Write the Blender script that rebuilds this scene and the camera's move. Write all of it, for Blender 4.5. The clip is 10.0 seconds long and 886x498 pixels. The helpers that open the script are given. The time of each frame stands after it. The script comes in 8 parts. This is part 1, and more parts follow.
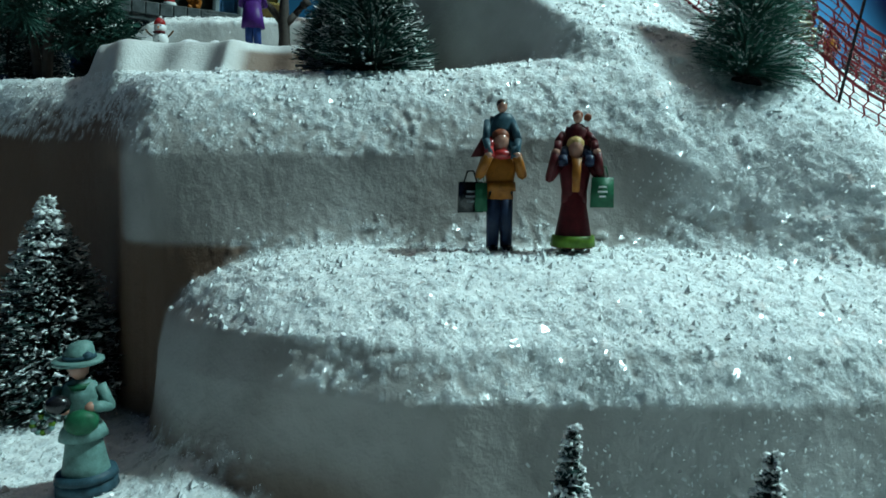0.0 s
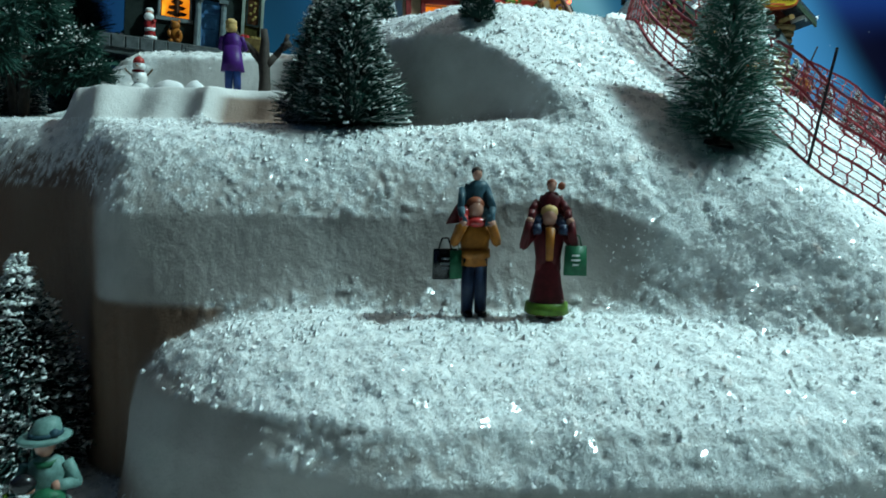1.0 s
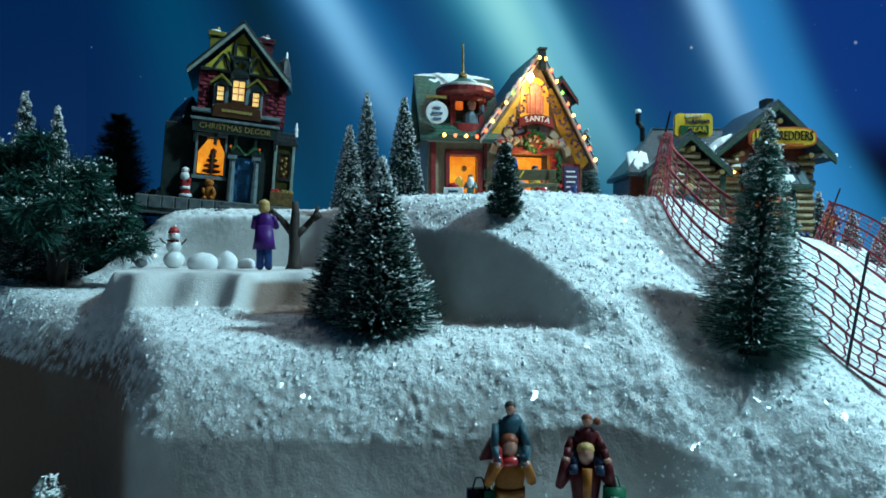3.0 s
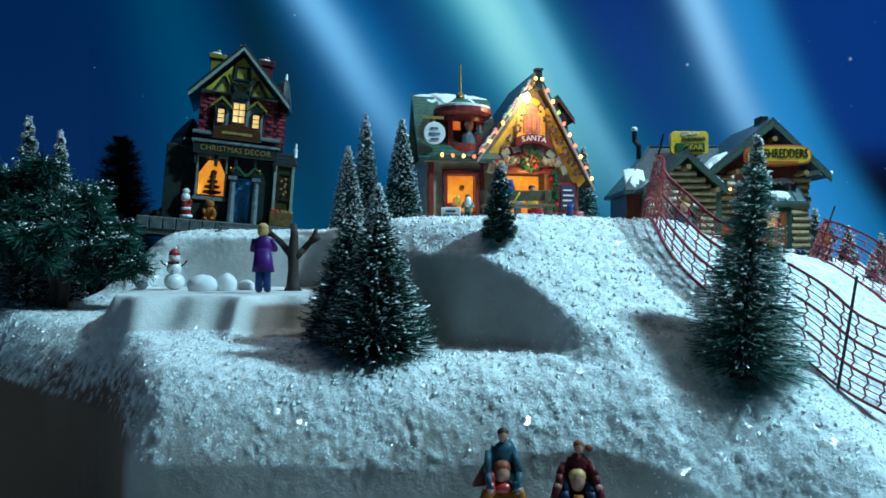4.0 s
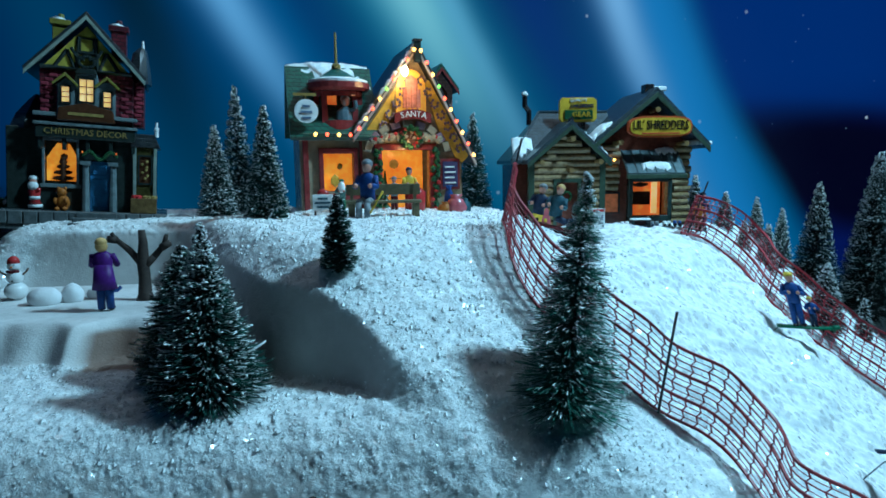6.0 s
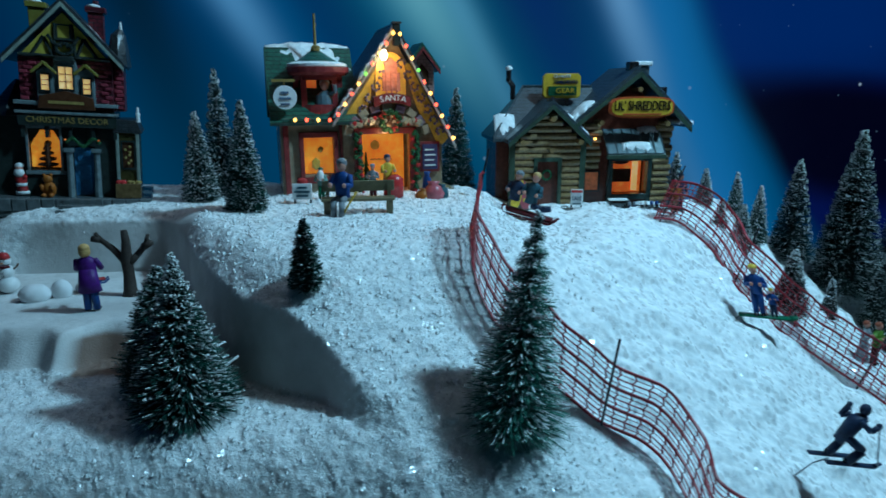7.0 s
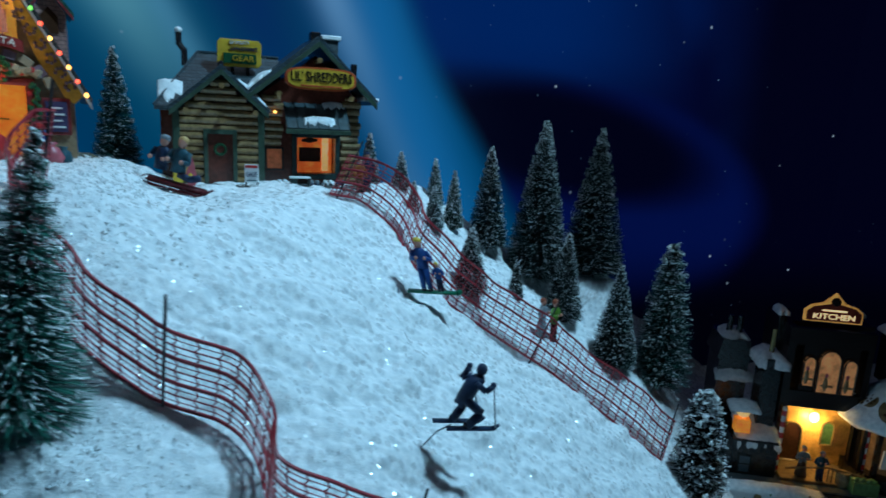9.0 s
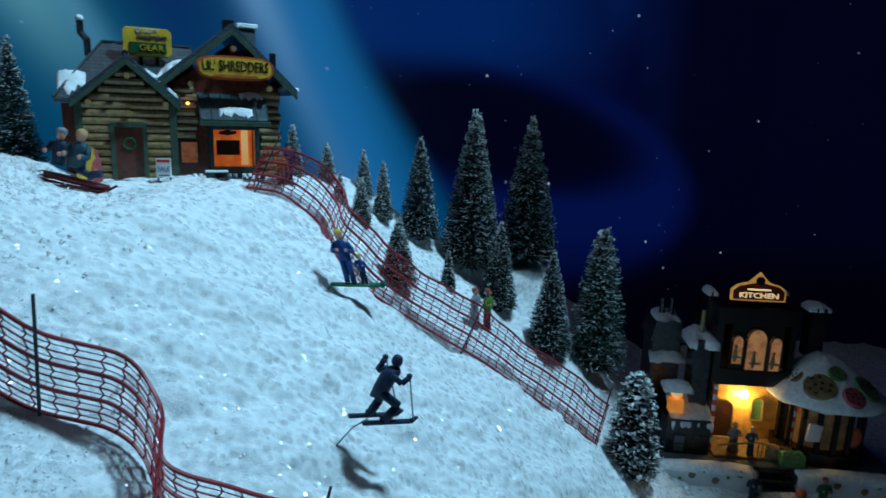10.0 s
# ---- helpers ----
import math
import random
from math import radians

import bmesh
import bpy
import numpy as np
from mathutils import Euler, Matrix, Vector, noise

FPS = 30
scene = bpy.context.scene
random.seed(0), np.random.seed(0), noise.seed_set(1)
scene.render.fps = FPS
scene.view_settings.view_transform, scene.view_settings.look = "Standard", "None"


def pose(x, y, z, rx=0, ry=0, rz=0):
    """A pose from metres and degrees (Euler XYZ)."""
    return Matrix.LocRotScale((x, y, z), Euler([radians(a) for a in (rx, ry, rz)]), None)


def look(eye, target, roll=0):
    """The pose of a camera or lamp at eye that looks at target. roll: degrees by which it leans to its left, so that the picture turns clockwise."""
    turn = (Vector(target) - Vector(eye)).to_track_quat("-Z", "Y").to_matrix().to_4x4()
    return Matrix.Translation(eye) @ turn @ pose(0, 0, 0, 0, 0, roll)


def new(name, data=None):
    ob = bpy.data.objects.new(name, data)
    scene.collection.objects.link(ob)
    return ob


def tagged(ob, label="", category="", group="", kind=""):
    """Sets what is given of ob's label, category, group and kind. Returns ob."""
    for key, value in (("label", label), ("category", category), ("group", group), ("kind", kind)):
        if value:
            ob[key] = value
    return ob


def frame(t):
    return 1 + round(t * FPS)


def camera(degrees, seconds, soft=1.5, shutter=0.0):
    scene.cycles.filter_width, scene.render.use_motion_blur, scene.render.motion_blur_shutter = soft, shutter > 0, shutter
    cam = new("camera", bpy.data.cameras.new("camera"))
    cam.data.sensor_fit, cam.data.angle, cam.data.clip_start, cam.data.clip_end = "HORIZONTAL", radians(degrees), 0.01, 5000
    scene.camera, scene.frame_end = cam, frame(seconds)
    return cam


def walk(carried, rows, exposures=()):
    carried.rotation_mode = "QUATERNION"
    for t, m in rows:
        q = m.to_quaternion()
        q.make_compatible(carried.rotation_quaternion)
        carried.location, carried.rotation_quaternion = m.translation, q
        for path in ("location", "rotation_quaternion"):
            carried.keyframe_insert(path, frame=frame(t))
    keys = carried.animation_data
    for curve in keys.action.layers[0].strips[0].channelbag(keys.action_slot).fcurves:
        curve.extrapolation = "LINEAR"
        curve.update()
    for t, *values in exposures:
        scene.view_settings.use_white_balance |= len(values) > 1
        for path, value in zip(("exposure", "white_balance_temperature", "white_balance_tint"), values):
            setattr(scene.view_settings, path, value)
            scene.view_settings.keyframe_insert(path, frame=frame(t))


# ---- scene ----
cam = camera(70.2, 10.0, soft=1.6, shutter=0.5)
PATH = [
    (0, (0.0129, 0.0119, 0.3048), (-0.0107, 1.0026, 0.1714), 0.28),
    (0.5, (0.0125, 0.0117, 0.3165), (-0.0008, 1.0035, 0.1891), 0.87),
    (1, (0.0177, 0.0144, 0.3333), (0.0178, 1.0072, 0.2138), 0.83),
    (1.5, (0.0227, 0.0146, 0.3500), (0.0251, 1.0093, 0.2468), 0.36),
    (2, (0.0218, 0.0164, 0.3773), (0.0153, 1.0151, 0.3274), -0.02),
    (2.5, (0.0152, 0.0193, 0.3962), (-0.0054, 1.0187, 0.3716), -0.09),
    (3, (0.0113, 0.0200, 0.4115), (-0.0220, 1.0195, 0.4106), 0.16),
    (4.3, (0.0218, 0.0129, 0.4297), (-0.0146, 1.0121, 0.4456), -0.13),
    (4.5, (0.0273, 0.0169, 0.4393), (0.0156, 1.0168, 0.4445), -0.26),
    (5, (0.0452, 0.0230, 0.4467), (0.0813, 1.0223, 0.4342), 0.45),
    (5.5, (0.0641, 0.0277, 0.4720), (0.1349, 1.0241, 0.4267), 0.23),
    (5.7, (0.0725, 0.0291, 0.4820), (0.1407, 1.0236, 0.4024), -0.34),
    (6.8, (0.1078, 0.0223, 0.5558), (0.1519, 0.9963, 0.3337), -0.66),
    (7, (0.1140, 0.0187, 0.5694), (0.1618, 0.9868, 0.3236), -0.24),
    (7.5, (0.1486, 0.0124, 0.5807), (0.2411, 0.9713, 0.3122), 0.08),
    (8, (0.1921, 0.0172, 0.5574), (0.3900, 0.9636, 0.3019), -0.40),
    (8.5, (0.2313, 0.0286, 0.5292), (0.5389, 0.9468, 0.2794), 1.31),
    (9, (0.2713, 0.0430, 0.5101), (0.6186, 0.9584, 0.3069), 2.86),
    (9.5, (0.2949, 0.0471, 0.4999), (0.6794, 0.9490, 0.3027), 3.54),
    (10, (0.3046, 0.0431, 0.5021), (0.7193, 0.9295, 0.2963), 1.82),
]
EXPOSURES = [(0.0, -0.06, 6900, 10), (1.0, -0.06, 6900, 11), (2.0, -0.10, 6700, 11), (3.0, -0.14, 5950, 8), (4.5, -0.18, 5500, 7), (5.7, -0.46, 5250, 7), (7.0, -1.08, 5200, 8), (8.0, -1.36, 5050, 7), (8.5, -1.34, 5100, 10), (10.0, -1.12, 5350, 13)]
walk(cam, [(t, look(eye, target, roll)) for t, eye, target, roll in PATH], EXPOSURES)

# ---- light: one cold display spotlight above, an added unseen fill, the dim blue of the dark shop, and the little bulbs further down ----
world = bpy.data.worlds.new("dark_shop")
scene.world = world
world.use_nodes = True
world.node_tree.nodes["Background"].inputs[0].default_value = (0.16, 0.36, 0.46, 1)
world.node_tree.nodes["Background"].inputs[1].default_value = 0.0055
spot = bpy.data.lights.new("ceiling_spotlight", "SPOT")
spot.energy, spot.color = 130.0, (0.58, 0.93, 1.0)
spot.spot_size, spot.spot_blend, spot.shadow_soft_size = radians(72), 0.36, 0.062
lamp = new("ceiling_spotlight", spot)
lamp.matrix_world = look((0.95, 0.41, 1.50), (0.18, 0.48, 0.35))

# Added overhead fill, no such source known; it lifts the shadows on the snow.
fill = bpy.data.lights.new("added_fill_panel", "AREA")
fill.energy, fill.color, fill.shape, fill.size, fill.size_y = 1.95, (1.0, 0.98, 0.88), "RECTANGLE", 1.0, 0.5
panel = new("added_fill_panel", fill)
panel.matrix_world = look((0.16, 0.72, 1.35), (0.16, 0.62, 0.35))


# ---- materials ----
def nodes_of(name):
    m = bpy.data.materials.new(name)
    m.use_nodes = True
    nt = m.node_tree
    return m, nt, nt.nodes, nt.links, nt.nodes["Principled BSDF"]


def paint(name, col, rough=0.55, var=0.22, size=0.006, bump=0.25, metal=0.0, glow=0.0, tint=None, wear=None, gloss=0.5):
    """A painted or coloured surface with two scales of variation; size: metres of the larger one."""
    m, nt, nd, ln, bsdf = nodes_of(name)
    geo = nd.new("ShaderNodeNewGeometry")
    n1, n2 = nd.new("ShaderNodeTexNoise"), nd.new("ShaderNodeTexNoise")
    for n, s in ((n1, 1 / size), (n2, 6 / size)):
        n.inputs["Scale"].default_value, n.inputs["Detail"].default_value = s, 3
        ln.new(geo.outputs["Position"], n.inputs["Vector"])
    mixn = nd.new("ShaderNodeMath")
    mixn.operation = "MULTIPLY_ADD"
    ln.new(n2.outputs["Fac"], mixn.inputs[0])
    mixn.inputs[1].default_value = 0.45
    ln.new(n1.outputs["Fac"], mixn.inputs[2])
    ramp = nd.new("ShaderNodeValToRGB")
    ramp.color_ramp.elements[0].position, ramp.color_ramp.elements[1].position = 0.45, 1.0
    dark = wear or [c * (1 - var) for c in col]
    lite = tint or [min(1, c * (1 + var)) for c in col]
    ramp.color_ramp.elements[0].color = (*dark, 1)
    ramp.color_ramp.elements[1].color = (*lite, 1)
    mid = ramp.color_ramp.elements.new(0.72)
    mid.color = (*col, 1)
    ln.new(mixn.outputs[0], ramp.inputs[0])
    ln.new(ramp.outputs[0], bsdf.inputs["Base Color"])
    bsdf.inputs["Roughness"].default_value, bsdf.inputs["Metallic"].default_value = rough, metal
    if bump:
        b = nd.new("ShaderNodeBump")
        b.inputs["Strength"].default_value, b.inputs["Distance"].default_value = bump, size * 0.15
        ln.new(mixn.outputs[0], b.inputs["Height"])
        ln.new(b.outputs[0], bsdf.inputs["Normal"])
    bsdf.inputs["Specular IOR Level"].default_value = gloss
    if glow:
        ln.new(ramp.outputs[0], bsdf.inputs["Emission Color"])
        bsdf.inputs["Emission Strength"].default_value = glow
    return m


def bricks(name, col, col2, mortar, width, height, depth=0.6):
    """Small moulded masonry or shingles, laid on the face by the object's own x and z."""
    m, nt, nd, ln, bsdf = nodes_of(name)
    tc = nd.new("ShaderNodeTexCoord")
    sep, com = nd.new("ShaderNodeSeparateXYZ"), nd.new("ShaderNodeCombineXYZ")
    add = nd.new("ShaderNodeMath")
    ln.new(tc.outputs["Object"], sep.inputs[0])
    ln.new(sep.outputs[0], add.inputs[0])
    ln.new(sep.outputs[1], add.inputs[1])
    ln.new(add.outputs[0], com.inputs[0])
    ln.new(sep.outputs[2], com.inputs[1])
    b = nd.new("ShaderNodeTexBrick")
    b.inputs["Scale"].default_value = 1.0
    b.inputs["Brick Width"].default_value, b.inputs["Row Height"].default_value = width, height
    b.inputs["Mortar Size"].default_value, b.inputs["Mortar Smooth"].default_value = height * 0.12, 0.4
    for k, c in (("Color1", col), ("Color2", col2), ("Mortar", mortar)):
        b.inputs[k].default_value = (*c, 1)
    ln.new(com.outputs[0], b.inputs["Vector"])
    n = nd.new("ShaderNodeTexNoise")
    n.inputs["Scale"].default_value = 260
    ln.new(tc.outputs["Object"], n.inputs["Vector"])
    mul = nd.new("ShaderNodeMix")
    mul.data_type, mul.blend_type = "RGBA", "OVERLAY"
    mul.inputs["Factor"].default_value = 0.55
    ln.new(b.outputs["Color"], mul.inputs[6])
    ln.new(n.outputs["Fac"], mul.inputs[7])
    ln.new(mul.outputs[2], bsdf.inputs["Base Color"])
    bp = nd.new("ShaderNodeBump")
    bp.inputs["Strength"].default_value, bp.inputs["Distance"].default_value, bp.invert = depth, 0.0008, True
    ln.new(b.outputs["Fac"], bp.inputs["Height"])
    ln.new(bp.outputs[0], bsdf.inputs["Normal"])
    bsdf.inputs["Roughness"].default_value = 0.30
    return m


def snow_material(name, sparkle=True, foam=False):
    """Flaky artificial snow with glittering flecks; with foam, bare carved foam board shows where the 'snowy' attribute is low."""
    m, nt, nd, ln, bsdf = nodes_of(name)
    geo = nd.new("ShaderNodeNewGeometry")
    n1, n2 = nd.new("ShaderNodeTexNoise"), nd.new("ShaderNodeTexNoise")
    for n, s, d in ((n1, 150, 5), (n2, 650, 5)):
        n.inputs["Scale"].default_value, n.inputs["Detail"].default_value = s, d
        ln.new(geo.outputs["Position"], n.inputs["Vector"])
    ramp = nd.new("ShaderNodeValToRGB")
    ramp.color_ramp.elements[0].color, ramp.color_ramp.elements[1].color = (0.62, 0.66, 0.68, 1), (0.86, 0.88, 0.88, 1)
    ramp.color_ramp.elements[0].position, ramp.color_ramp.elements[1].position = 0.30, 0.62
    ln.new(n1.outputs["Fac"], ramp.inputs[0])
    colour = ramp.outputs[0]
    vor = nd.new("ShaderNodeTexVoronoi")
    vor.inputs["Scale"].default_value = 160
    ln.new(geo.outputs["Position"], vor.inputs["Vector"])
    sub = nd.new("ShaderNodeVectorMath")
    sub.operation = "SUBTRACT"
    sub.inputs[1].default_value = (0.5, 0.5, 0.5)
    ln.new(vor.outputs["Color"], sub.inputs[0])
    scl = nd.new("ShaderNodeVectorMath")
    scl.operation = "SCALE"
    scl.inputs["Scale"].default_value = 1.3
    ln.new(sub.outputs[0], scl.inputs[0])
    bump = nd.new("ShaderNodeBump")
    bump.inputs["Strength"].default_value, bump.inputs["Distance"].default_value = 0.6, 0.0014
    ln.new(n2.outputs["Fac"], bump.inputs["Height"])
    nadd = nd.new("ShaderNodeVectorMath")
    ln.new(geo.outputs["Normal"], nadd.inputs[0])
    ln.new(scl.outputs[0], nadd.inputs[1])
    nrm = nd.new("ShaderNodeVectorMath")
    nrm.operation = "NORMALIZE"
    ln.new(nadd.outputs[0], nrm.inputs[0])
    fleck = nd.new("ShaderNodeSeparateColor")
    ln.new(vor.outputs["Color"], fleck.inputs[0])
    pick = nd.new("ShaderNodeMath")
    pick.operation = "GREATER_THAN"
    pick.inputs[1].default_value = 0.58
    ln.new(fleck.outputs[1], pick.inputs[0])
    small = nd.new("ShaderNodeMath")
    small.operation = "LESS_THAN"
    small.inputs[1].default_value = 0.50
    ln.new(vor.outputs["Distance"], small.inputs[0])
    both = nd.new("ShaderNodeMath")
    both.operation = "MULTIPLY"
    ln.new(pick.outputs[0], both.inputs[0])
    ln.new(small.outputs[0], both.inputs[1])
    pick = both
    bsdf.inputs["Roughness"].default_value = 0.75
    bsdf.inputs["Subsurface Weight"].default_value = 0.65 if foam else 0.0
    bsdf.inputs["Subsurface Radius"].default_value, bsdf.inputs["Subsurface Scale"].default_value = (1.0, 1.0, 1.0), 0.0022
    if foam:
        at = nd.new("ShaderNodeAttribute")
        at.attribute_name = "snowy"
        fn = nd.new("ShaderNodeTexNoise")
        fn.inputs["Scale"].default_value, fn.inputs["Detail"].default_value = 22, 5
        ln.new(geo.outputs["Position"], fn.inputs["Vector"])
        fr = nd.new("ShaderNodeValToRGB")
        fr.color_ramp.elements[0].color, fr.color_ramp.elements[1].color = (0.44, 0.435, 0.425, 1), (0.66, 0.655, 0.645, 1)
        fr.color_ramp.elements[0].position, fr.color_ramp.elements[1].position = 0.34, 0.62
        ln.new(fn.outputs["Fac"], fr.inputs[0])
        # 'bare' adds brown: painted shade and warm light, plus a browner front face.
        brown = nd.new("ShaderNodeAttribute")
        brown.attribute_name = "bare"
        bmix = nd.new("ShaderNodeMix")
        bmix.data_type = "RGBA"
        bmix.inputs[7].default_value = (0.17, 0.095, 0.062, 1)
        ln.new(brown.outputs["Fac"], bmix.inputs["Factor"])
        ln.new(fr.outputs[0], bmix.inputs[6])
        cm = nd.new("ShaderNodeMix")
        cm.data_type = "RGBA"
        ln.new(at.outputs["Fac"], cm.inputs["Factor"])
        ln.new(bmix.outputs[2], cm.inputs[6])
        ln.new(colour, cm.inputs[7])
        colour = cm.outputs[2]
        bs = nd.new("ShaderNodeMapRange")
        bs.inputs[3].default_value, bs.inputs[4].default_value = 0.28, 0.55
        gr = nd.new("ShaderNodeAttribute")
        gr.attribute_name = "grain"
        ln.new(gr.outputs["Fac"], bs.inputs[0])
        ln.new(bs.outputs[0], bump.inputs["Strength"])
        pm = nd.new("ShaderNodeMath")
        pm.operation = "MULTIPLY"
        ln.new(pick.outputs[0], pm.inputs[0])
        ln.new(at.outputs["Fac"], pm.inputs[1])
        pick = pm
    ln.new(colour, bsdf.inputs["Base Color"])
    ln.new(bump.outputs[0], bsdf.inputs["Normal"])
    if sparkle:
        # flat glassy flakes lie at all angles on the snow
        ln.new(pick.outputs[0], bsdf.inputs["Coat Weight"])
        bsdf.inputs["Coat Roughness"].default_value, bsdf.inputs["Coat IOR"].default_value = 0.20, 2.2
        ln.new(nrm.outputs[0], bsdf.inputs["Coat Normal"])
    return m


def aurora_material():
    """The printed, back-lit night sky: slanting aurora rays on blue, with stars."""
    m, nt, nd, ln, bsdf = nodes_of("aurora_print")
    tc = nd.new("ShaderNodeNewGeometry")
    sep = nd.new("ShaderNodeSeparateXYZ")
    ln.new(tc.outputs["Position"], sep.inputs[0])

    def op(kind, a, b=None, c=None):
        n = nd.new("ShaderNodeMath")
        n.operation = kind
        for i, v in enumerate((a, b, c)):
            if v is None:
                continue
            if isinstance(v, (int, float)):
                n.inputs[i].default_value = v
            else:
                ln.new(v, n.inputs[i])
        return n.outputs[0]

    def rise(v, a, b):
        n = nd.new("ShaderNodeMapRange")
        n.interpolation_type = "SMOOTHSTEP"
        ln.new(v, n.inputs[0])
        n.inputs[1].default_value, n.inputs[2].default_value = a, b
        return n.outputs[0]

    X, Z = sep.outputs[0], sep.outputs[2]
    soft = nd.new("ShaderNodeTexNoise")
    soft.inputs["Scale"].default_value, soft.inputs["Detail"].default_value = 3.0, 2
    ln.new(tc.outputs["Position"], soft.inputs["Vector"])
    wob = op("MULTIPLY_ADD", soft.outputs["Fac"], 0.04, -0.02)
    X = op("ADD", X, wob)

    def colour_mix(fac, a, b):
        n = nd.new("ShaderNodeMix")
        n.data_type = "RGBA"
        ln.new(fac, n.inputs["Factor"])
        for i, v in ((6, a), (7, b)):
            if isinstance(v, tuple):
                n.inputs[i].default_value = (*v, 1)
            else:
                ln.new(v, n.inputs[i])
        return n.outputs[2]

    # blue of the night, lighter low down in the middle, navy towards the sides
    drop = op("SUBTRACT", 0.844, Z)
    low = rise(Z, 0.95, 0.42)
    base = colour_mix(low, (0.003, 0.018, 0.110), (0.004, 0.080, 0.170))
    base = colour_mix(rise(X, -0.30, -0.60), base, (0.0015, 0.018, 0.080))
    # Low on the left, the deep shade behind the pine is painted black.
    base = colour_mix(op("MULTIPLY", rise(X, -0.30, -0.36), rise(Z, 0.50, 0.42)), base, (0.0004, 0.0006, 0.001))
    # rays: place at the height 0.84, slope, width, colour, strength, how much is left low down
    rays = (
        (-0.470, 0.34, 0.085, (0.002, 0.075, 0.140), 0.65, 0.5),
        (-0.328, 0.30, 0.066, (0.0006, 0.016, 0.024), 0.92, 0.5),
        (-0.205, 0.62, 0.080, (0.02, 0.22, 0.48), 0.60, 0.4),
        (-0.228, 0.62, 0.034, (0.24, 0.58, 0.86), 0.85, 0.15),
        (-0.110, 0.60, 0.034, (0.003, 0.040, 0.150), 0.50, 0.5),
        (0.052, 0.60, 0.085, (0.05, 0.44, 0.57), 0.85, 0.18),
        (0.050, 0.60, 0.045, (0.42, 0.88, 0.82), 0.75, 0.05),
        (0.110, 0.55, 0.024, (0.30, 0.72, 0.90), 0.40, 0.5),
        (0.245, 0.50, 0.050, (0.003, 0.030, 0.18), 0.75, 0.4),
        (0.450, 0.42, 0.078, (0.04, 0.27, 0.58), 0.90, 0.95),
        (0.387, 0.46, 0.030, (0.34, 0.66, 0.92), 0.85, 0.20),
    )
    col = base
    for x0, slope, wide, tone, power, left in rays:
        d = op("DIVIDE", op("SUBTRACT", op("MULTIPLY_ADD", op("SUBTRACT", Z, 0.84), slope, X), x0), wide)
        fall = op("EXPONENT", op("MULTIPLY", op("MULTIPLY", d, d), -1.0))
        fade = op("MULTIPLY_ADD", rise(Z, 0.46, 0.84), 1.0 - left, left)
        col = colour_mix(op("MULTIPLY", op("MULTIPLY", fall, fade), power), col, tone)
    # the curved edge of the lit part; beyond it navy clouds and a dark lens of night
    edge = op("SUBTRACT", X, op("ADD", op("MULTIPLY_ADD", drop, 0.33, 0.500), op("MULTIPLY", op("MULTIPLY", drop, drop), 0.45)))
    dark = rise(edge, -0.012, 0.050)

    def lens(cx, cz, rx, rz, tilt, soft):
        u = op("SUBTRACT", X, cx)
        v = op("MULTIPLY_ADD", u, tilt, op("SUBTRACT", Z, cz))
        u, v = op("DIVIDE", u, rx), op("DIVIDE", v, rz)
        return rise(op("ADD", op("MULTIPLY", u, u), op("MULTIPLY", v, v)), 1.0 + soft, 1.0 - soft)

    glow2 = nd.new("ShaderNodeTexNoise")
    glow2.inputs["Scale"].default_value, glow2.inputs["Detail"].default_value = 2.6, 2
    ln.new(tc.outputs["Position"], glow2.inputs["Vector"])
    navy = colour_mix(rise(glow2.outputs["Fac"], 0.38, 0.60), (0.002, 0.004, 0.045), (0.004, 0.020, 0.130))
    near = op("MULTIPLY", rise(X, 1.25, 0.80), rise(Z, 0.50, 0.66))
    navy = colour_mix(near, navy, (0.005, 0.036, 0.190))
    navy = colour_mix(rise(X, 1.05, 1.35), navy, (0.0012, 0.0014, 0.014))
    navy = colour_mix(lens(0.98, 0.37, 0.37, 0.20, 0.10, 0.30), navy, (0.0035, 0.010, 0.095))
    navy = colour_mix(lens(0.90, 0.475, 0.33, 0.100, 0.16, 0.60), navy, (0.0010, 0.0012, 0.012))
    navy = colour_mix(rise(Z, 0.30, 0.12), navy, (0.0006, 0.0007, 0.004))
    col = colour_mix(dark, col, navy)
    # stars
    st = nd.new("ShaderNodeTexVoronoi")
    st.inputs["Scale"].default_value = 15
    ln.new(tc.outputs["Position"], st.inputs["Vector"])
    dot = rise(st.outputs["Distance"], 0.060, 0.022)
    spc = nd.new("ShaderNodeSeparateColor")
    ln.new(st.outputs["Color"], spc.inputs[0])
    dot = op("MULTIPLY", dot, op("POWER", spc.outputs[0], 2.2))
    col = colour_mix(dot, col, (0.80, 0.95, 1.0))
    st2 = nd.new("ShaderNodeTexVoronoi")
    st2.inputs["Scale"].default_value = 34
    ln.new(tc.outputs["Position"], st2.inputs["Vector"])
    sp2 = nd.new("ShaderNodeSeparateColor")
    ln.new(st2.outputs["Color"], sp2.inputs[0])
    tiny = op("MULTIPLY", rise(st2.outputs["Distance"], 0.060, 0.020), op("POWER", sp2.outputs[1], 3.5))
    col = colour_mix(op("MULTIPLY", tiny, 0.7), col, (0.45, 0.70, 0.90))
    bsdf.inputs["Base Color"].default_value = (0.01, 0.012, 0.02, 1)
    bsdf.inputs["Roughness"].default_value = 0.9
    bsdf.inputs["Specular IOR Level"].default_value = 0.0
    ln.new(col, bsdf.inputs["Emission Color"])
    bsdf.inputs["Emission Strength"].default_value = 1.0
    return m


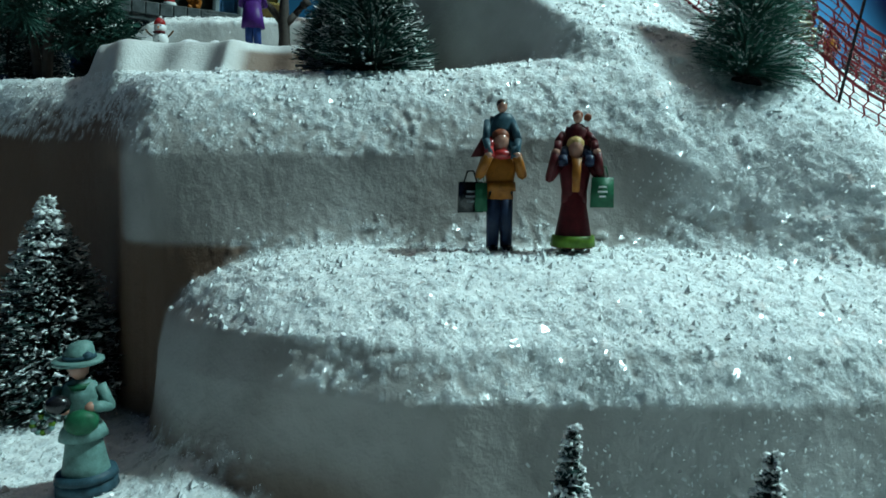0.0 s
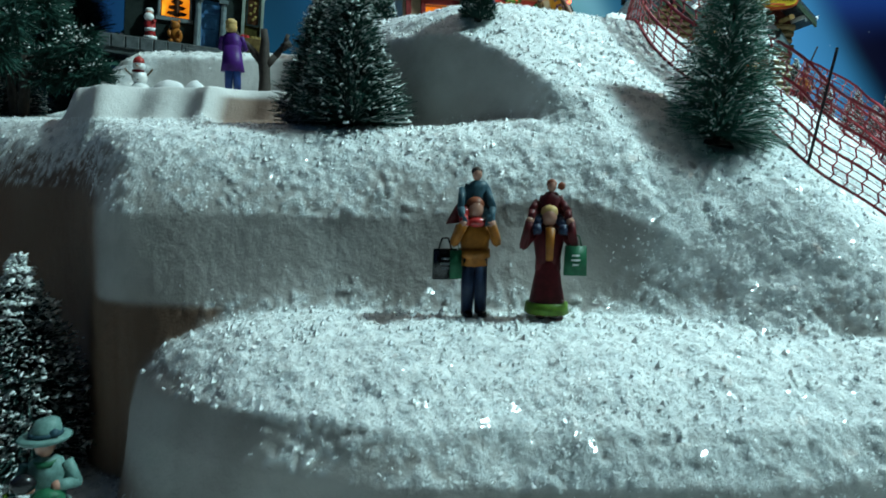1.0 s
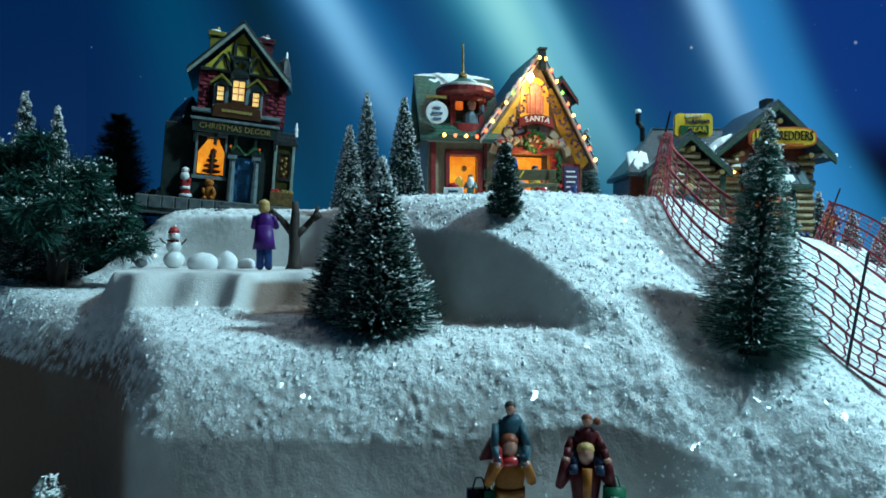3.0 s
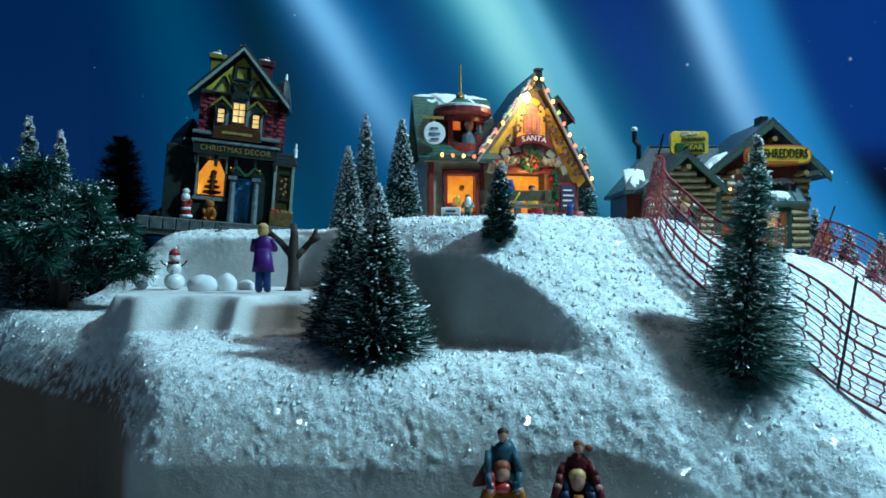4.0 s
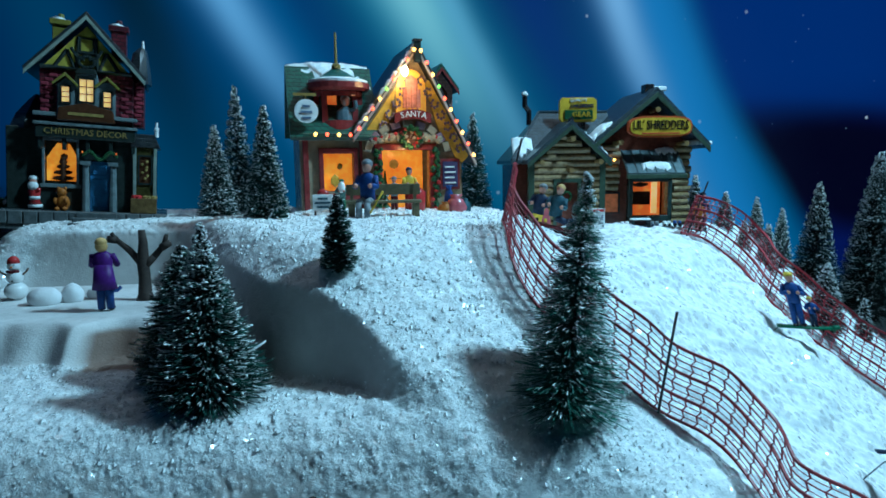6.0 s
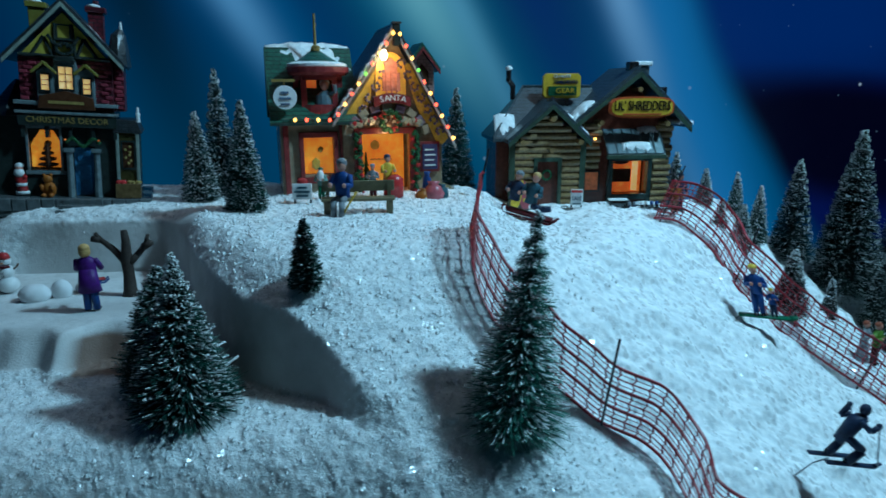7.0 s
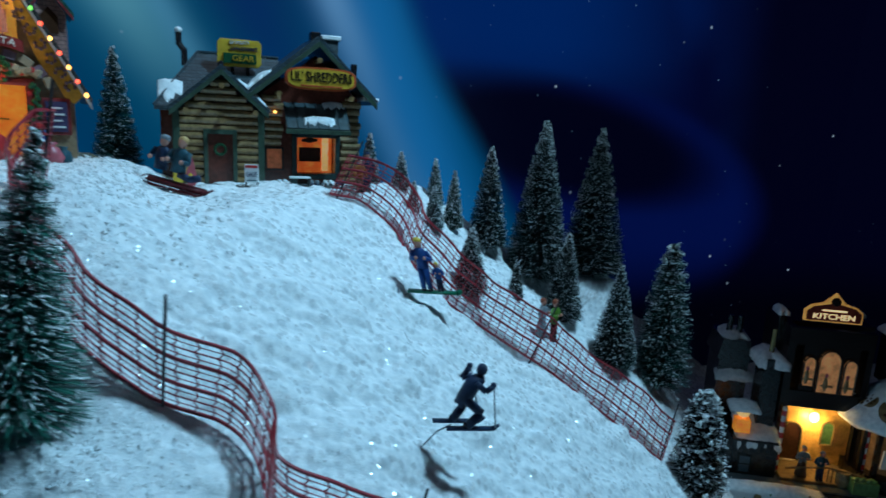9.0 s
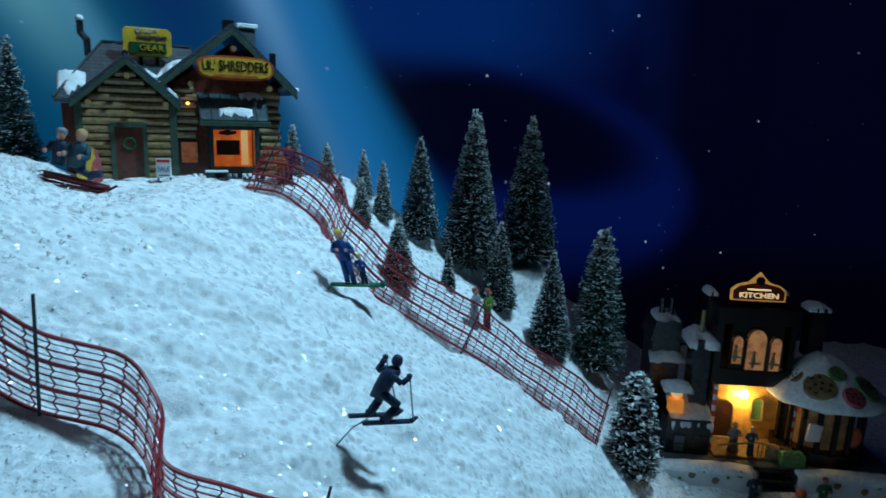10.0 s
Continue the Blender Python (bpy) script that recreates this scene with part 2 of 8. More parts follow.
SNOW_GROUND = snow_material("artificial_snow_on_foam", foam=True)
SNOW = snow_material("flaky_snow", sparkle=False)
SHRED, nt_, nd_, ln_, bs_ = nodes_of("snow_shred")
bs_.inputs["Base Color"].default_value, bs_.inputs["Roughness"].default_value = (0.86, 0.88, 0.88, 1), 0.62
thin_, mixed_, isle_, var_ = nd_.new("ShaderNodeBsdfTranslucent"), nd_.new("ShaderNodeMixShader"), nd_.new("ShaderNodeNewGeometry"), nd_.new("ShaderNodeMapRange")
thin_.inputs[0].default_value = (0.84, 0.87, 0.88, 1)
var_.inputs[3].default_value, var_.inputs[4].default_value = 0.40, 0.75
ln_.new(isle_.outputs["Random Per Island"], var_.inputs[0])
ln_.new(var_.outputs[0], mixed_.inputs[0])
ln_.new(bs_.outputs[0], mixed_.inputs[1])
ln_.new(thin_.outputs[0], mixed_.inputs[2])
ln_.new(mixed_.outputs[0], nd_["Material Output"].inputs[0])
GLITTER, nt_, nd_, ln_, bs_ = nodes_of("white_glitter_flake")
bs_.inputs["Base Color"].default_value, bs_.inputs["Roughness"].default_value, bs_.inputs["IOR"].default_value = (0.95, 0.96, 0.97, 1), 0.24, 2.3
COTTON = paint("white_cotton", (0.72, 0.73, 0.74), 0.9, 0.08, 0.02, 0.2)
AURORA = aurora_material()


# ---- helpers for building ----
def part(name, bm, material, parent=None, label="", bevel=0.0, smooth=False, at=None):
    if bevel:
        bmesh.ops.bevel(bm, geom=bm.edges[:], offset=bevel, segments=1, affect="EDGES", clamp_overlap=True)
    bmesh.ops.recalc_face_normals(bm, faces=bm.faces[:])
    me = bpy.data.meshes.new(name)
    bm.to_mesh(me)
    bm.free()
    for mt in material if isinstance(material, (list, tuple)) else (material,):
        me.materials.append(mt)
    if smooth:
        me.polygons.foreach_set("use_smooth", [True] * len(me.polygons))
    ob = new(name, me)
    if parent is not None:
        ob.parent = parent
    if at is not None:
        ob.matrix_basis = at
    if label:
        tagged(ob, label)
    return ob


def thing(name, m, label, category, group=""):
    ob = new(name)
    ob.empty_display_size = 0.02
    ob.matrix_basis = m
    return tagged(ob, label, category, group)


def box(bm, x0, x1, y0, y1, z0, z1, mi=0, turn=None):
    m = Matrix.Translation(((x0 + x1) / 2, (y0 + y1) / 2, (z0 + z1) / 2))
    if turn:
        m = m @ pose(0, 0, 0, *turn)
    g = bmesh.ops.create_cube(bm, size=1, matrix=m @ Matrix.Diagonal((x1 - x0, y1 - y0, z1 - z0, 1)))
    for f in {f for v in g["verts"] for f in v.link_faces}:
        f.material_index = mi
    return bm


def prism(bm, pts, y0, y1, mi=0):
    """A polygon of (x, z) drawn out along y."""
    a = [bm.verts.new((x, y0, z)) for x, z in pts]
    b = [bm.verts.new((x, y1, z)) for x, z in pts]
    n = len(pts)
    fs = [bm.faces.new(a), bm.faces.new(b[::-1])]
    fs += [bm.faces.new((a[i], b[i], b[(i + 1) % n], a[(i + 1) % n])) for i in range(n)]
    for f in fs:
        f.material_index = mi
    return bm


def prism_x(bm, pts, x0, x1, mi=0):
    """A polygon of (y, z) drawn out along x."""
    a = [bm.verts.new((x0, y, z)) for y, z in pts]
    b = [bm.verts.new((x1, y, z)) for y, z in pts]
    n = len(pts)
    fs = [bm.faces.new(a), bm.faces.new(b[::-1])]
    fs += [bm.faces.new((a[i], b[i], b[(i + 1) % n], a[(i + 1) % n])) for i in range(n)]
    for f in fs:
        f.material_index = mi
    return bm


def rod(bm, p0, p1, r0, r1=None, n=8, mi=0):
    p0, p1 = Vector(p0), Vector(p1)
    d = p1 - p0
    m = Matrix.Translation((p0 + p1) / 2) @ d.to_track_quat("Z", "Y").to_matrix().to_4x4()
    g = bmesh.ops.create_cone(bm, cap_ends=True, segments=n, radius1=r0, radius2=r0 if r1 is None else r1, depth=d.length, matrix=m)
    for f in {f for v in g["verts"] for f in v.link_faces}:
        f.material_index = mi
    return bm


def tube(bm, pts, r, n=6, mi=0):
    for a, b in zip(pts, pts[1:]):
        rod(bm, a, b, r, n=n, mi=mi)
    return bm


def ball(bm, c, r, mi=0, sub=2, turn=None):
    r = (r, r, r) if isinstance(r, (int, float)) else r
    m = Matrix.Translation(c)
    if turn:
        m = m @ pose(0, 0, 0, *turn)
    g = bmesh.ops.create_icosphere(bm, subdivisions=sub, radius=1, matrix=m @ Matrix.Diagonal((*r, 1)))
    for f in {f for v in g["verts"] for f in v.link_faces}:
        f.material_index = mi
    return bm


def loft(bm, rings, mi=0, n=14):
    """Ellipses (z, rx, ry, cx, cy) joined into one skin."""
    rows = []
    for z, rx, ry, cx, cy in rings:
        rows.append([bm.verts.new((cx + rx * math.cos(6.2832 * i / n), cy + ry * math.sin(6.2832 * i / n), z)) for i in range(n)])
    fs = [bm.faces.new(rows[0][::-1]), bm.faces.new(rows[-1])]
    for a, b in zip(rows, rows[1:]):
        fs += [bm.faces.new((a[i], a[(i + 1) % n], b[(i + 1) % n], b[i])) for i in range(n)]
    for f in fs:
        f.material_index = mi
    return bm


def lettering(name, words, size, material, parent, at, label="", wide=0.0, depth=0.0006):
    cu = bpy.data.curves.new(name, "FONT")
    cu.body, cu.size, cu.align_x, cu.align_y, cu.extrude, cu.resolution_u = words, size, "CENTER", "CENTER", depth, 2
    ob = bpy.data.objects.new(name, cu)
    scene.collection.objects.link(ob)
    bpy.context.view_layer.update()
    me = bpy.data.meshes.new_from_object(ob.evaluated_get(bpy.context.evaluated_depsgraph_get()))
    bpy.data.objects.remove(ob)
    if wide:
        xs = [v.co.x for v in me.vertices]
        k = wide / (max(xs) - min(xs))
        for v in me.vertices:
            v.co.x *= k
    me.name = name
    me.materials.clear()
    me.materials.append(material)
    o = new(name, me)
    o.parent = parent
    o.matrix_basis = at @ pose(0, 0, 0, 90, 0, 0)
    if label:
        tagged(o, label)
    return o


# ---- the terraced snow hill ----
def sstep(a, b, v):
    t = np.clip((v - a) / (b - a), 0, 1)
    return t * t * (3 - 2 * t)


def smin(a, b, k):
    h = np.clip(0.5 + 0.5 * (b - a) / k, 0, 1)
    return b * (1 - h) + a * h - k * h * (1 - h)


def smax(a, b, k):
    return -smin(-a, -b, k)


def vnoise(x, y, scale, seed):
    """Smooth random values from 0 to 1, on a lattice of that many cells a metre."""
    x, y = x * scale + 1000.0, y * scale + 1000.0
    i, j = np.floor(x).astype(np.int64), np.floor(y).astype(np.int64)
    fx, fy = x - i, y - j
    fx, fy = fx * fx * (3 - 2 * fx), fy * fy * (3 - 2 * fy)

    def h(a, b):
        n = (a * 374761393 + b * 668265263 + seed * 1442695) & 0x7FFFFFFF
        n = ((n ^ (n >> 13)) * 1274126177) & 0x7FFFFFFF
        return ((n ^ (n >> 16)) & 0xFFFF) / 65535.0

    return (h(i, j) * (1 - fx) + h(i + 1, j) * fx) * (1 - fy) + (h(i, j + 1) * (1 - fx) + h(i + 1, j + 1) * fx) * fy


def curve_through(x, xs, ys):
    """Corner-rounded course through a few plan points."""
    return sum(np.interp(x + d, xs, ys) for d in (-0.018, -0.012, -0.006, 0, 0.006, 0.012, 0.018)) / 7


def cut(edge, y):
    """From 0 to 1 up a carved face that steepens towards its top."""
    u = np.clip((y - edge) / 0.016 + 1, 0, 1)
    return 0.3 * u + 0.7 * u * u


def height(x, y):
    x, y = np.asarray(x, float), np.asarray(y, float)
    wav = (vnoise(x, y, 22, 5) - 0.5) * 0.012
    # the ski slope, falling to the front and to the side, cut off level under the houses
    slope = 0.315 - 0.65 * (x - 0.43) + 0.53 * (y - 0.563) - 0.017 * np.exp(-((x - 0.258) ** 2 + (y - 0.402) ** 2) / 0.0032)
    cap = 0.453 - 0.030 * sstep(0.17, 0.26, x) + (vnoise(x, y, 14, 8) - 0.5) * 0.008
    up = smin(slope, cap, 0.016)
    shelf = 0.278 - 3.0 * np.clip(x - 0.86, 0, 1) - 1.6 * np.clip(0.835 - y, 0, 1)
    up = smax(up, shelf, 0.03)
    up = up + 0.040 * np.exp(-((x - 0.86) ** 2 + (y - 0.735) ** 2) / 0.003)
    up = smax(up, 0.006 + 0 * x, 0.03)
    # the terrace of the houses ends in a cut face that swings forward into a spur
    e3 = curve_through(x, [-0.9, -0.36, -0.30, -0.14, -0.12, -0.108, -0.065, -0.025, 0.02, 0.045, 0.062, 0.085, 0.14, 0.3], [0.68, 0.67, 0.652, 0.652, 0.650, 0.617, 0.532, 0.472, 0.432, 0.420, 0.400, 0.383, 0.376, 0.375]) + wav * 0.5
    f3 = curve_through(x, [-0.11, -0.025, 0.02, 0.045, 0.062, 0.085, 0.13, 0.175, 0.23], [0.440, 0.421, 0.420, 0.413, 0.399, 0.380, 0.362, 0.344, 0.336])
    up = smin(up, f3 + 0.75 * (y - e3), 0.016)
    t2 = 0.356 + 0.10 * np.clip(y - 0.38, -0.05, 0.3) + 0.12 * np.clip(x, 0, 0.1)
    t2 = t2 - 0.020 * sstep(0.10, 0.18, x)
    t2 = smin(t2, slope - 0.004, 0.02)
    t2 = smax(t2, 0.006 + 0 * x, 0.03)
    # the hill ends in a flank beside the tall shop house, and the ground falls away behind it
    up = t2 + (up - t2) * sstep(-0.385, -0.285, x)
    void = 0.36 * sstep(-0.355, -0.43, x) * sstep(0.615, 0.67, y)
    w3 = 0.010 + 0.06 * sstep(-0.27, -0.34, x)
    h2 = t2 + (up - t2) * sstep(e3 - w3, e3 + 0.004, y) - void
    # low cotton pad on which the snowman stands
    px = (sstep(-0.264 - 0.35 * (y - 0.47), -0.247 - 0.35 * (y - 0.47), x) * sstep(-0.092, -0.103, x)) ** 0.7 * sstep(0.456, 0.486, y + 0.005 * np.sin(x * 75) + 0.004 * np.sin(x * 160) - 0.02 * np.clip((-0.225 - x) / 0.04, 0, 1) ** 2 - 0.014 * sstep(-0.152, -0.140, x))
    h2 = np.where(y < e3 - w3, np.maximum(h2, h2 + (0.393 - h2) * px), h2)
    # middle ledge with its front rolled over
    e1 = curve_through(x, [-0.9, -0.21, -0.178, -0.150, -0.115, -0.065, 0.0, 0.05, 0.2, 0.3, 0.5, 0.9], [0.62, 0.53, 0.42, 0.332, 0.290, 0.256, 0.240, 0.241, 0.25, 0.20, 0.1, 0.0]) + wav * 0.6
    fall = 0.9 * np.clip(y - 0.825 - 0.075 * sstep(0.45, 0.55, x), 0, 1)
    h2 = h2 - np.where(y > 0.8, fall, 0)
    z1 = np.interp(y - e1, [0, 0.010, 0.03, 0.05, 0.08], [0.214, 0.233, 0.247, 0.256, 0.261]) - 0.006 * sstep(-0.06, -0.14, x)
    z1 = smin(z1, np.maximum(slope - 0.02, 0.0), 0.02)
    z0 = 0.165 - 0.035 * sstep(-0.10, 0.0, x) - 0.12 * sstep(0.3, 0.9, x) - 0.02 * np.clip(0.3 - y, 0, 1)
    foot = 0.016 * np.exp(-((y - e1) / 0.035) ** 2) * sstep(-0.16, -0.10, x)
    h = z0 + foot
    h = h + (np.maximum(z1, h) - h) * cut(e1, y)
    # the cut face between the ledge and the upper terrace
    e2 = curve_through(x, [-0.9, -0.42, -0.25, -0.215, -0.192, -0.172, 0.0, 0.10, 0.15, 0.20, 0.26, 0.32, 0.4, 0.6, 0.9], [0.60, 0.54, 0.45, 0.425, 0.385, 0.353, 0.348, 0.351, 0.340, 0.312, 0.268, 0.228, 0.18, 0.08, 0.0]) + wav * 0.4
    gentle = sstep(0.06, 0.26, x)
    roll = np.clip(1 - (y - e2) / (0.046 + 0.022 * gentle), 0, 1)
    lip = (-0.044 - 0.022 * gentle + 0.005 * (vnoise(x, 0 * y, 26, 61) - 0.5)) * roll ** 2.4
    h = h + (np.maximum(h2 + lip, h) - h) * cut(e2, y)
    return h


def ground_at(x, y):
    return float(height(np.array([x]), np.array([y]))[0])


LIE = {}


def build_ground():
    xs = np.concatenate([np.linspace(-1.0, -0.52, 30)[:-1], np.linspace(-0.52, -0.26, 100)[:-1], np.linspace(-0.26, 0.30, 410)[:-1], np.linspace(0.30, 0.60, 150)[:-1], np.linspace(0.60, 0.98, 110)[:-1], np.linspace(0.98, 2.0, 50)])
    rows = 600
    fine = np.linspace(-0.35, 1.12, 2600)
    gx, gy = np.meshgrid(xs, fine, indexing="ij")
    gz = height(gx, gy)
    step = np.hypot(np.diff(gy, axis=1), np.diff(gz, axis=1))
    mid = (gy[:, 1:] + gy[:, :-1]) / 2
    weight = 0.12 + 0.88 * sstep(0.13, 0.20, mid) * (1 - 0.65 * sstep(0.62, 0.85, mid))
    s = np.concatenate([np.zeros((len(xs), 1)), np.cumsum(step * weight, axis=1)], axis=1)
    Y = np.empty((len(xs), rows))
    for k in range(len(xs)):
        Y[k] = np.interp(np.linspace(0, s[k, -1], rows), s[k], fine)
    X = np.repeat(xs[:, None], rows, 1)
    Z = height(X, Y)
    # normals, then flaky relief along them
    P = np.stack([X, Y, Z], -1)
    du, dv = np.gradient(P, axis=0), np.gradient(P, axis=1)
    N = np.cross(du, dv)
    N /= np.linalg.norm(N, axis=-1, keepdims=True) + 1e-12
    nz = N[..., 2]
    U, V = X + 0.37 * Z, Y + 0.61 * Z
    rough = vnoise(U, V, 45, 11)
    pad = (Z > 0.368) * sstep(-0.30, -0.27, X) * sstep(-0.085, -0.10, X) * sstep(0.45, 0.463, Y) * sstep(0.655, 0.64, Y)
    snowy = sstep(0.30, 0.72, nz + 0.5 * sstep(-0.255, -0.29, X) * sstep(0.362, 0.385, Z) * sstep(0.50, 0.54, Y) + 0.42 * sstep(0.06, 0.17, X) * sstep(0.25, 0.30, Z) + 0.30 * sstep(-0.02, 0.10, X) * sstep(0.26, 0.24, Z) + 0.12 * sstep(0.30, 0.34, Z) - 0.5 * sstep(-0.04, -0.08, X) * sstep(0.240, 0.225, Z) * sstep(0.19, 0.20, Z) + sstep(0.14, 0.40, nz) * (0.30 * (rough - 0.5) + 0.55 * (vnoise(U, V, 330, 3) - 0.5)))
    snowy = snowy * (1 - 0.85 * pad)
    crumb = vnoise(U, V, 210, 21) ** 2.2
    grain = vnoise(U, V, 430, 22)
    big = vnoise(U, V, 70, 23)
    ski = sstep(0.22, 0.28, X + 0.25 * (Y - 0.4))
    relief = snowy * (1 - 0.72 * ski) * (0.0011 * crumb + 0.0012 * grain + 0.0016 * (big - 0.5) + 0.0008 * (vnoise(U, V, 120, 24) - 0.5) + 0.0009 * (vnoise(U, V, 640, 28) - 0.5))
    relief += snowy * ski * (0.0080 * (vnoise(U, V, 26, 25) - 0.5) + 0.0060 * (vnoise(U, V, 62, 26) - 0.5) + 0.0024 * (vnoise(U, V, 140, 27) - 0.5) + 0.0012 * (vnoise(U, V, 300, 29) - 0.5))
    relief += (1 - snowy) * (1 - pad) * (0.0005 * vnoise(U, V, 420, 31) + 0.0008 * (vnoise(U, V, 26, 32) - 0.5))
    P = P + N * relief[..., None]
    mottle = vnoise(U, V, 18, 41)
    # Warm light (low) and shade (gap, hollow, side) are painted in as brown.
    low = sstep(0.196, 0.172, Z) * sstep(0.02, -0.05, X) * sstep(-0.20, -0.15, X) * sstep(0.30, 0.60, mottle + 0.15)
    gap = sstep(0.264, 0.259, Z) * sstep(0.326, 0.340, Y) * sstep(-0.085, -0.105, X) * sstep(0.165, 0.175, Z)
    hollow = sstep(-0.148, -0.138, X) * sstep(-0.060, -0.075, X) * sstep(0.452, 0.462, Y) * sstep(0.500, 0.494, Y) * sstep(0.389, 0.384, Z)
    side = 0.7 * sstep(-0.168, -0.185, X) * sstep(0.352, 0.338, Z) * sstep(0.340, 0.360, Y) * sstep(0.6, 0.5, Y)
    front = (0.24 + 0.14 * mottle) * sstep(0.356, 0.340, Z)
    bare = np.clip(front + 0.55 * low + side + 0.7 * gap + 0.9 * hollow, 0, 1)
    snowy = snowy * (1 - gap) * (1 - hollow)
    LIE.update(P=P, N=N, snowy=snowy * (1 - pad), ski=ski)
    n, mrows = len(xs), rows
    idx = np.arange(n * mrows).reshape(n, mrows)
    quads = np.stack([idx[:-1, :-1], idx[1:, :-1], idx[1:, 1:], idx[:-1, 1:]], -1).reshape(-1, 4)
    me = bpy.data.meshes.new("ground")
    me.vertices.add(n * mrows)
    me.vertices.foreach_set("co", P.reshape(-1).astype(np.float32))
    me.loops.add(quads.size)
    me.loops.foreach_set("vertex_index", quads.reshape(-1).astype(np.int32))
    me.polygons.add(len(quads))
    me.polygons.foreach_set("loop_start", np.arange(0, quads.size, 4, dtype=np.int32))
    me.polygons.foreach_set("use_smooth", np.ones(len(quads), bool))
    me.update(calc_edges=True)
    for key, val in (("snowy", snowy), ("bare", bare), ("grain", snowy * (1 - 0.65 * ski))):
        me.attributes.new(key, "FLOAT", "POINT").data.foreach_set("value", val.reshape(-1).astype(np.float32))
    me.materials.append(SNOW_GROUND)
    return tagged(new("ground", me), "terraced hill of carved foam under glittering artificial snow", "snow ground", kind="structure")


ground = build_ground()


def build_shreds(count=130000):
    """Loose bent shreds of artificial snow strewn over the snow-covered parts."""
    rng = np.random.default_rng(77)
    P, N, snowy, ski = LIE["P"], LIE["N"], LIE["snowy"], LIE["ski"]
    a = np.cross(P[1:, :-1] - P[:-1, :-1], P[:-1, 1:] - P[:-1, :-1])
    area = np.linalg.norm(a, axis=-1)
    C = P[:-1, :-1]
    inside = (C[..., 0] > -0.48) & (C[..., 0] < 0.95) & (C[..., 1] > 0.15) & (C[..., 1] < 0.86)
    front = sstep(0.62, 0.45, C[..., 1])
    w = (area * snowy[:-1, :-1] * inside * (0.35 + 0.65 * front) * (1 - 0.96 * ski[:-1, :-1])).reshape(-1)
    pick = np.searchsorted(np.cumsum(w) / w.sum(), rng.random(count))
    i, j = np.unravel_index(np.minimum(pick, w.size - 1), C.shape[:2])
    fu, fv = rng.random((count, 1)), rng.random((count, 1))
    c = P[i, j] + (P[i + 1, j] - P[i, j]) * fu + (P[i, j + 1] - P[i, j]) * fv
    nrm = N[i, j] + rng.standard_normal((count, 3)) * 0.36
    nrm /= np.linalg.norm(nrm, axis=-1, keepdims=True)
    u = np.cross(nrm, rng.standard_normal((count, 3)))
    u /= np.linalg.norm(u, axis=-1, keepdims=True)
    v = np.cross(nrm, u)
    flat = 1 - 0.45 * ski[i, j][:, None]
    ln = (0.00040 + 0.0008 * rng.random((count, 1)) ** 2.5) * (0.6 + 0.4 * flat)
    wd = ln * (0.30 + 0.35 * rng.random((count, 1)))
    bend = ln * (0.5 * rng.random((count, 1)) - 0.1)
    c = c + N[i, j] * (0.0002 + 0.0006 * rng.random((count, 1))) * flat
    V = np.stack([c - u * ln - v * wd * 0.5 - nrm * bend, c - u * ln * 0.8 + v * wd - nrm * bend, c - v * wd, c + v * wd, c + u * ln - v * wd * 0.7 - nrm * bend, c + u * ln * 0.9 + v * wd * 0.4 - nrm * bend], 1).reshape(-1, 3)
    k = np.arange(count)[:, None] * 6
    tris = np.concatenate([k + [0, 2, 3], k + [0, 3, 1], k + [2, 4, 5], k + [2, 5, 3]], 0)
    me = bpy.data.meshes.new("snow_shreds")
    me.vertices.add(len(V))
    me.vertices.foreach_set("co", V.reshape(-1).astype(np.float32))
    me.loops.add(tris.size)
    me.loops.foreach_set("vertex_index", tris.reshape(-1).astype(np.int32))
    me.polygons.add(len(tris))
    me.polygons.foreach_set("loop_start", np.arange(0, tris.size, 3, dtype=np.int32))
    me.update(calc_edges=True)
    me.materials.append(SHRED)
    tagged(new("snow_shreds", me), "loose white shreds of glittering artificial snow", "snow", kind="stuff")


build_shreds()


def build_backdrop():
    course = [(-1.0, -0.35), (-0.99, 0.55), (-0.93, 0.80), (-0.80, 0.96), (-0.60, 1.02), (0.2, 1.04), (1.2, 1.06), (1.55, 1.03), (1.80, 0.90), (1.94, 0.66), (1.98, 0.3), (1.98, -0.35)]
    bm = bmesh.new()
    rows = [[bm.verts.new((x, y, z)) for x, y in course] for z in (-0.32, 1.9)]
    back = [[bm.verts.new((x * 1.01 + 0.0, y + 0.012, z)) for x, y in course] for z in (-0.32, 1.9)]
    for r in (rows, back):
        for i in range(len(course) - 1):
            bm.faces.new((r[0][i], r[0][i + 1], r[1][i + 1], r[1][i]))
    ob = part("backdrop", bm, AURORA)
    return tagged(ob, "printed night sky backdrop with blue and green aurora rays", "backdrop", kind="structure")


build_backdrop()


# ---- bottle-brush trees ----
NEEDLE = paint("dark_green_bristle", (0.019, 0.066, 0.052), 0.5, 0.5, 0.01, 0.0, tint=(0.055, 0.15, 0.12), gloss=0.12)
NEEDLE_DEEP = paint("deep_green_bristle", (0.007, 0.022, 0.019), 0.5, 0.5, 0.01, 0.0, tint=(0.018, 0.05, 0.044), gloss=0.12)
NEEDLE_TEAL = paint("teal_green_bristle", (0.045, 0.160, 0.120), 0.5, 0.45, 0.01, 0.0, tint=(0.14, 0.32, 0.25), gloss=0.12)
NEEDLE_GREY = paint("frosted_green_bristle", (0.030, 0.074, 0.068), 0.55, 0.45, 0.01, 0.0, tint=(0.08, 0.15, 0.14), gloss=0.12)
NEEDLE_BLACK = paint("black_green_bristle", (0.008, 0.016, 0.014), 0.7, 0.4, 0.01, 0.0, gloss=0.12)
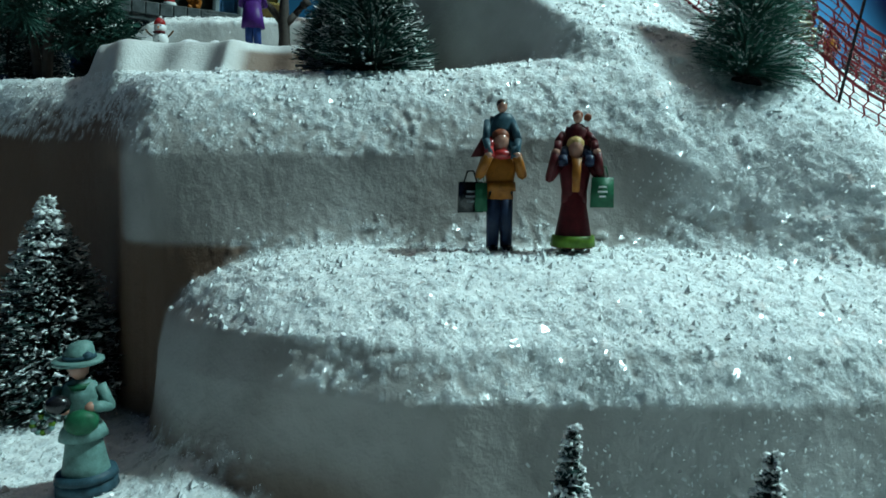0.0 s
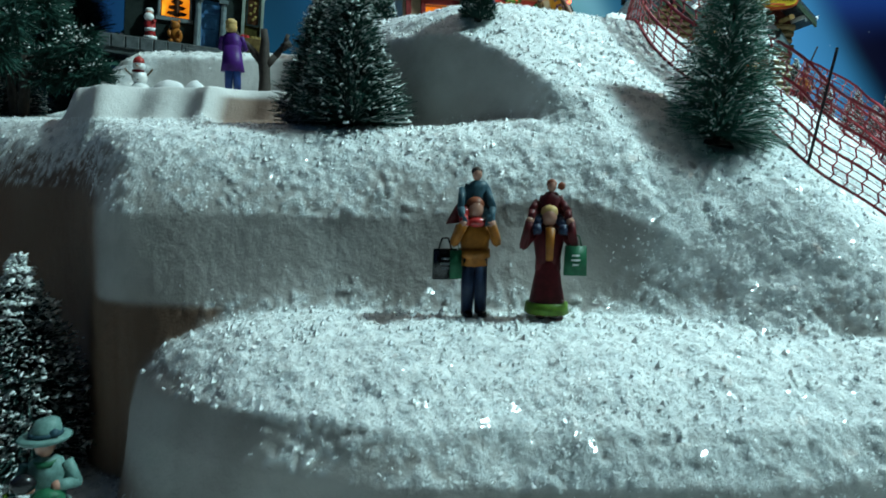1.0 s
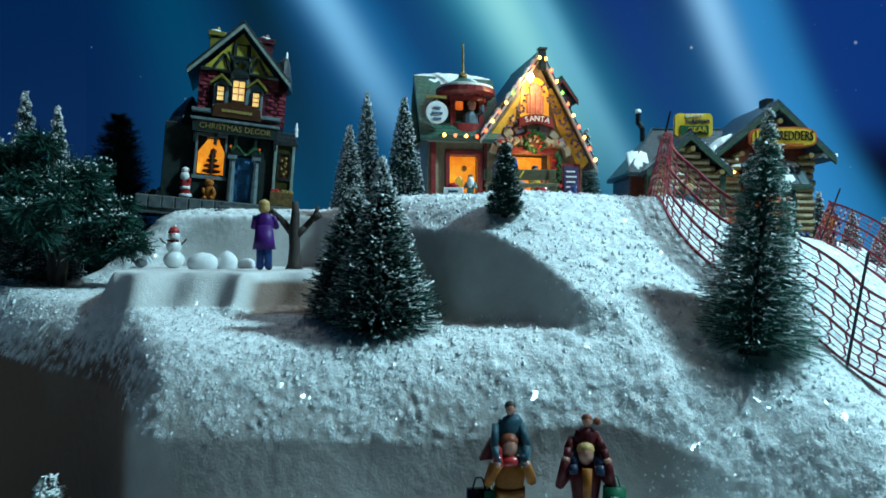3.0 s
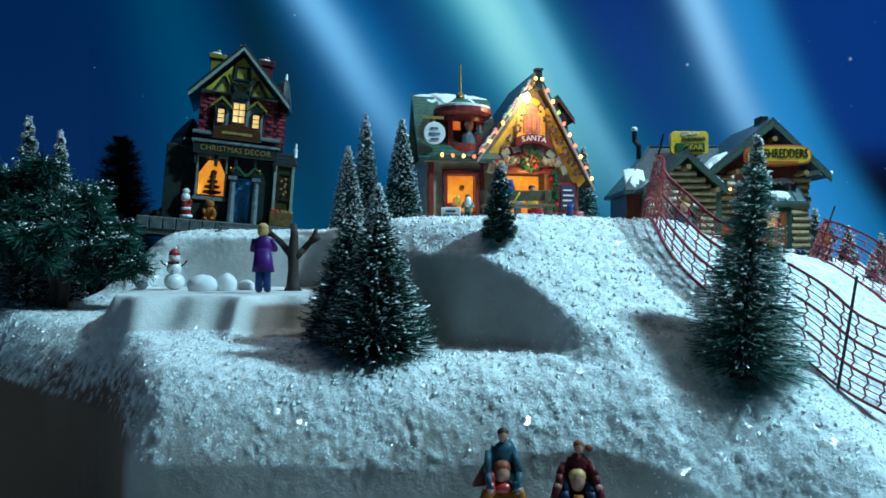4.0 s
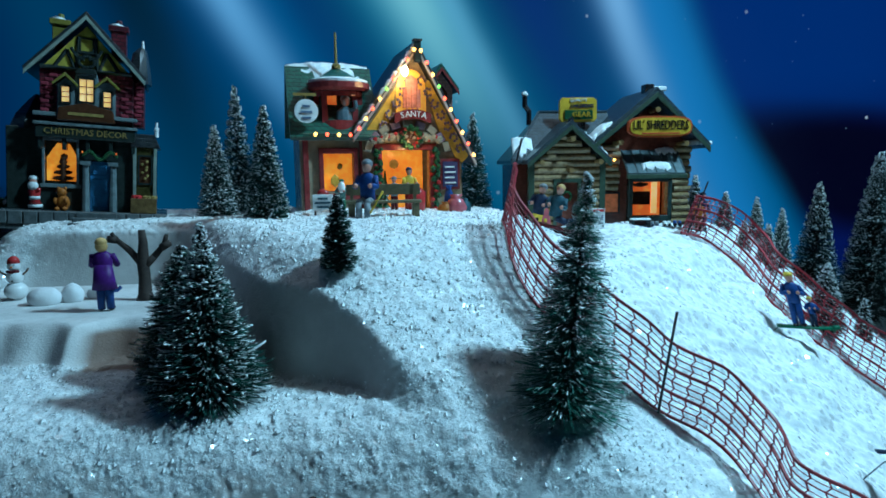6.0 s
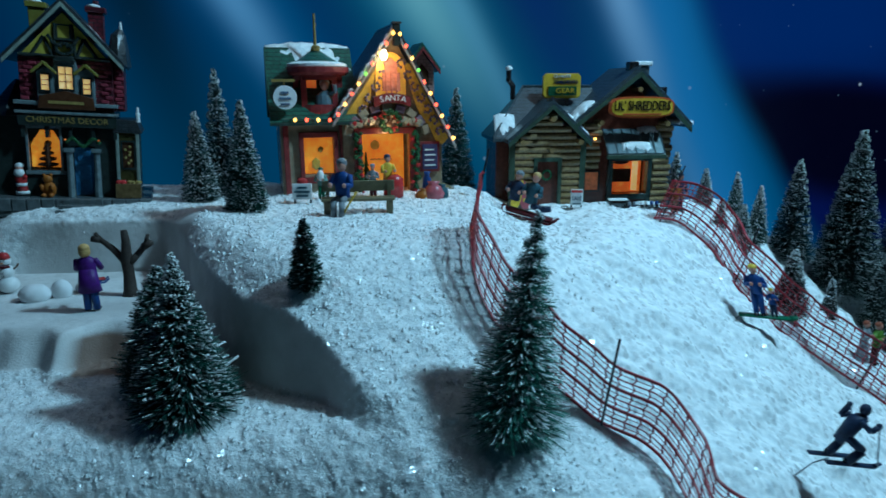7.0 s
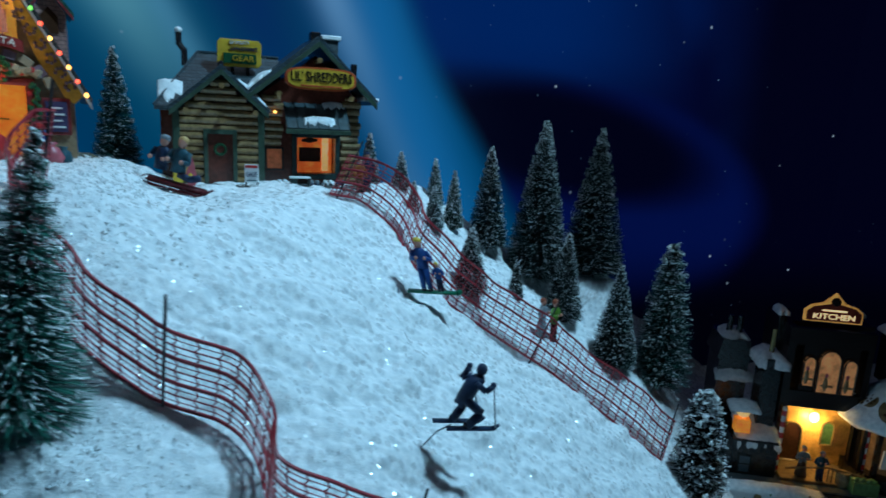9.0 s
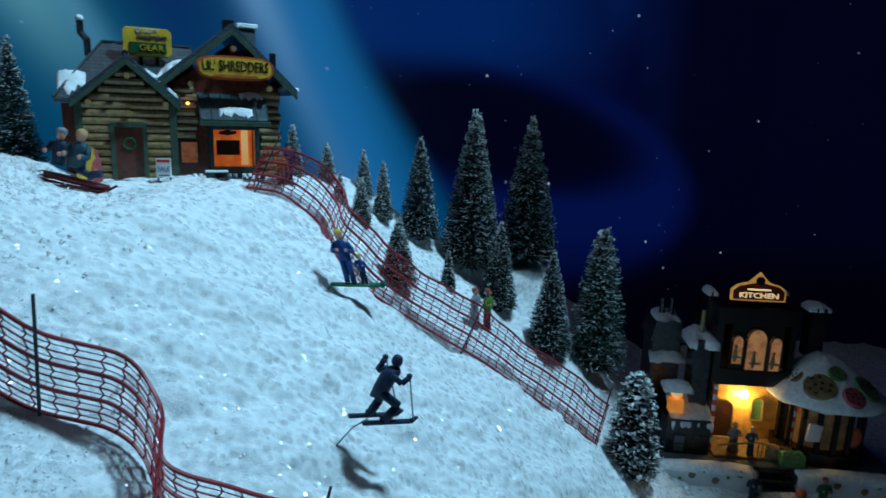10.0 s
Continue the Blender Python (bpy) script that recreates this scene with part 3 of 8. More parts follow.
BARK = paint("dark_bark", (0.035, 0.025, 0.020), 0.8, 0.4, 0.003, 0.5)
FROST = paint("white_frost", (0.86, 0.89, 0.89), 0.7, 0.15, 0.004, 0.0)


def mesh_of_tris(name, verts, tris, material, parent, label=""):
    me = bpy.data.meshes.new(name)
    me.vertices.add(len(verts))
    me.vertices.foreach_set("co", np.asarray(verts, np.float32).reshape(-1))
    me.loops.add(len(tris) * 3)
    me.loops.foreach_set("vertex_index", np.asarray(tris, np.int32).reshape(-1))
    me.polygons.add(len(tris))
    me.polygons.foreach_set("loop_start", np.arange(0, len(tris) * 3, 3, dtype=np.int32))
    me.update(calc_edges=True)
    me.materials.append(material)
    ob = new(name, me)
    ob.parent = parent
    if label:
        tagged(ob, label)
    return ob


def bristles(rng, h, r, count, z0, power, rise, width, ragged):
    """Bristles round a twisted wire: they bunch along its spiral into tiers."""
    z = z0 + (h - z0) * rng.random(count) ** 1.25
    turn = rng.random(count) * 2 * np.pi
    pitch = max(0.0075, h * 0.075)
    phase = 2 * np.pi * z / pitch + turn
    z = np.clip(z - 0.75 * pitch / (2 * np.pi) * np.sin(phase), z0, h)
    tiers = 0.84 + 0.16 * np.cos(2 * np.pi * z / pitch + turn)
    reach = r * np.clip(1 - (z - z0) / (h - z0), 0.02, 1) ** power * tiers * (1 - ragged * rng.random(count)) + 0.0012
    lift = reach * (rise + 0.25 * rng.standard_normal(count) * 0.6)
    base = np.stack([0 * z, 0 * z, z], -1)
    tip = base + np.stack([reach * np.cos(turn), reach * np.sin(turn), lift], -1)
    side = np.stack([-np.sin(turn), np.cos(turn), 0.5 * rng.standard_normal(count)], -1) * width * 0.5
    v = np.stack([base - side * 0.6, base + side * 0.6, tip + side, tip - side], 1)
    t = np.arange(count)[:, None] * 4
    tris = np.concatenate([t + [0, 1, 2], t + [0, 2, 3]], 0)
    return v.reshape(-1, 3), tris, tip


def brush_tree(x, y, h, r, seed, needle=NEEDLE, count=5000, snow=1400, power=0.85, rise=0.12, fleck=0.0011, ragged=0.35, lean=(0, 0), z=None, label="", width=0.00055, bare=0.04, frost=1.8):
    rng = np.random.default_rng(seed)
    z = ground_at(x, y) - 0.002 if z is None else z
    tree = thing("bottle_brush_tree", pose(x, y, z, lean[0], lean[1], 0) @ pose(0, 0, 0, 0, 0, seed * 37 % 360), label or "dark green bottle-brush fir tree dusted with white snow", "tree", "bottle-brush trees")
    bm = bmesh.new()
    rod(bm, (0, 0, 0), (0, 0, h * 0.97), max(0.0012, r * 0.05), 0.0005, 7)
    rod(bm, (0, 0, 0), (0, 0, 0.003), max(0.004, r * 0.25), max(0.003, r * 0.2), 10)
    part("trunk", bm, BARK, tree)
    v, t, tip = bristles(rng, h, r, count, h * bare, power, rise, width, ragged)
    quads = v.reshape(-1, 4, 3)
    mesh_of_tris("crown", v, t, needle, tree)
    if snow:
        # flecks sit on the ends of the bristles, and many tips are frosted
        c = tip[rng.choice(len(tip), min(int(snow * 1.3), len(tip)), replace=False)] * np.array([0.97, 0.97, 1.0]) + np.array([0, 0, 0.0006])
        n = len(c)
        s = fleck * (0.5 + rng.random((n, 1)) ** 2 * 1.6)
        off = rng.standard_normal((n, 4, 3))
        off /= np.linalg.norm(off, axis=-1, keepdims=True)
        off[..., 2] *= 0.6
        v = (c[:, None, :] + off * s[:, None, :]).reshape(-1, 3)
        k = np.arange(n)[:, None] * 4
        t = np.concatenate([k + [0, 1, 2], k + [0, 2, 3], k + [0, 3, 1], k + [1, 3, 2]], 0)
        quad = quads[rng.choice(len(quads), int(snow * frost), replace=True)]
        mid = (quad[:, 0] + quad[:, 1]) / 2
        end = (quad[:, 2] + quad[:, 3]) / 2
        side = (quad[:, 2] - quad[:, 3]) * 0.75
        cut = mid + (end - mid) * rng.uniform(0.55, 0.85, (len(mid), 1)) + np.array([0, 0, 0.0003])
        end = end + np.array([0, 0, 0.0003])
        k = len(v) + np.arange(len(mid))[:, None] * 4
        v = np.concatenate([v, np.stack([cut - side, cut + side, end + side, end - side], 1).reshape(-1, 3)])
        t = np.concatenate([t, k + [0, 1, 2], k + [0, 2, 3]], 0)
        mesh_of_tris("snow_dusting", v, t, FROST, tree, "white snow flecks")
    return tree


# in front and on the upper terrace
brush_tree(-0.218, 0.360, 0.121, 0.048, 3, NEEDLE_GREY, 14000, 3600, 0.80, 0.1, 0.0019, ragged=0.45, frost=0.25, z=0.163, label="wide dark green fir tree heavily clumped with snow")
brush_tree(-0.262, 0.335, 0.085, 0.040, 4, NEEDLE_GREY, 8000, 1600, 0.8, 0.1, 0.0018, frost=0.25, z=0.163)
brush_tree(0.049, 0.200, 0.094, 0.019, 5, NEEDLE_GREY, 4000, 900, 0.9, 0.15)
brush_tree(0.111, 0.200, 0.087, 0.019, 6, NEEDLE_GREY, 4000, 900, 0.9, 0.15)
brush_tree(-0.040, 0.414, 0.111, 0.042, 7, NEEDLE, 11000, 2300, 1.02, 0.10, 0.0011, frost=0.7, label="full green bottle-brush fir tree with snowy branch tips on the terrace")
brush_tree(-0.064, 0.448, 0.090, 0.038, 8, NEEDLE, 10000, 1500, 0.72, 0.10, 0.0010, frost=0.8)
brush_tree(0.176, 0.388, 0.146, 0.042, 9, NEEDLE_TEAL, 9000, 2000, 0.92, -0.06, 0.0010, ragged=0.45, width=0.00042, frost=0.8, lean=(-6, 7), label="tall green bristle fir tree standing beside the red safety net")
brush_tree(0.039, 0.447, 0.051, 0.0135, 10, NEEDLE, 5000, 260, 0.6, 0.2, 0.0008, ragged=0.3, label="small plain green fir tree on the snowy spur")
# round the houses
for x, y, h, r, sd, nd_, n, sn in (
    (-0.102, 0.750, 0.142, 0.024, 11, NEEDLE_GREY, 6000, 1300),
    (-0.116, 0.715, 0.098, 0.022, 12, NEEDLE_GREY, 5000, 1100),
    (-0.048, 0.640, 0.108, 0.023, 13, NEEDLE, 6000, 1000),
    (0.174, 0.868, 0.572 - ground_at(0.174, 0.868), 0.032, 14, NEEDLE, 7500, 1100),
    (-0.396, 0.592, 0.180, 0.030, 15, NEEDLE_GREY, 7000, 1800),
    (-0.374, 0.605, 0.168, 0.024, 16, NEEDLE_GREY, 6000, 1600),
    # down the side of the ski slope
    (0.469, 0.850, 0.078, 0.017, 18, NEEDLE, 5000, 900),
    (0.514, 0.855, 0.050, 0.013, 19, NEEDLE_GREY, 3500, 700),
    (0.543, 0.800, 0.058, 0.015, 20, NEEDLE_GREY, 3500, 700),
    (0.588, 0.845, 0.080, 0.016, 21, NEEDLE, 4500, 900),
    (0.572, 0.880, 0.065, 0.014, 22, NEEDLE, 3500, 700),
    (0.520, 0.815, 0.040, 0.010, 23, NEEDLE_GREY, 2500, 500),
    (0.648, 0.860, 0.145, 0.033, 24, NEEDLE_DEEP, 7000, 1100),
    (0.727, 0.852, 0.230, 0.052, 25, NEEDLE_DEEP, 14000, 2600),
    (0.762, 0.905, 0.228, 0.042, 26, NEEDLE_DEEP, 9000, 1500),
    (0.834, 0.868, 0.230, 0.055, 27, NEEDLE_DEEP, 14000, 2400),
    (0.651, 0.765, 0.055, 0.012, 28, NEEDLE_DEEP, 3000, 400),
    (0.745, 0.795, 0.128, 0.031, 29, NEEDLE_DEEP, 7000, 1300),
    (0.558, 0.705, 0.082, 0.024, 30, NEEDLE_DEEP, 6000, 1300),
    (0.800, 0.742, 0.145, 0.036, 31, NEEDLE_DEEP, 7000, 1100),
):
    brush_tree(x, y, h, r, sd, nd_, int(n * 1.2), int(sn * 2.0), 0.78, 0.06, 0.00090, ragged=0.16, frost=0.2)
brush_tree(-0.367, 0.700, 0.192, 0.050, 17, NEEDLE_BLACK, 15000, 0, 0.42, 0.2, ragged=0.5, label="black-green fir tree without snow")
brush_tree(0.872, 0.728, 0.205, 0.047, 32, NEEDLE, 14000, 2200, 0.50, 0.10, 0.0017, ragged=0.5, frost=0.7, label="tall fir tree with coarse snowy twigs")
brush_tree(0.828, 0.590, 0.135, 0.040, 33, NEEDLE_BLACK, 10000, 1500, 0.42, 0.2, 0.0030, ragged=0.62, frost=0.3, label="bushy dark shrub heavily covered with snow")


# ---- the ceramic houses ----
STONE = paint("grey_stone", (0.085, 0.10, 0.105), 0.26, 0.35, 0.006, 0.4)
DARKTRIM = paint("black_green_trim", (0.020, 0.028, 0.026), 0.26, 0.3, 0.006, 0.2)
BRICK = bricks("red_brick", (0.15, 0.022, 0.030), (0.07, 0.010, 0.018), (0.012, 0.008, 0.010), 0.0085, 0.0042)
BRICKPIECE, nt_, nd_, ln_, bs_ = nodes_of("red_brick_piece")
oi_, rp_, nz_ = nd_.new("ShaderNodeObjectInfo"), nd_.new("ShaderNodeValToRGB"), nd_.new("ShaderNodeTexNoise")
rp_.color_ramp.elements[0].color, rp_.color_ramp.elements[1].color = (0.085, 0.012, 0.022, 1), (0.27, 0.040, 0.060, 1)
nz_.inputs["Scale"].default_value = 900
ad_ = nd_.new("ShaderNodeMath")
ad_.operation = "MULTIPLY_ADD"
ad_.inputs[1].default_value = 0.6
ln_.new(oi_.outputs["Random"], ad_.inputs[0])
ln_.new(nz_.outputs["Fac"], ad_.inputs[2])
sb_ = nd_.new("ShaderNodeMath")
sb_.operation = "SUBTRACT"
sb_.inputs[1].default_value = 0.3
ln_.new(ad_.outputs[0], sb_.inputs[0])
ln_.new(sb_.outputs[0], rp_.inputs[0])
ln_.new(rp_.outputs[0], bs_.inputs["Base Color"])
bs_.inputs["Roughness"].default_value = 0.38
OCHRE = paint("olive_yellow_plaster", (0.17, 0.15, 0.030), 0.26, 0.3, 0.01, 0.2)
SLATE = bricks("dark_slate", (0.018, 0.024, 0.028), (0.030, 0.036, 0.040), (0.012, 0.015, 0.016), 0.007, 0.004)
BARGE = paint("grey_green_bargeboard", (0.20, 0.24, 0.21), 0.26, 0.25, 0.008, 0.2)
FRAME = paint("pale_grey_window_frame", (0.13, 0.165, 0.175), 0.26, 0.35, 0.006, 0.2)
GOLD = paint("gilt_paint", (0.26, 0.19, 0.06), 0.26, 0.3, 0.004, 0.1)
BLUEDOOR = paint("blue_door", (0.06, 0.18, 0.36), 0.26, 0.3, 0.006, 0.1)
LIT = paint("lit_amber_pane", (1.0, 0.30, 0.015), 0.26, 0.35, 0.035, 0.0, glow=0.85, tint=(1.0, 0.50, 0.05), wear=(0.75, 0.16, 0.008))
LIT_PALE = paint("lit_pale_pane", (1.0, 0.58, 0.16), 0.26, 0.2, 0.006, 0.0, glow=1.0, tint=(1.0, 0.75, 0.35))
LIT_RED = paint("lit_orange_pane", (1.0, 0.17, 0.02), 0.26, 0.4, 0.010, 0.0, glow=0.7, tint=(1.0, 0.36, 0.05))
WARMDARK = paint("dark_brown_shape", (0.06, 0.025, 0.012), 0.26, 0.3, 0.005, 0.1)
GREEN = paint("dark_green_garland", (0.025, 0.075, 0.03), 0.26, 0.5, 0.002, 0.6)
LOGBROWN = paint("brown_crate", (0.10, 0.065, 0.025), 0.26, 0.4, 0.004, 0.3)
RED = paint("red_paint", (0.40, 0.03, 0.03), 0.26, 0.25, 0.006, 0.1)
WHITE = paint("white_paint", (0.72, 0.74, 0.74), 0.26, 0.1, 0.006, 0.1)
BLACK = paint("black_paint", (0.012, 0.012, 0.014), 0.26, 0.3, 0.006, 0.1)
SKIN = paint("painted_skin", (0.45, 0.22, 0.16), 0.26, 0.15, 0.004, 0.0)


def snow_slab(bm, x0, x1, y0, y1, z0, z1, seed, thick=0.004, nx=12, ny=8, ragged=0.35):
    """A lumpy patch of modelled snow lying between two heights (z0 at y0, z1 at y1), ragged at its lower edge."""
    rng = random.Random(seed)
    top = {}
    cut = [1 - ragged * rng.random() for _ in range(nx + 1)]
    for i in range(nx + 1):
        for j in range(ny + 1):
            u, v = i / nx, 1 - (1 - j / ny) * cut[i]
            edge = min(1.0, 3.2 * min(u, 1 - u, j / ny + 0.001, 1 - j / ny + 0.25))
            x, y, z = x0 + (x1 - x0) * u, y0 + (y1 - y0) * v, z0 + (z1 - z0) * v
            top[i, j] = bm.verts.new((x, y, z + thick * edge * (0.6 + 0.5 * rng.random())))
    for i in range(nx):
        for j in range(ny):
            bm.faces.new((top[i, j], top[i + 1, j], top[i + 1, j + 1], top[i, j + 1]))
    bot = {}
    for i, j in top:
        if i in (0, nx) or j in (0, ny):
            bot[i, j] = bm.verts.new(top[i, j].co - Vector((0, 0, thick * 0.9)))
    ring = [(i, 0) for i in range(nx)] + [(nx, j) for j in range(ny)] + [(i, ny) for i in range(nx, 0, -1)] + [(0, j) for j in range(ny, 0, -1)]
    for a, b in zip(ring, ring[1:] + ring[:1]):
        bm.faces.new((top[a], bot[a], bot[b], top[b]))
    return bm


def gable_roof(name, parent, xl, zl, xa, za, xr, zr, y0, y1, thick, mat_roof, mat_edge, tag=""):
    """Two slabs that meet at the ridge, with a bargeboard under each front edge."""
    for side, (xe, ze) in (("l", (xl, zl)), ("r", (xr, zr))):
        bm = bmesh.new()
        prism(bm, [(xe, ze), (xa, za), (xa, za + thick * 1.3), (xe + (-0.001 if side == "l" else 0.001), ze + thick)], y0, y1)
        part("roof_slope", bm, mat_roof, parent, tag, bevel=0.0004)
        bm = bmesh.new()
        prism(bm, [(xe, ze - thick * 0.9), (xa, za - thick * 0.9), (xa, za + thick * 0.2), (xe, ze + thick * 0.2)], y0 - 0.0022, y0 + 0.0015)
        part("bargeboard", bm, mat_edge, parent, bevel=0.0003)


def pane_window(parent, x0, x1, z0, z1, y, mat_pane, mat_frame, cols=1, rows=1, rim=0.002, name="window", label="lit window"):
    """A window set in a wall whose face is at y: frame, glazing bars and a pane a little behind them."""
    bm = bmesh.new()
    box(bm, x0, x1, y + 0.0003, y + 0.0012, z0, z1)
    w = part(name, bm, mat_pane, parent, label)
    bm = bmesh.new()
    for a in ((x0 - rim, x0, z0 - rim, z1 + rim), (x1, x1 + rim, z0 - rim, z1 + rim), (x0, x1, z1, z1 + rim), (x0, x1, z0 - rim, z0)):
        box(bm, a[0], a[1], y - 0.0016, y + 0.001, a[2], a[3])
    for i in range(1, cols):
        c = x0 + (x1 - x0) * i / cols
        box(bm, c - rim * 0.22, c + rim * 0.22, y - 0.001, y + 0.0009, z0, z1)
    for i in range(1, rows):
        c = z0 + (z1 - z0) * i / rows
        box(bm, x0, x1, y - 0.0009, y + 0.0008, c - rim * 0.22, c + rim * 0.22)
    part("window_frame", bm, mat_frame, w)
    return w


def house_decor_shop():
    h = thing("decor_shop_house", pose(-0.247, 0.706, 0.4535, 0, 4.2, 20) @ Matrix.Diagonal((0.92, 0.95, 0.975, 1)), "tall ceramic shop house of red brick with lit amber windows", "model house")
    bm = bmesh.new()
    box(bm, -0.100, 0.082, -0.022, 0.085, -0.012, 0.0075)
    part("plinth", bm, STONE, h, "grey stone plinth", bevel=0.001)
    for i in range(13):
        bm = bmesh.new()
        box(bm, -0.100 + i * 0.014, -0.087 + i * 0.014, -0.0245, -0.0205, -0.006, 0.007)
        part("kerb_stone", bm, STONE, h, bevel=0.0007)
    for i in range(3):
        bm = bmesh.new()
        box(bm, -0.009 - 0.003 * (2 - i), 0.031 + 0.003 * (2 - i), -0.042 + i * 0.008, -0.018, -0.012 + 0.0 * i, -0.003 + i * 0.005)
        part("step", bm, STONE, h, bevel=0.0006)
    # ground floor with openings, built of piers round the window and the door
    bm = bmesh.new()
    for a in ((-0.045, -0.041, 0.0075, 0.100), (-0.010, 0.000, 0.0075, 0.100), (0.024, 0.046, 0.0075, 0.100), (-0.041, -0.010, 0.0075, 0.036), (-0.041, -0.010, 0.078, 0.100), (0.0, 0.024, 0.062, 0.100)):
        box(bm, a[0], a[1], -0.006, 0.004, a[2], a[3])
    box(bm, -0.045, 0.046, 0.004, 0.080, 0.0075, 0.100)
    part("shop_front", bm, DARKTRIM, h, "black-green painted shop front")
    bm = bmesh.new()
    prism(bm, [(-0.040, 0.038), (-0.010, 0.038), (-0.010, 0.062), (-0.018, 0.077), (-0.030, 0.077), (-0.040, 0.062)], 0.0015, 0.0032)
    w = part("shop_window", bm, LIT, h, "glowing amber shop window with a tiered display")
    bm = bmesh.new()
    for k, (wd, z) in enumerate(((0.020, 0.041), (0.017, 0.047), (0.012, 0.053), (0.008, 0.058))):
        ball(bm, (-0.024, -0.001, z), (wd * 0.62, 0.0012, 0.0032), sub=1)
    rod(bm, (-0.024, -0.001, 0.038), (-0.024, -0.001, 0.062), 0.0030)
    ball(bm, (-0.023, -0.001, 0.063), 0.0042, sub=1)
    part("display_stand", bm, WARMDARK, w)
    bm = bmesh.new()
    for a in ((-0.043, -0.0405, 0.034, 0.080), (-0.0105, -0.008, 0.034, 0.080), (-0.043, -0.008, 0.079, 0.082), (-0.045, -0.006, 0.031, 0.035)):
        box(bm, a[0], a[1], -0.009, -0.005, a[2], a[3])
    part("window_frame", bm, FRAME, w, bevel=0.0003)
    bm = bmesh.new()
    box(bm, 0.002, 0.022, -0.001, 0.001, 0.0075, 0.060)
    d = part("door", bm, BLUEDOOR, h, "blue panelled door", bevel=0.0004)
    bm = bmesh.new()
    for zz in (0.012, 0.030, 0.046):
        box(bm, 0.005, 0.019, -0.0022, -0.0008, zz, zz + 0.011)
    part("panel", bm, BLUEDOOR, d, bevel=0.0003)
    bm = bmesh.new()
    rod(bm, (-0.001, -0.012, 0.0), (-0.001, -0.012, 0.058), 0.0042, 0.0032)
    box(bm, -0.001 - 0.005, -0.001 + 0.005, -0.017, -0.007, 0.056, 0.060)
    part("column", bm, FRAME, h)
    bm = bmesh.new()
    rod(bm, (0.026, -0.012, 0.0), (0.026, -0.012, 0.058), 0.0042, 0.0032)
    box(bm, 0.026 - 0.005, 0.026 + 0.005, -0.017, -0.007, 0.056, 0.060)
    part("column", bm, FRAME, h)
    bm = bmesh.new()
    rng = random.Random(4)
    for i in range(34):
        u = i / 33
        ball(bm, (-0.003 + 0.032 * u, -0.013, 0.066 + 0.004 * math.sin(u * 9.4)), 0.0016 + 0.001 * rng.random(), sub=1)
    g = part("garland", bm, GREEN, h, "dark green garland with small lights")
    for x in (-0.004, 0.029):
        bm = bmesh.new()
        ball(bm, (x, -0.0155, 0.069), 0.0011, sub=1)
        part("bulb", bm, LIT_RED, g)
    # fascia with its letters
    bm = bmesh.new()
    box(bm, -0.048, 0.048, -0.016, 0.002, 0.082, 0.0945)
    f = part("fascia", bm, DARKTRIM, h, "dark green fascia board with gilt letters", bevel=0.0006)
    lettering("letters", "CHRISTMAS DECOR", 0.0088, GOLD, f, pose(0, -0.0164, 0.0885), wide=0.080)
    bm = bmesh.new()
    box(bm, -0.050, 0.050, -0.018, 0.002, 0.0945, 0.0975)
    box(bm, -0.050, 0.050, -0.017, 0.002, 0.1035, 0.1075)
    part("cornice", bm, FRAME, h, bevel=0.0005)
    bm = bmesh.new()
    for i in range(5):
        box(bm, -0.046 + i * 0.0225, -0.042 + i * 0.0225, -0.013, 0.0, 0.070, 0.082)
    part("bracket", bm, DARKTRIM, h, bevel=0.0004)
    # brick storey and gable
    bm = bmesh.new()
    prism(bm, [(-0.045, 0.100), (0.045, 0.100), (0.045, 0.150), (0.0, 0.199), (-0.045, 0.150)], -0.006, 0.078)
    bs = part("brick_storey", bm, BRICK, h, "red brick upper storey")
    bm = bmesh.new()
    box(bm, -0.0039, 0.0039, -0.0016, 0.0010, -0.0018, 0.0018)
    bmesh.ops.bevel(bm, geom=bm.edges[:], offset=0.0007, segments=1, affect="EDGES")
    bme = bpy.data.meshes.new("brick")
    bm.to_mesh(bme)
    bm.free()
    bme.materials.append(BRICKPIECE)
    rng = random.Random(17)
    for r in range(10):
        z = 0.1098 + r * 0.0044
        for c in range(11):
            x = -0.0405 + c * 0.0086 - (0.0043 if r % 2 else 0)
            top = 0.152 - max(0.0, abs(x) - 0.030) * 1.0
            if abs(x) > 0.0415 or (abs(x) < 0.0345 and z < 0.143) or (abs(x) < 0.020) or z > top:
                continue
            b = new("brick", bme)
            b.parent = bs
            b.matrix_basis = pose(x, -0.0062, z, 0, rng.uniform(-2, 2), 0)
    bm = bmesh.new()
    prism(bm, [(-0.042, 0.153), (0.042, 0.153), (0.0, 0.197)], -0.0088, -0.0055)
    gb = part("gable_panel", bm, paint("yellow_olive_gable", (0.36, 0.30, 0.045), 0.26, 0.3, 0.01, 0.2), h, "olive yellow half-timbered gable")
    for a, b in (((-0.031, 0.154), (-0.019, 0.172)), ((-0.019, 0.172), (-0.012, 0.154)), ((0.031, 0.154), (0.019, 0.172)), ((0.019, 0.172), (0.012, 0.154)), ((-0.010, 0.154), (-0.008, 0.186)), ((0.010, 0.154), (0.008, 0.186)), ((-0.044, 0.153), (0.044, 0.153)), ((-0.010, 0.170), (0.010, 0.170))):
        bm = bmesh.new()
        rod(bm, (a[0], -0.0095, a[1]), (b[0], -0.0095, b[1]), 0.0019, n=4)
        part("timber", bm, DARKTRIM, gb)
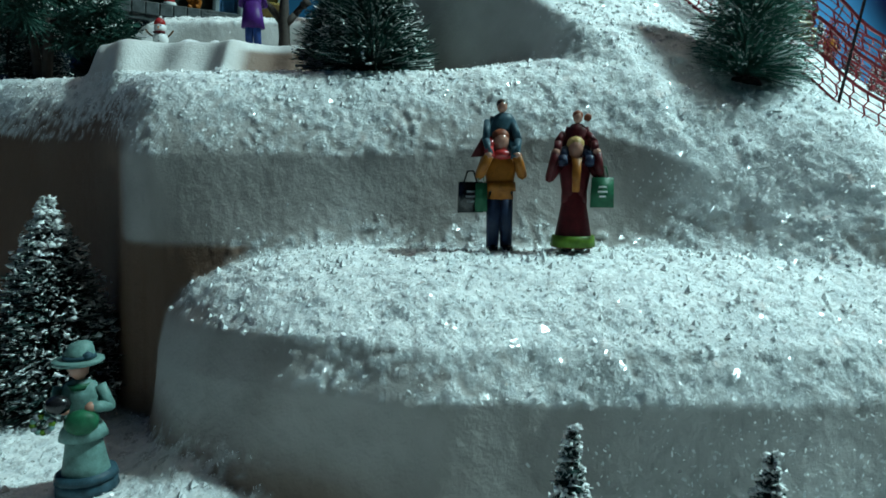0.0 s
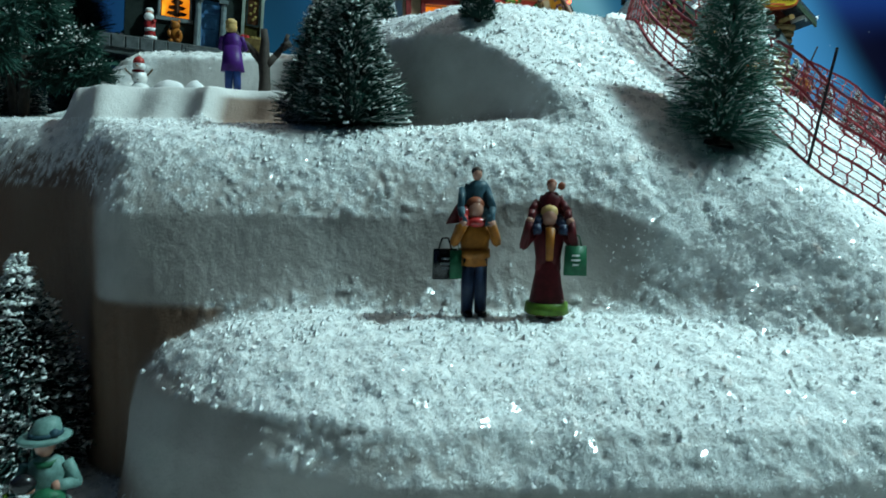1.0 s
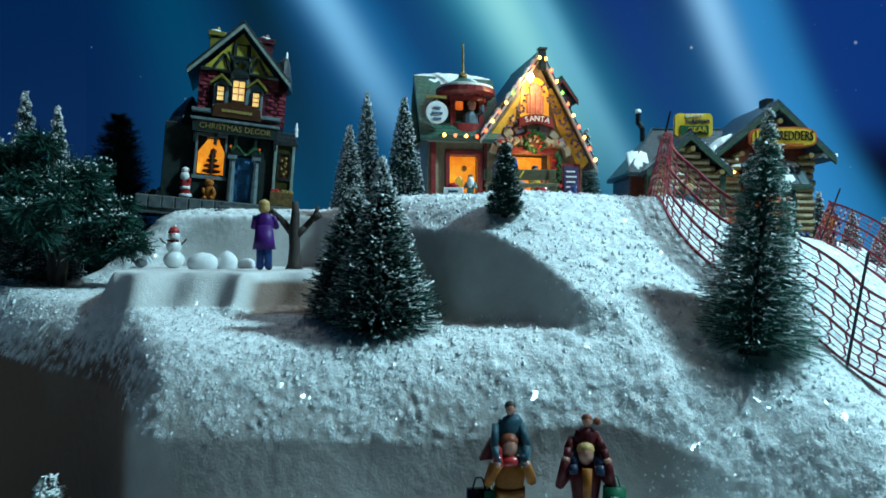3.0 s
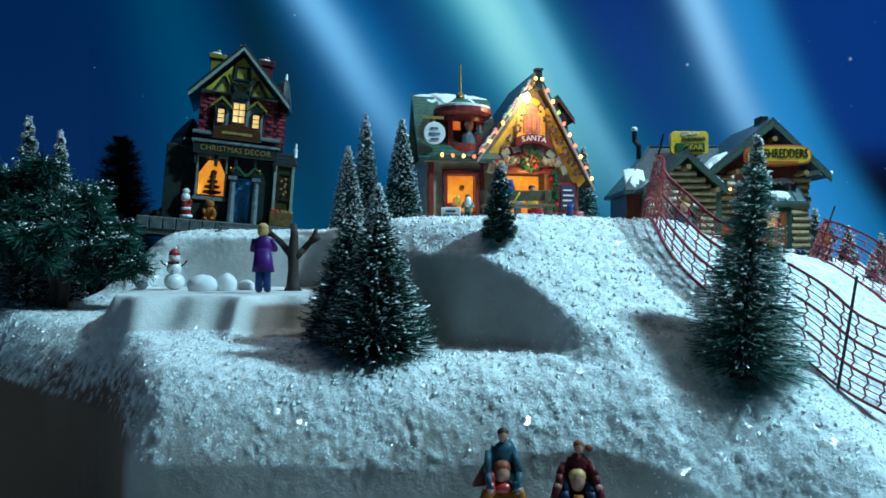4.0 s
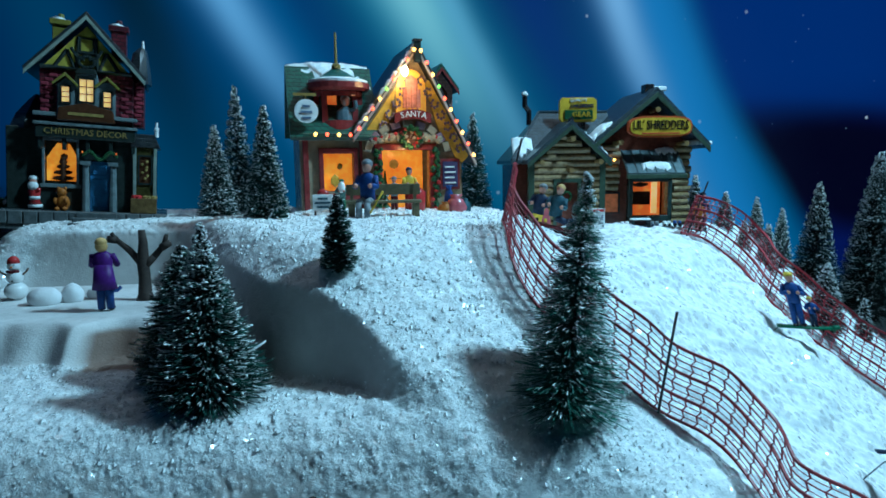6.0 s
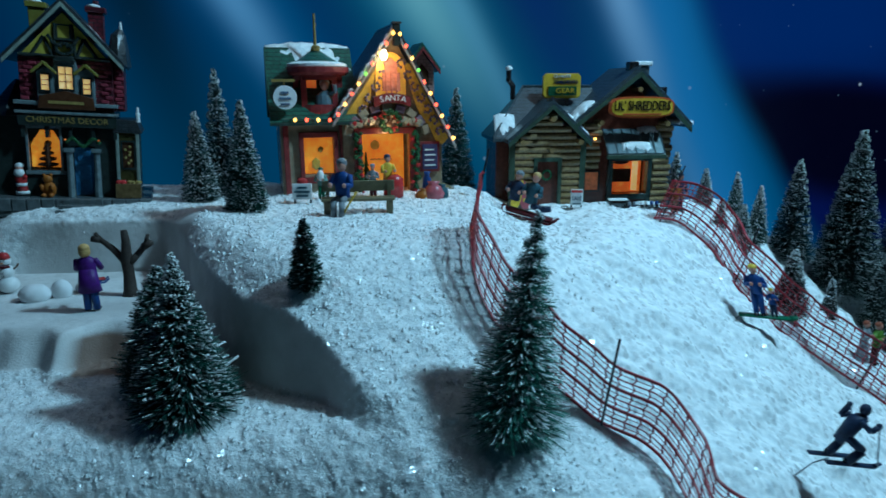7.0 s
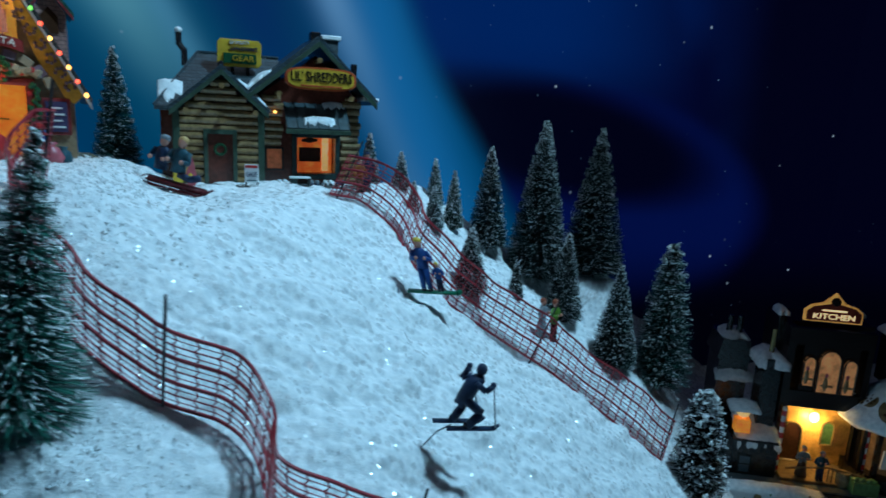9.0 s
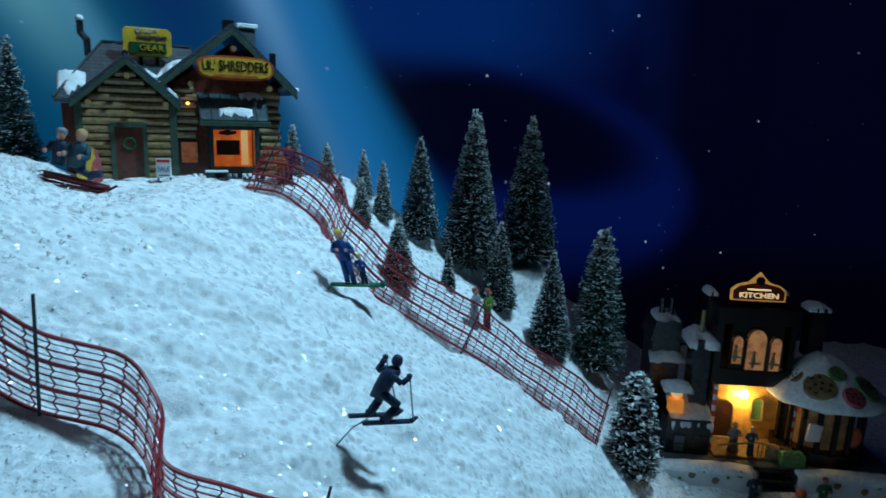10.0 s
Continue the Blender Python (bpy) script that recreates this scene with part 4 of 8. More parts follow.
    pane_window(gb, -0.0055, 0.0055, 0.172, 0.184, -0.0090, paint("blue_grey_attic_pane", (0.07, 0.11, 0.14), 0.2, 0.3, 0.004, 0.0), DARKTRIM, 1, 1, 0.0014, label="small dark attic window")
    bm = bmesh.new()
    for i in range(16):
        ball(bm, (0.0075 * math.cos(i * 0.393), -0.0115, 0.161 + 0.0055 * math.sin(i * 0.393)), 0.0022, sub=1)
    for s_ in (-1, 1):
        tube(bm, [(0.002 * s_, -0.012, 0.163), (0.010 * s_, -0.012, 0.166), (0.015 * s_, -0.012, 0.174)], 0.0016, 6)
    part("wreath", bm, DARKTRIM, gb, "dark carved ornament")
    # bay with three lit windows
    bm = bmesh.new()
    prism(bm, [(-0.028, 0.106), (0.028, 0.106), (0.028, 0.137), (0.020, 0.143), (0.012, 0.138), (0.010, 0.150), (-0.010, 0.150), (-0.012, 0.138), (-0.020, 0.143), (-0.028, 0.137)], -0.0125, -0.005)
    bay = part("bay", bm, FRAME, h, "grey bay with three lit windows", bevel=0.0006)
    for x0, x1, z0, z1, c in ((-0.0235, -0.0165, 0.119, 0.134, 1), (-0.0065, 0.0065, 0.121, 0.143, 2), (0.0165, 0.0235, 0.117, 0.132, 1)):
        pane_window(bay, x0, x1, z0, z1, -0.0130, LIT_PALE, DARKTRIM, c, 3, 0.0017, label="")
    for x in (-0.020, 0.020):
        for s_ in (-1, 1):
            bm = bmesh.new()
            prism(bm, [(x + s_ * 0.0115, 0.1345), (x, 0.1445), (x, 0.1480), (x + s_ * 0.0125, 0.1370)], -0.0185, -0.0060)
            part("hood", bm, OCHRE, bay, bevel=0.0004)
    bm = bmesh.new()
    prism(bm, [(-0.011, 0.1485), (0.011, 0.1485), (0.008, 0.1535), (-0.008, 0.1535)], -0.0175, -0.0060)
    part("hood", bm, DARKTRIM, bay, bevel=0.0005)
    bm = bmesh.new()
    prism(bm, [(-0.028, 0.100), (0.028, 0.100), (0.026, 0.113), (0.012, 0.116), (0.0, 0.119), (-0.012, 0.116), (-0.026, 0.113)], -0.0195, -0.011)
    fb = part("flower_box", bm, WARMDARK, bay, "dark red-brown box under the windows", bevel=0.0008)
    bm = bmesh.new()
    box(bm, -0.017, 0.017, -0.0203, -0.0192, 0.1055, 0.1085)
    part("text_bar", bm, GOLD, fb)
    gable_roof("roof", h, -0.058, 0.146, 0.0, 0.206, 0.058, 0.146, -0.016, 0.084, 0.0042, SLATE, BARGE)
    bm = bmesh.new()
    snow_slab(bm, 0.012, 0.040, 0.01, 0.05, 0.196, 0.196, 3, 0.003)
    for v in bm.verts:
        v.co.z -= (v.co.x - 0.012) * 1.0
    part("roof_snow", bm, SNOW, h, "patch of modelled snow", smooth=True)
    for x, z, m_ in ((-0.031, 0.183, OCHRE), (0.028, 0.184, BRICK)):
        bm = bmesh.new()
        box(bm, x - 0.008, x + 0.008, 0.034, 0.050, z - 0.012, z + 0.024)
        box(bm, x - 0.0105, x + 0.0105, 0.0315, 0.0525, z + 0.020, z + 0.026)
        c = part("chimney", bm, m_, h, bevel=0.0006)
        bm = bmesh.new()
        rod(bm, (x, 0.042, z + 0.026), (x, 0.042, z + 0.033), 0.0035, 0.003)
        part("chimney_pot", bm, m_, c)
        bm = bmesh.new()
        ball(bm, (x - 0.002, 0.040, z + 0.027), (0.0075, 0.0075, 0.0024), sub=2)
        part("chimney_snow", bm, SNOW, c, smooth=True)
    # side turret with a pointed cap, and the low annexes
    bm = bmesh.new()
    box(bm, 0.045, 0.056, 0.010, 0.050, 0.100, 0.150)
    t = part("side_turret", bm, BRICK, h)
    for r in range(10):
        b = new("brick", bme)
        b.parent = t
        b.matrix_basis = pose(0.0505 + (0.001 if r % 2 else -0.001), 0.0098, 0.1040 + r * 0.0044, 0, rng.uniform(-2, 2), 0)
    bm = bmesh.new()
    loft(bm, [(0.148, 0.013, 0.024, 0.051, 0.029), (0.165, 0.011, 0.018, 0.051, 0.029), (0.182, 0.008, 0.010, 0.051, 0.029), (0.188, 0.003, 0.003, 0.053, 0.027)], n=8)
    part("cap", bm, SLATE, t)
    bm = bmesh.new()
    rod(bm, (0.054, 0.027, 0.186), (0.054, 0.027, 0.196), 0.0022, 0.001)
    part("finial", bm, WHITE, t, "snow-tipped finial")
    bm = bmesh.new()
    box(bm, 0.046, 0.070, -0.010, 0.060, 0.0075, 0.078)
    an = part("annex", bm, paint("dark_olive_annex", (0.045, 0.040, 0.012), 0.26, 0.4, 0.006, 0.3), h, "dark olive side annex", bevel=0.0006)
    for x_ in (0.0475, 0.0685):
        bm = bmesh.new()
        box(bm, x_ - 0.0018, x_ + 0.0018, -0.0128, -0.0098, 0.0075, 0.078)
        part("corner_post", bm, BARGE, an, bevel=0.0004)
    bm = bmesh.new()
    for i in range(7):
        ball(bm, (0.0585 + 0.003 * math.sin(i * 2.2), -0.0128, 0.045 + i * 0.003), 0.0018, sub=1)
    part("ornament", bm, GOLD, an)
    pane_window(an, 0.0525, 0.0645, 0.040, 0.068, -0.0104, WARMDARK, DARKTRIM, 1, 1, 0.0018, label="dark window")
    bm = bmesh.new()
    prism(bm, [(0.043, 0.078), (0.074, 0.078), (0.068, 0.092), (0.048, 0.092)], -0.014, 0.062)
    part("annex_roof", bm, SLATE, h, bevel=0.0006)
    bm = bmesh.new()
    rod(bm, (0.070, -0.008, 0.090), (0.070, -0.008, 0.106), 0.0025, 0.0012)
    ball(bm, (0.070, -0.008, 0.098), 0.003, sub=1)
    part("finial", bm, WHITE, h, "snow-tipped finial")
    bm = bmesh.new()
    box(bm, -0.078, -0.045, 0.002, 0.066, 0.0075, 0.092)
    part("side_wing", bm, DARKTRIM, h, bevel=0.0008)
    bm = bmesh.new()
    loft(bm, [(0.090, 0.021, 0.036, -0.061, 0.034), (0.106, 0.016, 0.028, -0.059, 0.034), (0.122, 0.007, 0.012, -0.055, 0.034), (0.128, 0.002, 0.003, -0.054, 0.034)], n=8)
    part("wing_roof", bm, SLATE, h)
    for x, z, c in ((0.051, 0.0075, RED), (0.064, 0.0075, GOLD)):
        bm = bmesh.new()
        box(bm, x - 0.007, x + 0.007, -0.022, -0.011, z, z + 0.016)
        cr = part("crate", bm, LOGBROWN, h, bevel=0.0006)
        bm = bmesh.new()
        rng = random.Random(int(x * 1e4))
        for i in range(9):
            ball(bm, (x + rng.uniform(-0.006, 0.006), -0.016 + rng.uniform(-0.004, 0.004), z + 0.017), 0.0026, sub=1)
        part("contents", bm, c, cr)
    return h


house_decor_shop()


# ---- the gift workshop with its string of lights ----
CREAM = paint("cream_plaster", (0.30, 0.25, 0.17), 0.26, 0.25, 0.008, 0.3)
GREENROOF = bricks("green_shingle", (0.030, 0.110, 0.075), (0.020, 0.080, 0.055), (0.008, 0.030, 0.022), 0.008, 0.0045)
WINE = paint("wine_red_paint", (0.20, 0.035, 0.035), 0.26, 0.3, 0.006, 0.2)
YELLOW = paint("yellow_ochre_gable", (0.66, 0.38, 0.05), 0.26, 0.3, 0.008, 0.2)
VIOLET = paint("grey_violet_scroll", (0.22, 0.15, 0.18), 0.26, 0.3, 0.004, 0.2)
PINKBRICK = bricks("pink_stone", (0.42, 0.24, 0.20), (0.34, 0.18, 0.16), (0.16, 0.10, 0.09), 0.007, 0.004)
BULBS = [paint("bulb_" + n, c, 0.3, 0.02, 0.004, 0.0, glow=g) for n, c, g in (("red", (1.0, 0.09, 0.03), 7.0), ("yellow", (1.0, 0.42, 0.06), 11.0), ("green", (0.25, 0.85, 0.08), 3.2))]
HOTBULB = paint("white_hot_bulb", (1.0, 0.72, 0.30), 0.3, 0.02, 0.004, 0.0, glow=45.0)


def light_string(parent, pts, spacing, start=0):
    """A wire along the points, with small bulbs in turn red, yellow and green."""
    bm = bmesh.new()
    tube(bm, pts, 0.0006, 5)
    s = part("light_string", bm, DARKTRIM, parent, "string of small red, yellow and green bulbs")
    k = start
    for a, b in zip(pts, pts[1:]):
        a, b = Vector(a), Vector(b)
        n = max(1, round((b - a).length / spacing))
        for i in range(n):
            bm = bmesh.new()
            p = a.lerp(b, (i + 0.5) / n)
            ball(bm, p + Vector((0, -0.0012, 0)), (0.0020, 0.0017, 0.0024), sub=1)
            part("bulb", bm, BULBS[(1, 0, 1, 0, 1, 2, 0)[k % 7]], s)
            k += 1
    return s


def house_gift_workshop():
    h = thing("gift_workshop_house", pose(0.056, 0.757, 0.4475, 0, 0, 14), "cream ceramic house with a steep gable trimmed with coloured lights", "model house")
    bm = bmesh.new()
    box(bm, -0.098, 0.116, -0.052, 0.090, -0.012, 0.004)
    part("plinth", bm, paint("tan_deck", (0.28, 0.22, 0.12), 0.26, 0.3, 0.008, 0.3), h, "tan base board", bevel=0.001)
    # left part
    bm = bmesh.new()
    for a in ((-0.090, -0.066, 0.0, 0.092), (-0.031, -0.022, 0.0, 0.092), (-0.066, -0.031, 0.0, 0.028), (-0.066, -0.031, 0.071, 0.092)):
        box(bm, a[0], a[1], -0.004, 0.006, a[2], a[3])
    box(bm, -0.090, -0.022, 0.006, 0.080, 0.0, 0.092)
    part("side_wall", bm, CREAM, h, "cream plaster wall")
    bm = bmesh.new()
    box(bm, -0.065, -0.032, 0.0035, 0.0052, 0.029, 0.070)
    w = part("shop_window", bm, LIT, h, "glowing yellow shop window")
    bm = bmesh.new()
    for a in ((-0.070, -0.065, 0.024, 0.076), (-0.032, -0.027, 0.024, 0.076), (-0.070, -0.027, 0.070, 0.076), (-0.074, -0.023, 0.019, 0.026)):
        box(bm, a[0], a[1], -0.009, -0.003, a[2], a[3])
    for x in (-0.084, -0.022):
        box(bm, x - 0.003, x + 0.003, -0.0085, -0.003, 0.0, 0.086)
    part("window_frame", bm, WINE, w, bevel=0.0005)
    bm = bmesh.new()
    ball(bm, (-0.052, 0.001, 0.040), (0.006, 0.001, 0.008), sub=1)
    ball(bm, (-0.046, 0.001, 0.056), (0.004, 0.001, 0.004), sub=1)
    part("display", bm, YELLOW, w)
    bm = bmesh.new()
    prism_x(bm, [(-0.018, 0.088), (0.030, 0.168), (0.034, 0.168), (0.075, 0.094), (0.072, 0.090), (0.032, 0.160), (-0.016, 0.084)], -0.100, -0.004)
    part("side_roof", bm, GREENROOF, h, "green shingled roof")
    bm = bmesh.new()
    snow_slab(bm, -0.099, -0.006, 0.014, 0.034, 0.142, 0.170, 5, 0.005, 16, 6, 0.6)
    part("roof_snow", bm, SNOW, h, "snow along the roof ridge", smooth=True)
    bm = bmesh.new()
    box(bm, -0.092, -0.020, -0.016, -0.006, 0.084, 0.092)
    part("eaves_board", bm, CREAM, h, bevel=0.0006)
    # rounded dormer
    bm = bmesh.new()
    n = 14
    for i in range(n):
        a0, a1 = math.pi * i / n, math.pi * (i + 1) / n
        for z0, z1, r in ((0.094, 0.106, 0.026), (0.132, 0.142, 0.027)):
            c0, s0, c1, s1 = math.cos(a0), math.sin(a0), math.cos(a1), math.sin(a1)
            vs = [bm.verts.new((-0.045 + r * c, 0.006 - r * 0.75 * s, z)) for c, s, z in ((c0, s0, z0), (c1, s1, z0), (c1, s1, z1), (c0, s0, z1))]
            bm.faces.new(vs)
            vs = [bm.verts.new((-0.045 + (r - 0.004) * c, 0.006 - (r - 0.004) * 0.75 * s, z)) for c, s, z in ((c0, s0, z0), (c1, s1, z0), (c1, s1, z1), (c0, s0, z1))]
            bm.faces.new(vs)
    for a in (0.02, 0.8, 2.34, 3.12):
        x, y = -0.045 + 0.024 * math.cos(a), 0.006 - 0.018 * math.sin(a)
        box(bm, x - 0.003, x + 0.003, y - 0.002, y + 0.003, 0.100, 0.140)
    dm = part("dormer", bm, WINE, h, "rounded wine-red dormer with an open window")
    bm = bmesh.new()
    box(bm, -0.064, -0.026, 0.006, 0.010, 0.100, 0.140)
    part("dormer_back", bm, WARMDARK, dm)
    bm = bmesh.new()
    box(bm, -0.060, -0.047, 0.0035, 0.0055, 0.112, 0.134)
    part("dormer_glow", bm, LIT_RED, dm)
    bm = bmesh.new()
    loft(bm, [(0.105, 0.0095, 0.005, -0.040, -0.006), (0.116, 0.0085, 0.005, -0.040, -0.006), (0.121, 0.003, 0.003, -0.039, -0.006)], n=10)
    ball(bm, (-0.039, -0.008, 0.1265), (0.0048, 0.0046, 0.0058), sub=2, mi=1)
    ball(bm, (-0.039, -0.006, 0.1290), (0.0054, 0.0050, 0.0048), sub=2, mi=2)
    tube(bm, [(-0.033, -0.008, 0.116), (-0.028, -0.012, 0.120), (-0.029, -0.013, 0.127)], 0.0022, 7)
    part("bust", bm, [paint("grey_blue_bust", (0.10, 0.16, 0.20), 0.4, 0.2, 0.004, 0.1), SKIN, paint("grey_hair", (0.34, 0.32, 0.28), 0.5, 0.2, 0.003, 0.2)], dm, "small painted bust behind the sill")
    bm = bmesh.new()
    loft(bm, [(0.140, 0.033, 0.028, -0.045, 0.0), (0.149, 0.027, 0.022, -0.045, 0.004), (0.158, 0.014, 0.012, -0.045, 0.010), (0.164, 0.005, 0.004, -0.045, 0.014)], n=18)
    part("dormer_roof", bm, GREENROOF, dm, "green domed roof")
    bm = bmesh.new()
    loft(bm, [(0.1370, 0.0310, 0.0260, -0.045, 0.001), (0.1400, 0.0345, 0.0295, -0.045, 0.0), (0.1455, 0.0345, 0.0295, -0.045, 0.0), (0.1470, 0.0310, 0.0260, -0.045, 0.002)], n=22)
    part("rim", bm, WINE, dm, "wide wine-red rim")
    bm = bmesh.new()
    loft(bm, [(0.1465, 0.0325, 0.0275, -0.045, 0.001), (0.1490, 0.0325, 0.0275, -0.045, 0.001), (0.1515, 0.0260, 0.0220, -0.045, 0.004)], n=22)
    part("snow_rim", bm, SNOW, dm)
    bm = bmesh.new()
    ball(bm, (-0.045, 0.012, 0.166), (0.006, 0.006, 0.005), sub=1)
    rod(bm, (-0.045, 0.012, 0.166), (-0.045, 0.012, 0.203), 0.0018, 0.0012)
    part("spire", bm, GOLD, dm, "thin gilt spire")
    # big gable
    bm = bmesh.new()
    for a in ((-0.022, -0.002, 0.0, 0.090), (0.055, 0.094, 0.0, 0.080), (-0.002, 0.055, 0.074, 0.092)):
        box(bm, a[0], a[1], -0.012, 0.0, a[2], a[3])
    prism(bm, [(-0.024, 0.090), (0.094, 0.078), (0.039, 0.178)], -0.011, -0.001)
    box(bm, -0.022, 0.094, 0.0225, 0.080, 0.0, 0.088)
    prism(bm, [(-0.022, 0.088), (0.094, 0.078), (0.039, 0.176)], 0.0225, 0.080)
    part("gable_wall", bm, paint("warm_stone_plaster", (0.24, 0.17, 0.10), 0.26, 0.35, 0.006, 0.4), h, "warm stone-coloured gable wall")
    for edge in ([(0.050, 0.150), (0.0555, 0.1510), (0.102, 0.0665), (0.094, 0.058), (0.086, 0.064), (0.078, 0.082), (0.070, 0.086), (0.062, 0.108)], [(0.016, 0.138), (0.022, 0.150), (-0.018, 0.095), (-0.012, 0.086), (0.000, 0.096), (0.008, 0.104)]):
        bm = bmesh.new()
        prism(bm, edge, -0.0135, -0.0105)
        part("yellow_panel", bm, YELLOW, h, "yellow plaster panel", bevel=0.0004)
    for i in range(9):
        a = math.pi * (0.10 + 0.80 * i / 8)
        bm = bmesh.new()
        box(bm, 0.029 + 0.047 * math.cos(a) - 0.0055, 0.029 + 0.047 * math.cos(a) + 0.0055, -0.0175, -0.0105, 0.066 + 0.036 * math.sin(a) - 0.0042, 0.066 + 0.036 * math.sin(a) + 0.0042, turn=(0, 90 - math.degrees(a), 0))
        part("arch_stone", bm, VIOLET if i % 2 else CREAM, h, bevel=0.0008)
    bm = bmesh.new()
    box(bm, -0.002, 0.055, 0.0195, 0.0220, 0.0, 0.074)
    d = part("doorway", bm, LIT, h, "wide lit doorway glowing orange")
    bm = bmesh.new()
    for a in ((-0.010, -0.001, 0.0, 0.078), (0.054, 0.062, 0.0, 0.078)):
        box(bm, a[0], a[1], -0.016, -0.010, a[2], a[3])
    box(bm, -0.010, 0.062, -0.017, -0.010, 0.073, 0.080)
    part("door_frame", bm, WINE, d, bevel=0.0006)
    bm = bmesh.new()
    for k in range(6):
        rod(bm, (0.008, 0.014, 0.006 + k * 0.007), (0.008, 0.014, 0.015 + k * 0.007), 0.0075 - k * 0.0011, 0.001, 9)
    part("small_fir", bm, GREEN, d, "small dark fir just inside the doorway")
    bm = bmesh.new()
    box(bm, 0.014, 0.040, 0.015, 0.019, 0.040, 0.042)
    rod(bm, (0.020, 0.018, 0.058), (0.020, 0.0193, 0.058), 0.006, 0.006, 14)
    part("wall_shelf", bm, YELLOW, d, "shelf and clock inside the doorway")
    rng = random.Random(9)
    for x in (-0.006, 0.060):
        bm = bmesh.new()
        for i in range(44):
            ball(bm, (x + rng.uniform(-0.004, 0.004), -0.018 + rng.uniform(-0.002, 0.002), 0.004 + 0.07 * i / 43), 0.0022 + 0.0014 * rng.random(), sub=1, mi=1 if i % 6 == 2 else 0)
        part("garland", bm, [GREEN, RED], d, "green garland with red ribbon")
    bm = bmesh.new()
    for i in range(52):
        u = i / 51
        ball(bm, (-0.012 + 0.078 * u, -0.019, 0.083 + 0.007 * math.sin(u * math.pi) + rng.uniform(-0.003, 0.003)), 0.0026 + 0.0016 * rng.random(), sub=1, mi=1 if i % 5 == 2 else 0)
    part("garland", bm, [CREAM, RED], d, "pale and red swag over the doorway")
    bm = bmesh.new()
    for i in range(40):
        a = i * 6.2832 / 20
        r = 0.0095 + 0.002 * (i % 2)
        ball(bm, (0.031 + r * math.cos(a), -0.022, 0.087 + r * math.sin(a)), 0.0032, sub=1, mi=1 if i % 9 == 0 else 0)
    ball(bm, (0.031, -0.020, 0.087), (0.008, 0.002, 0.008), mi=2)
    part("wreath", bm, [GREEN, RED, WARMDARK], h, "large dark green wreath")
    # round-topped niche and its sign
    bm = bmesh.new()
    prism(bm, [(0.034 + 0.017 * math.cos(math.pi * i / 14), 0.140 + 0.022 * math.sin(math.pi * i / 14)) for i in range(15)] + [(0.017, 0.112), (0.051, 0.112)], -0.0145, -0.0115)
    nc = part("niche", bm, paint("glowing_yellow_niche", (0.85, 0.42, 0.05), 0.26, 0.3, 0.008, 0.1, glow=0.45), h, "lit round-topped niche")
    bm = bmesh.new()
    box(bm, 0.024, 0.044, -0.0175, -0.0142, 0.120, 0.140)
    prism(bm, [(0.027, 0.140), (0.041, 0.140), (0.041, 0.150), (0.034, 0.156), (0.027, 0.150)], -0.0172, -0.0142)
    for x in (0.028, 0.034, 0.040):
        rod(bm, (x, -0.018, 0.118), (x, -0.018, 0.142), 0.0011)
    part("castle_relief", bm, paint("pink_relief", (0.62, 0.22, 0.14), 0.26, 0.3, 0.004, 0.2), nc)
    bm = bmesh.new()
    arc = [(0.034 + 0.052 * math.sin(a), 0.060 + 0.058 * math.cos(a)) for a in np.linspace(-0.42, 0.42, 10)]
    prism(bm, arc + [(x * 1.0, z - 0.0105) for x, z in arc[::-1]], -0.0215, -0.0150)
    sg = part("name_board", bm, WINE, h, "curved wine-red sign board with pale letters", bevel=0.0004)
    for k, ch in enumerate("SANTA"):
        a = -0.24 + 0.12 * k
        lettering("letter", ch, 0.0092, WHITE, sg, pose(0.034 + 0.0525 * math.sin(a), -0.0222, 0.060 + 0.0525 * math.cos(a), 0, math.degrees(a), 0))
    # scrolls on the gable
    bm = bmesh.new()
    for s_ in (-1, 1):
        for i in range(7):
            u = 0.12 + i * 0.125
            cx = 0.039 + s_ * u * 0.060
            cz = 0.176 - u * 0.100 - 0.014
            for k in range(6):
                a = k * 0.9 + i
                ball(bm, (cx + 0.0042 * math.cos(a) * s_, -0.0145, cz + 0.0042 * math.sin(a)), 0.0020, sub=1)
    part("scrollwork", bm, VIOLET, h, "grey-violet scrollwork")
    bm = bmesh.new()
    box(bm, 0.066, 0.090, -0.0165, -0.0118, 0.028, 0.063)
    bd = part("notice_board", bm, WINE, h, "violet-framed notice board", bevel=0.0005)
    bm = bmesh.new()
    box(bm, 0.069, 0.087, -0.0176, -0.0160, 0.031, 0.060)
    part("board_face", bm, paint("slate_violet", (0.06, 0.05, 0.11), 0.26, 0.2, 0.004, 0.1), bd)
    bm = bmesh.new()
    for i in range(4):
        box(bm, 0.0715, 0.0845 - 0.002 * (i % 2), -0.0186, -0.0174, 0.035 + i * 0.006, 0.0366 + i * 0.006)
    part("text_bar", bm, WHITE, bd)
    gable_roof("roof", h, -0.034, 0.086, 0.039, 0.186, 0.108, 0.058, -0.022, 0.082, 0.0055, bricks("brown_shingle", (0.060, 0.048, 0.040), (0.040, 0.032, 0.028), (0.012, 0.010, 0.010), 0.008, 0.0045), paint("pale_violet_bargeboard", (0.34, 0.30, 0.28), 0.26, 0.2, 0.006, 0.2), "steep dark brown roof")
    bm = bmesh.new()
    box(bm, 0.0365, 0.0415, -0.023, 0.084, 0.184, 0.1915)
    box(bm, 0.0350, 0.0430, -0.0275, -0.0215, 0.168, 0.1905)
    box(bm, 0.0335, 0.0445, -0.0290, -0.0200, 0.1905, 0.1930)
    part("ridge_cap", bm, DARKTRIM, h, bevel=0.001)
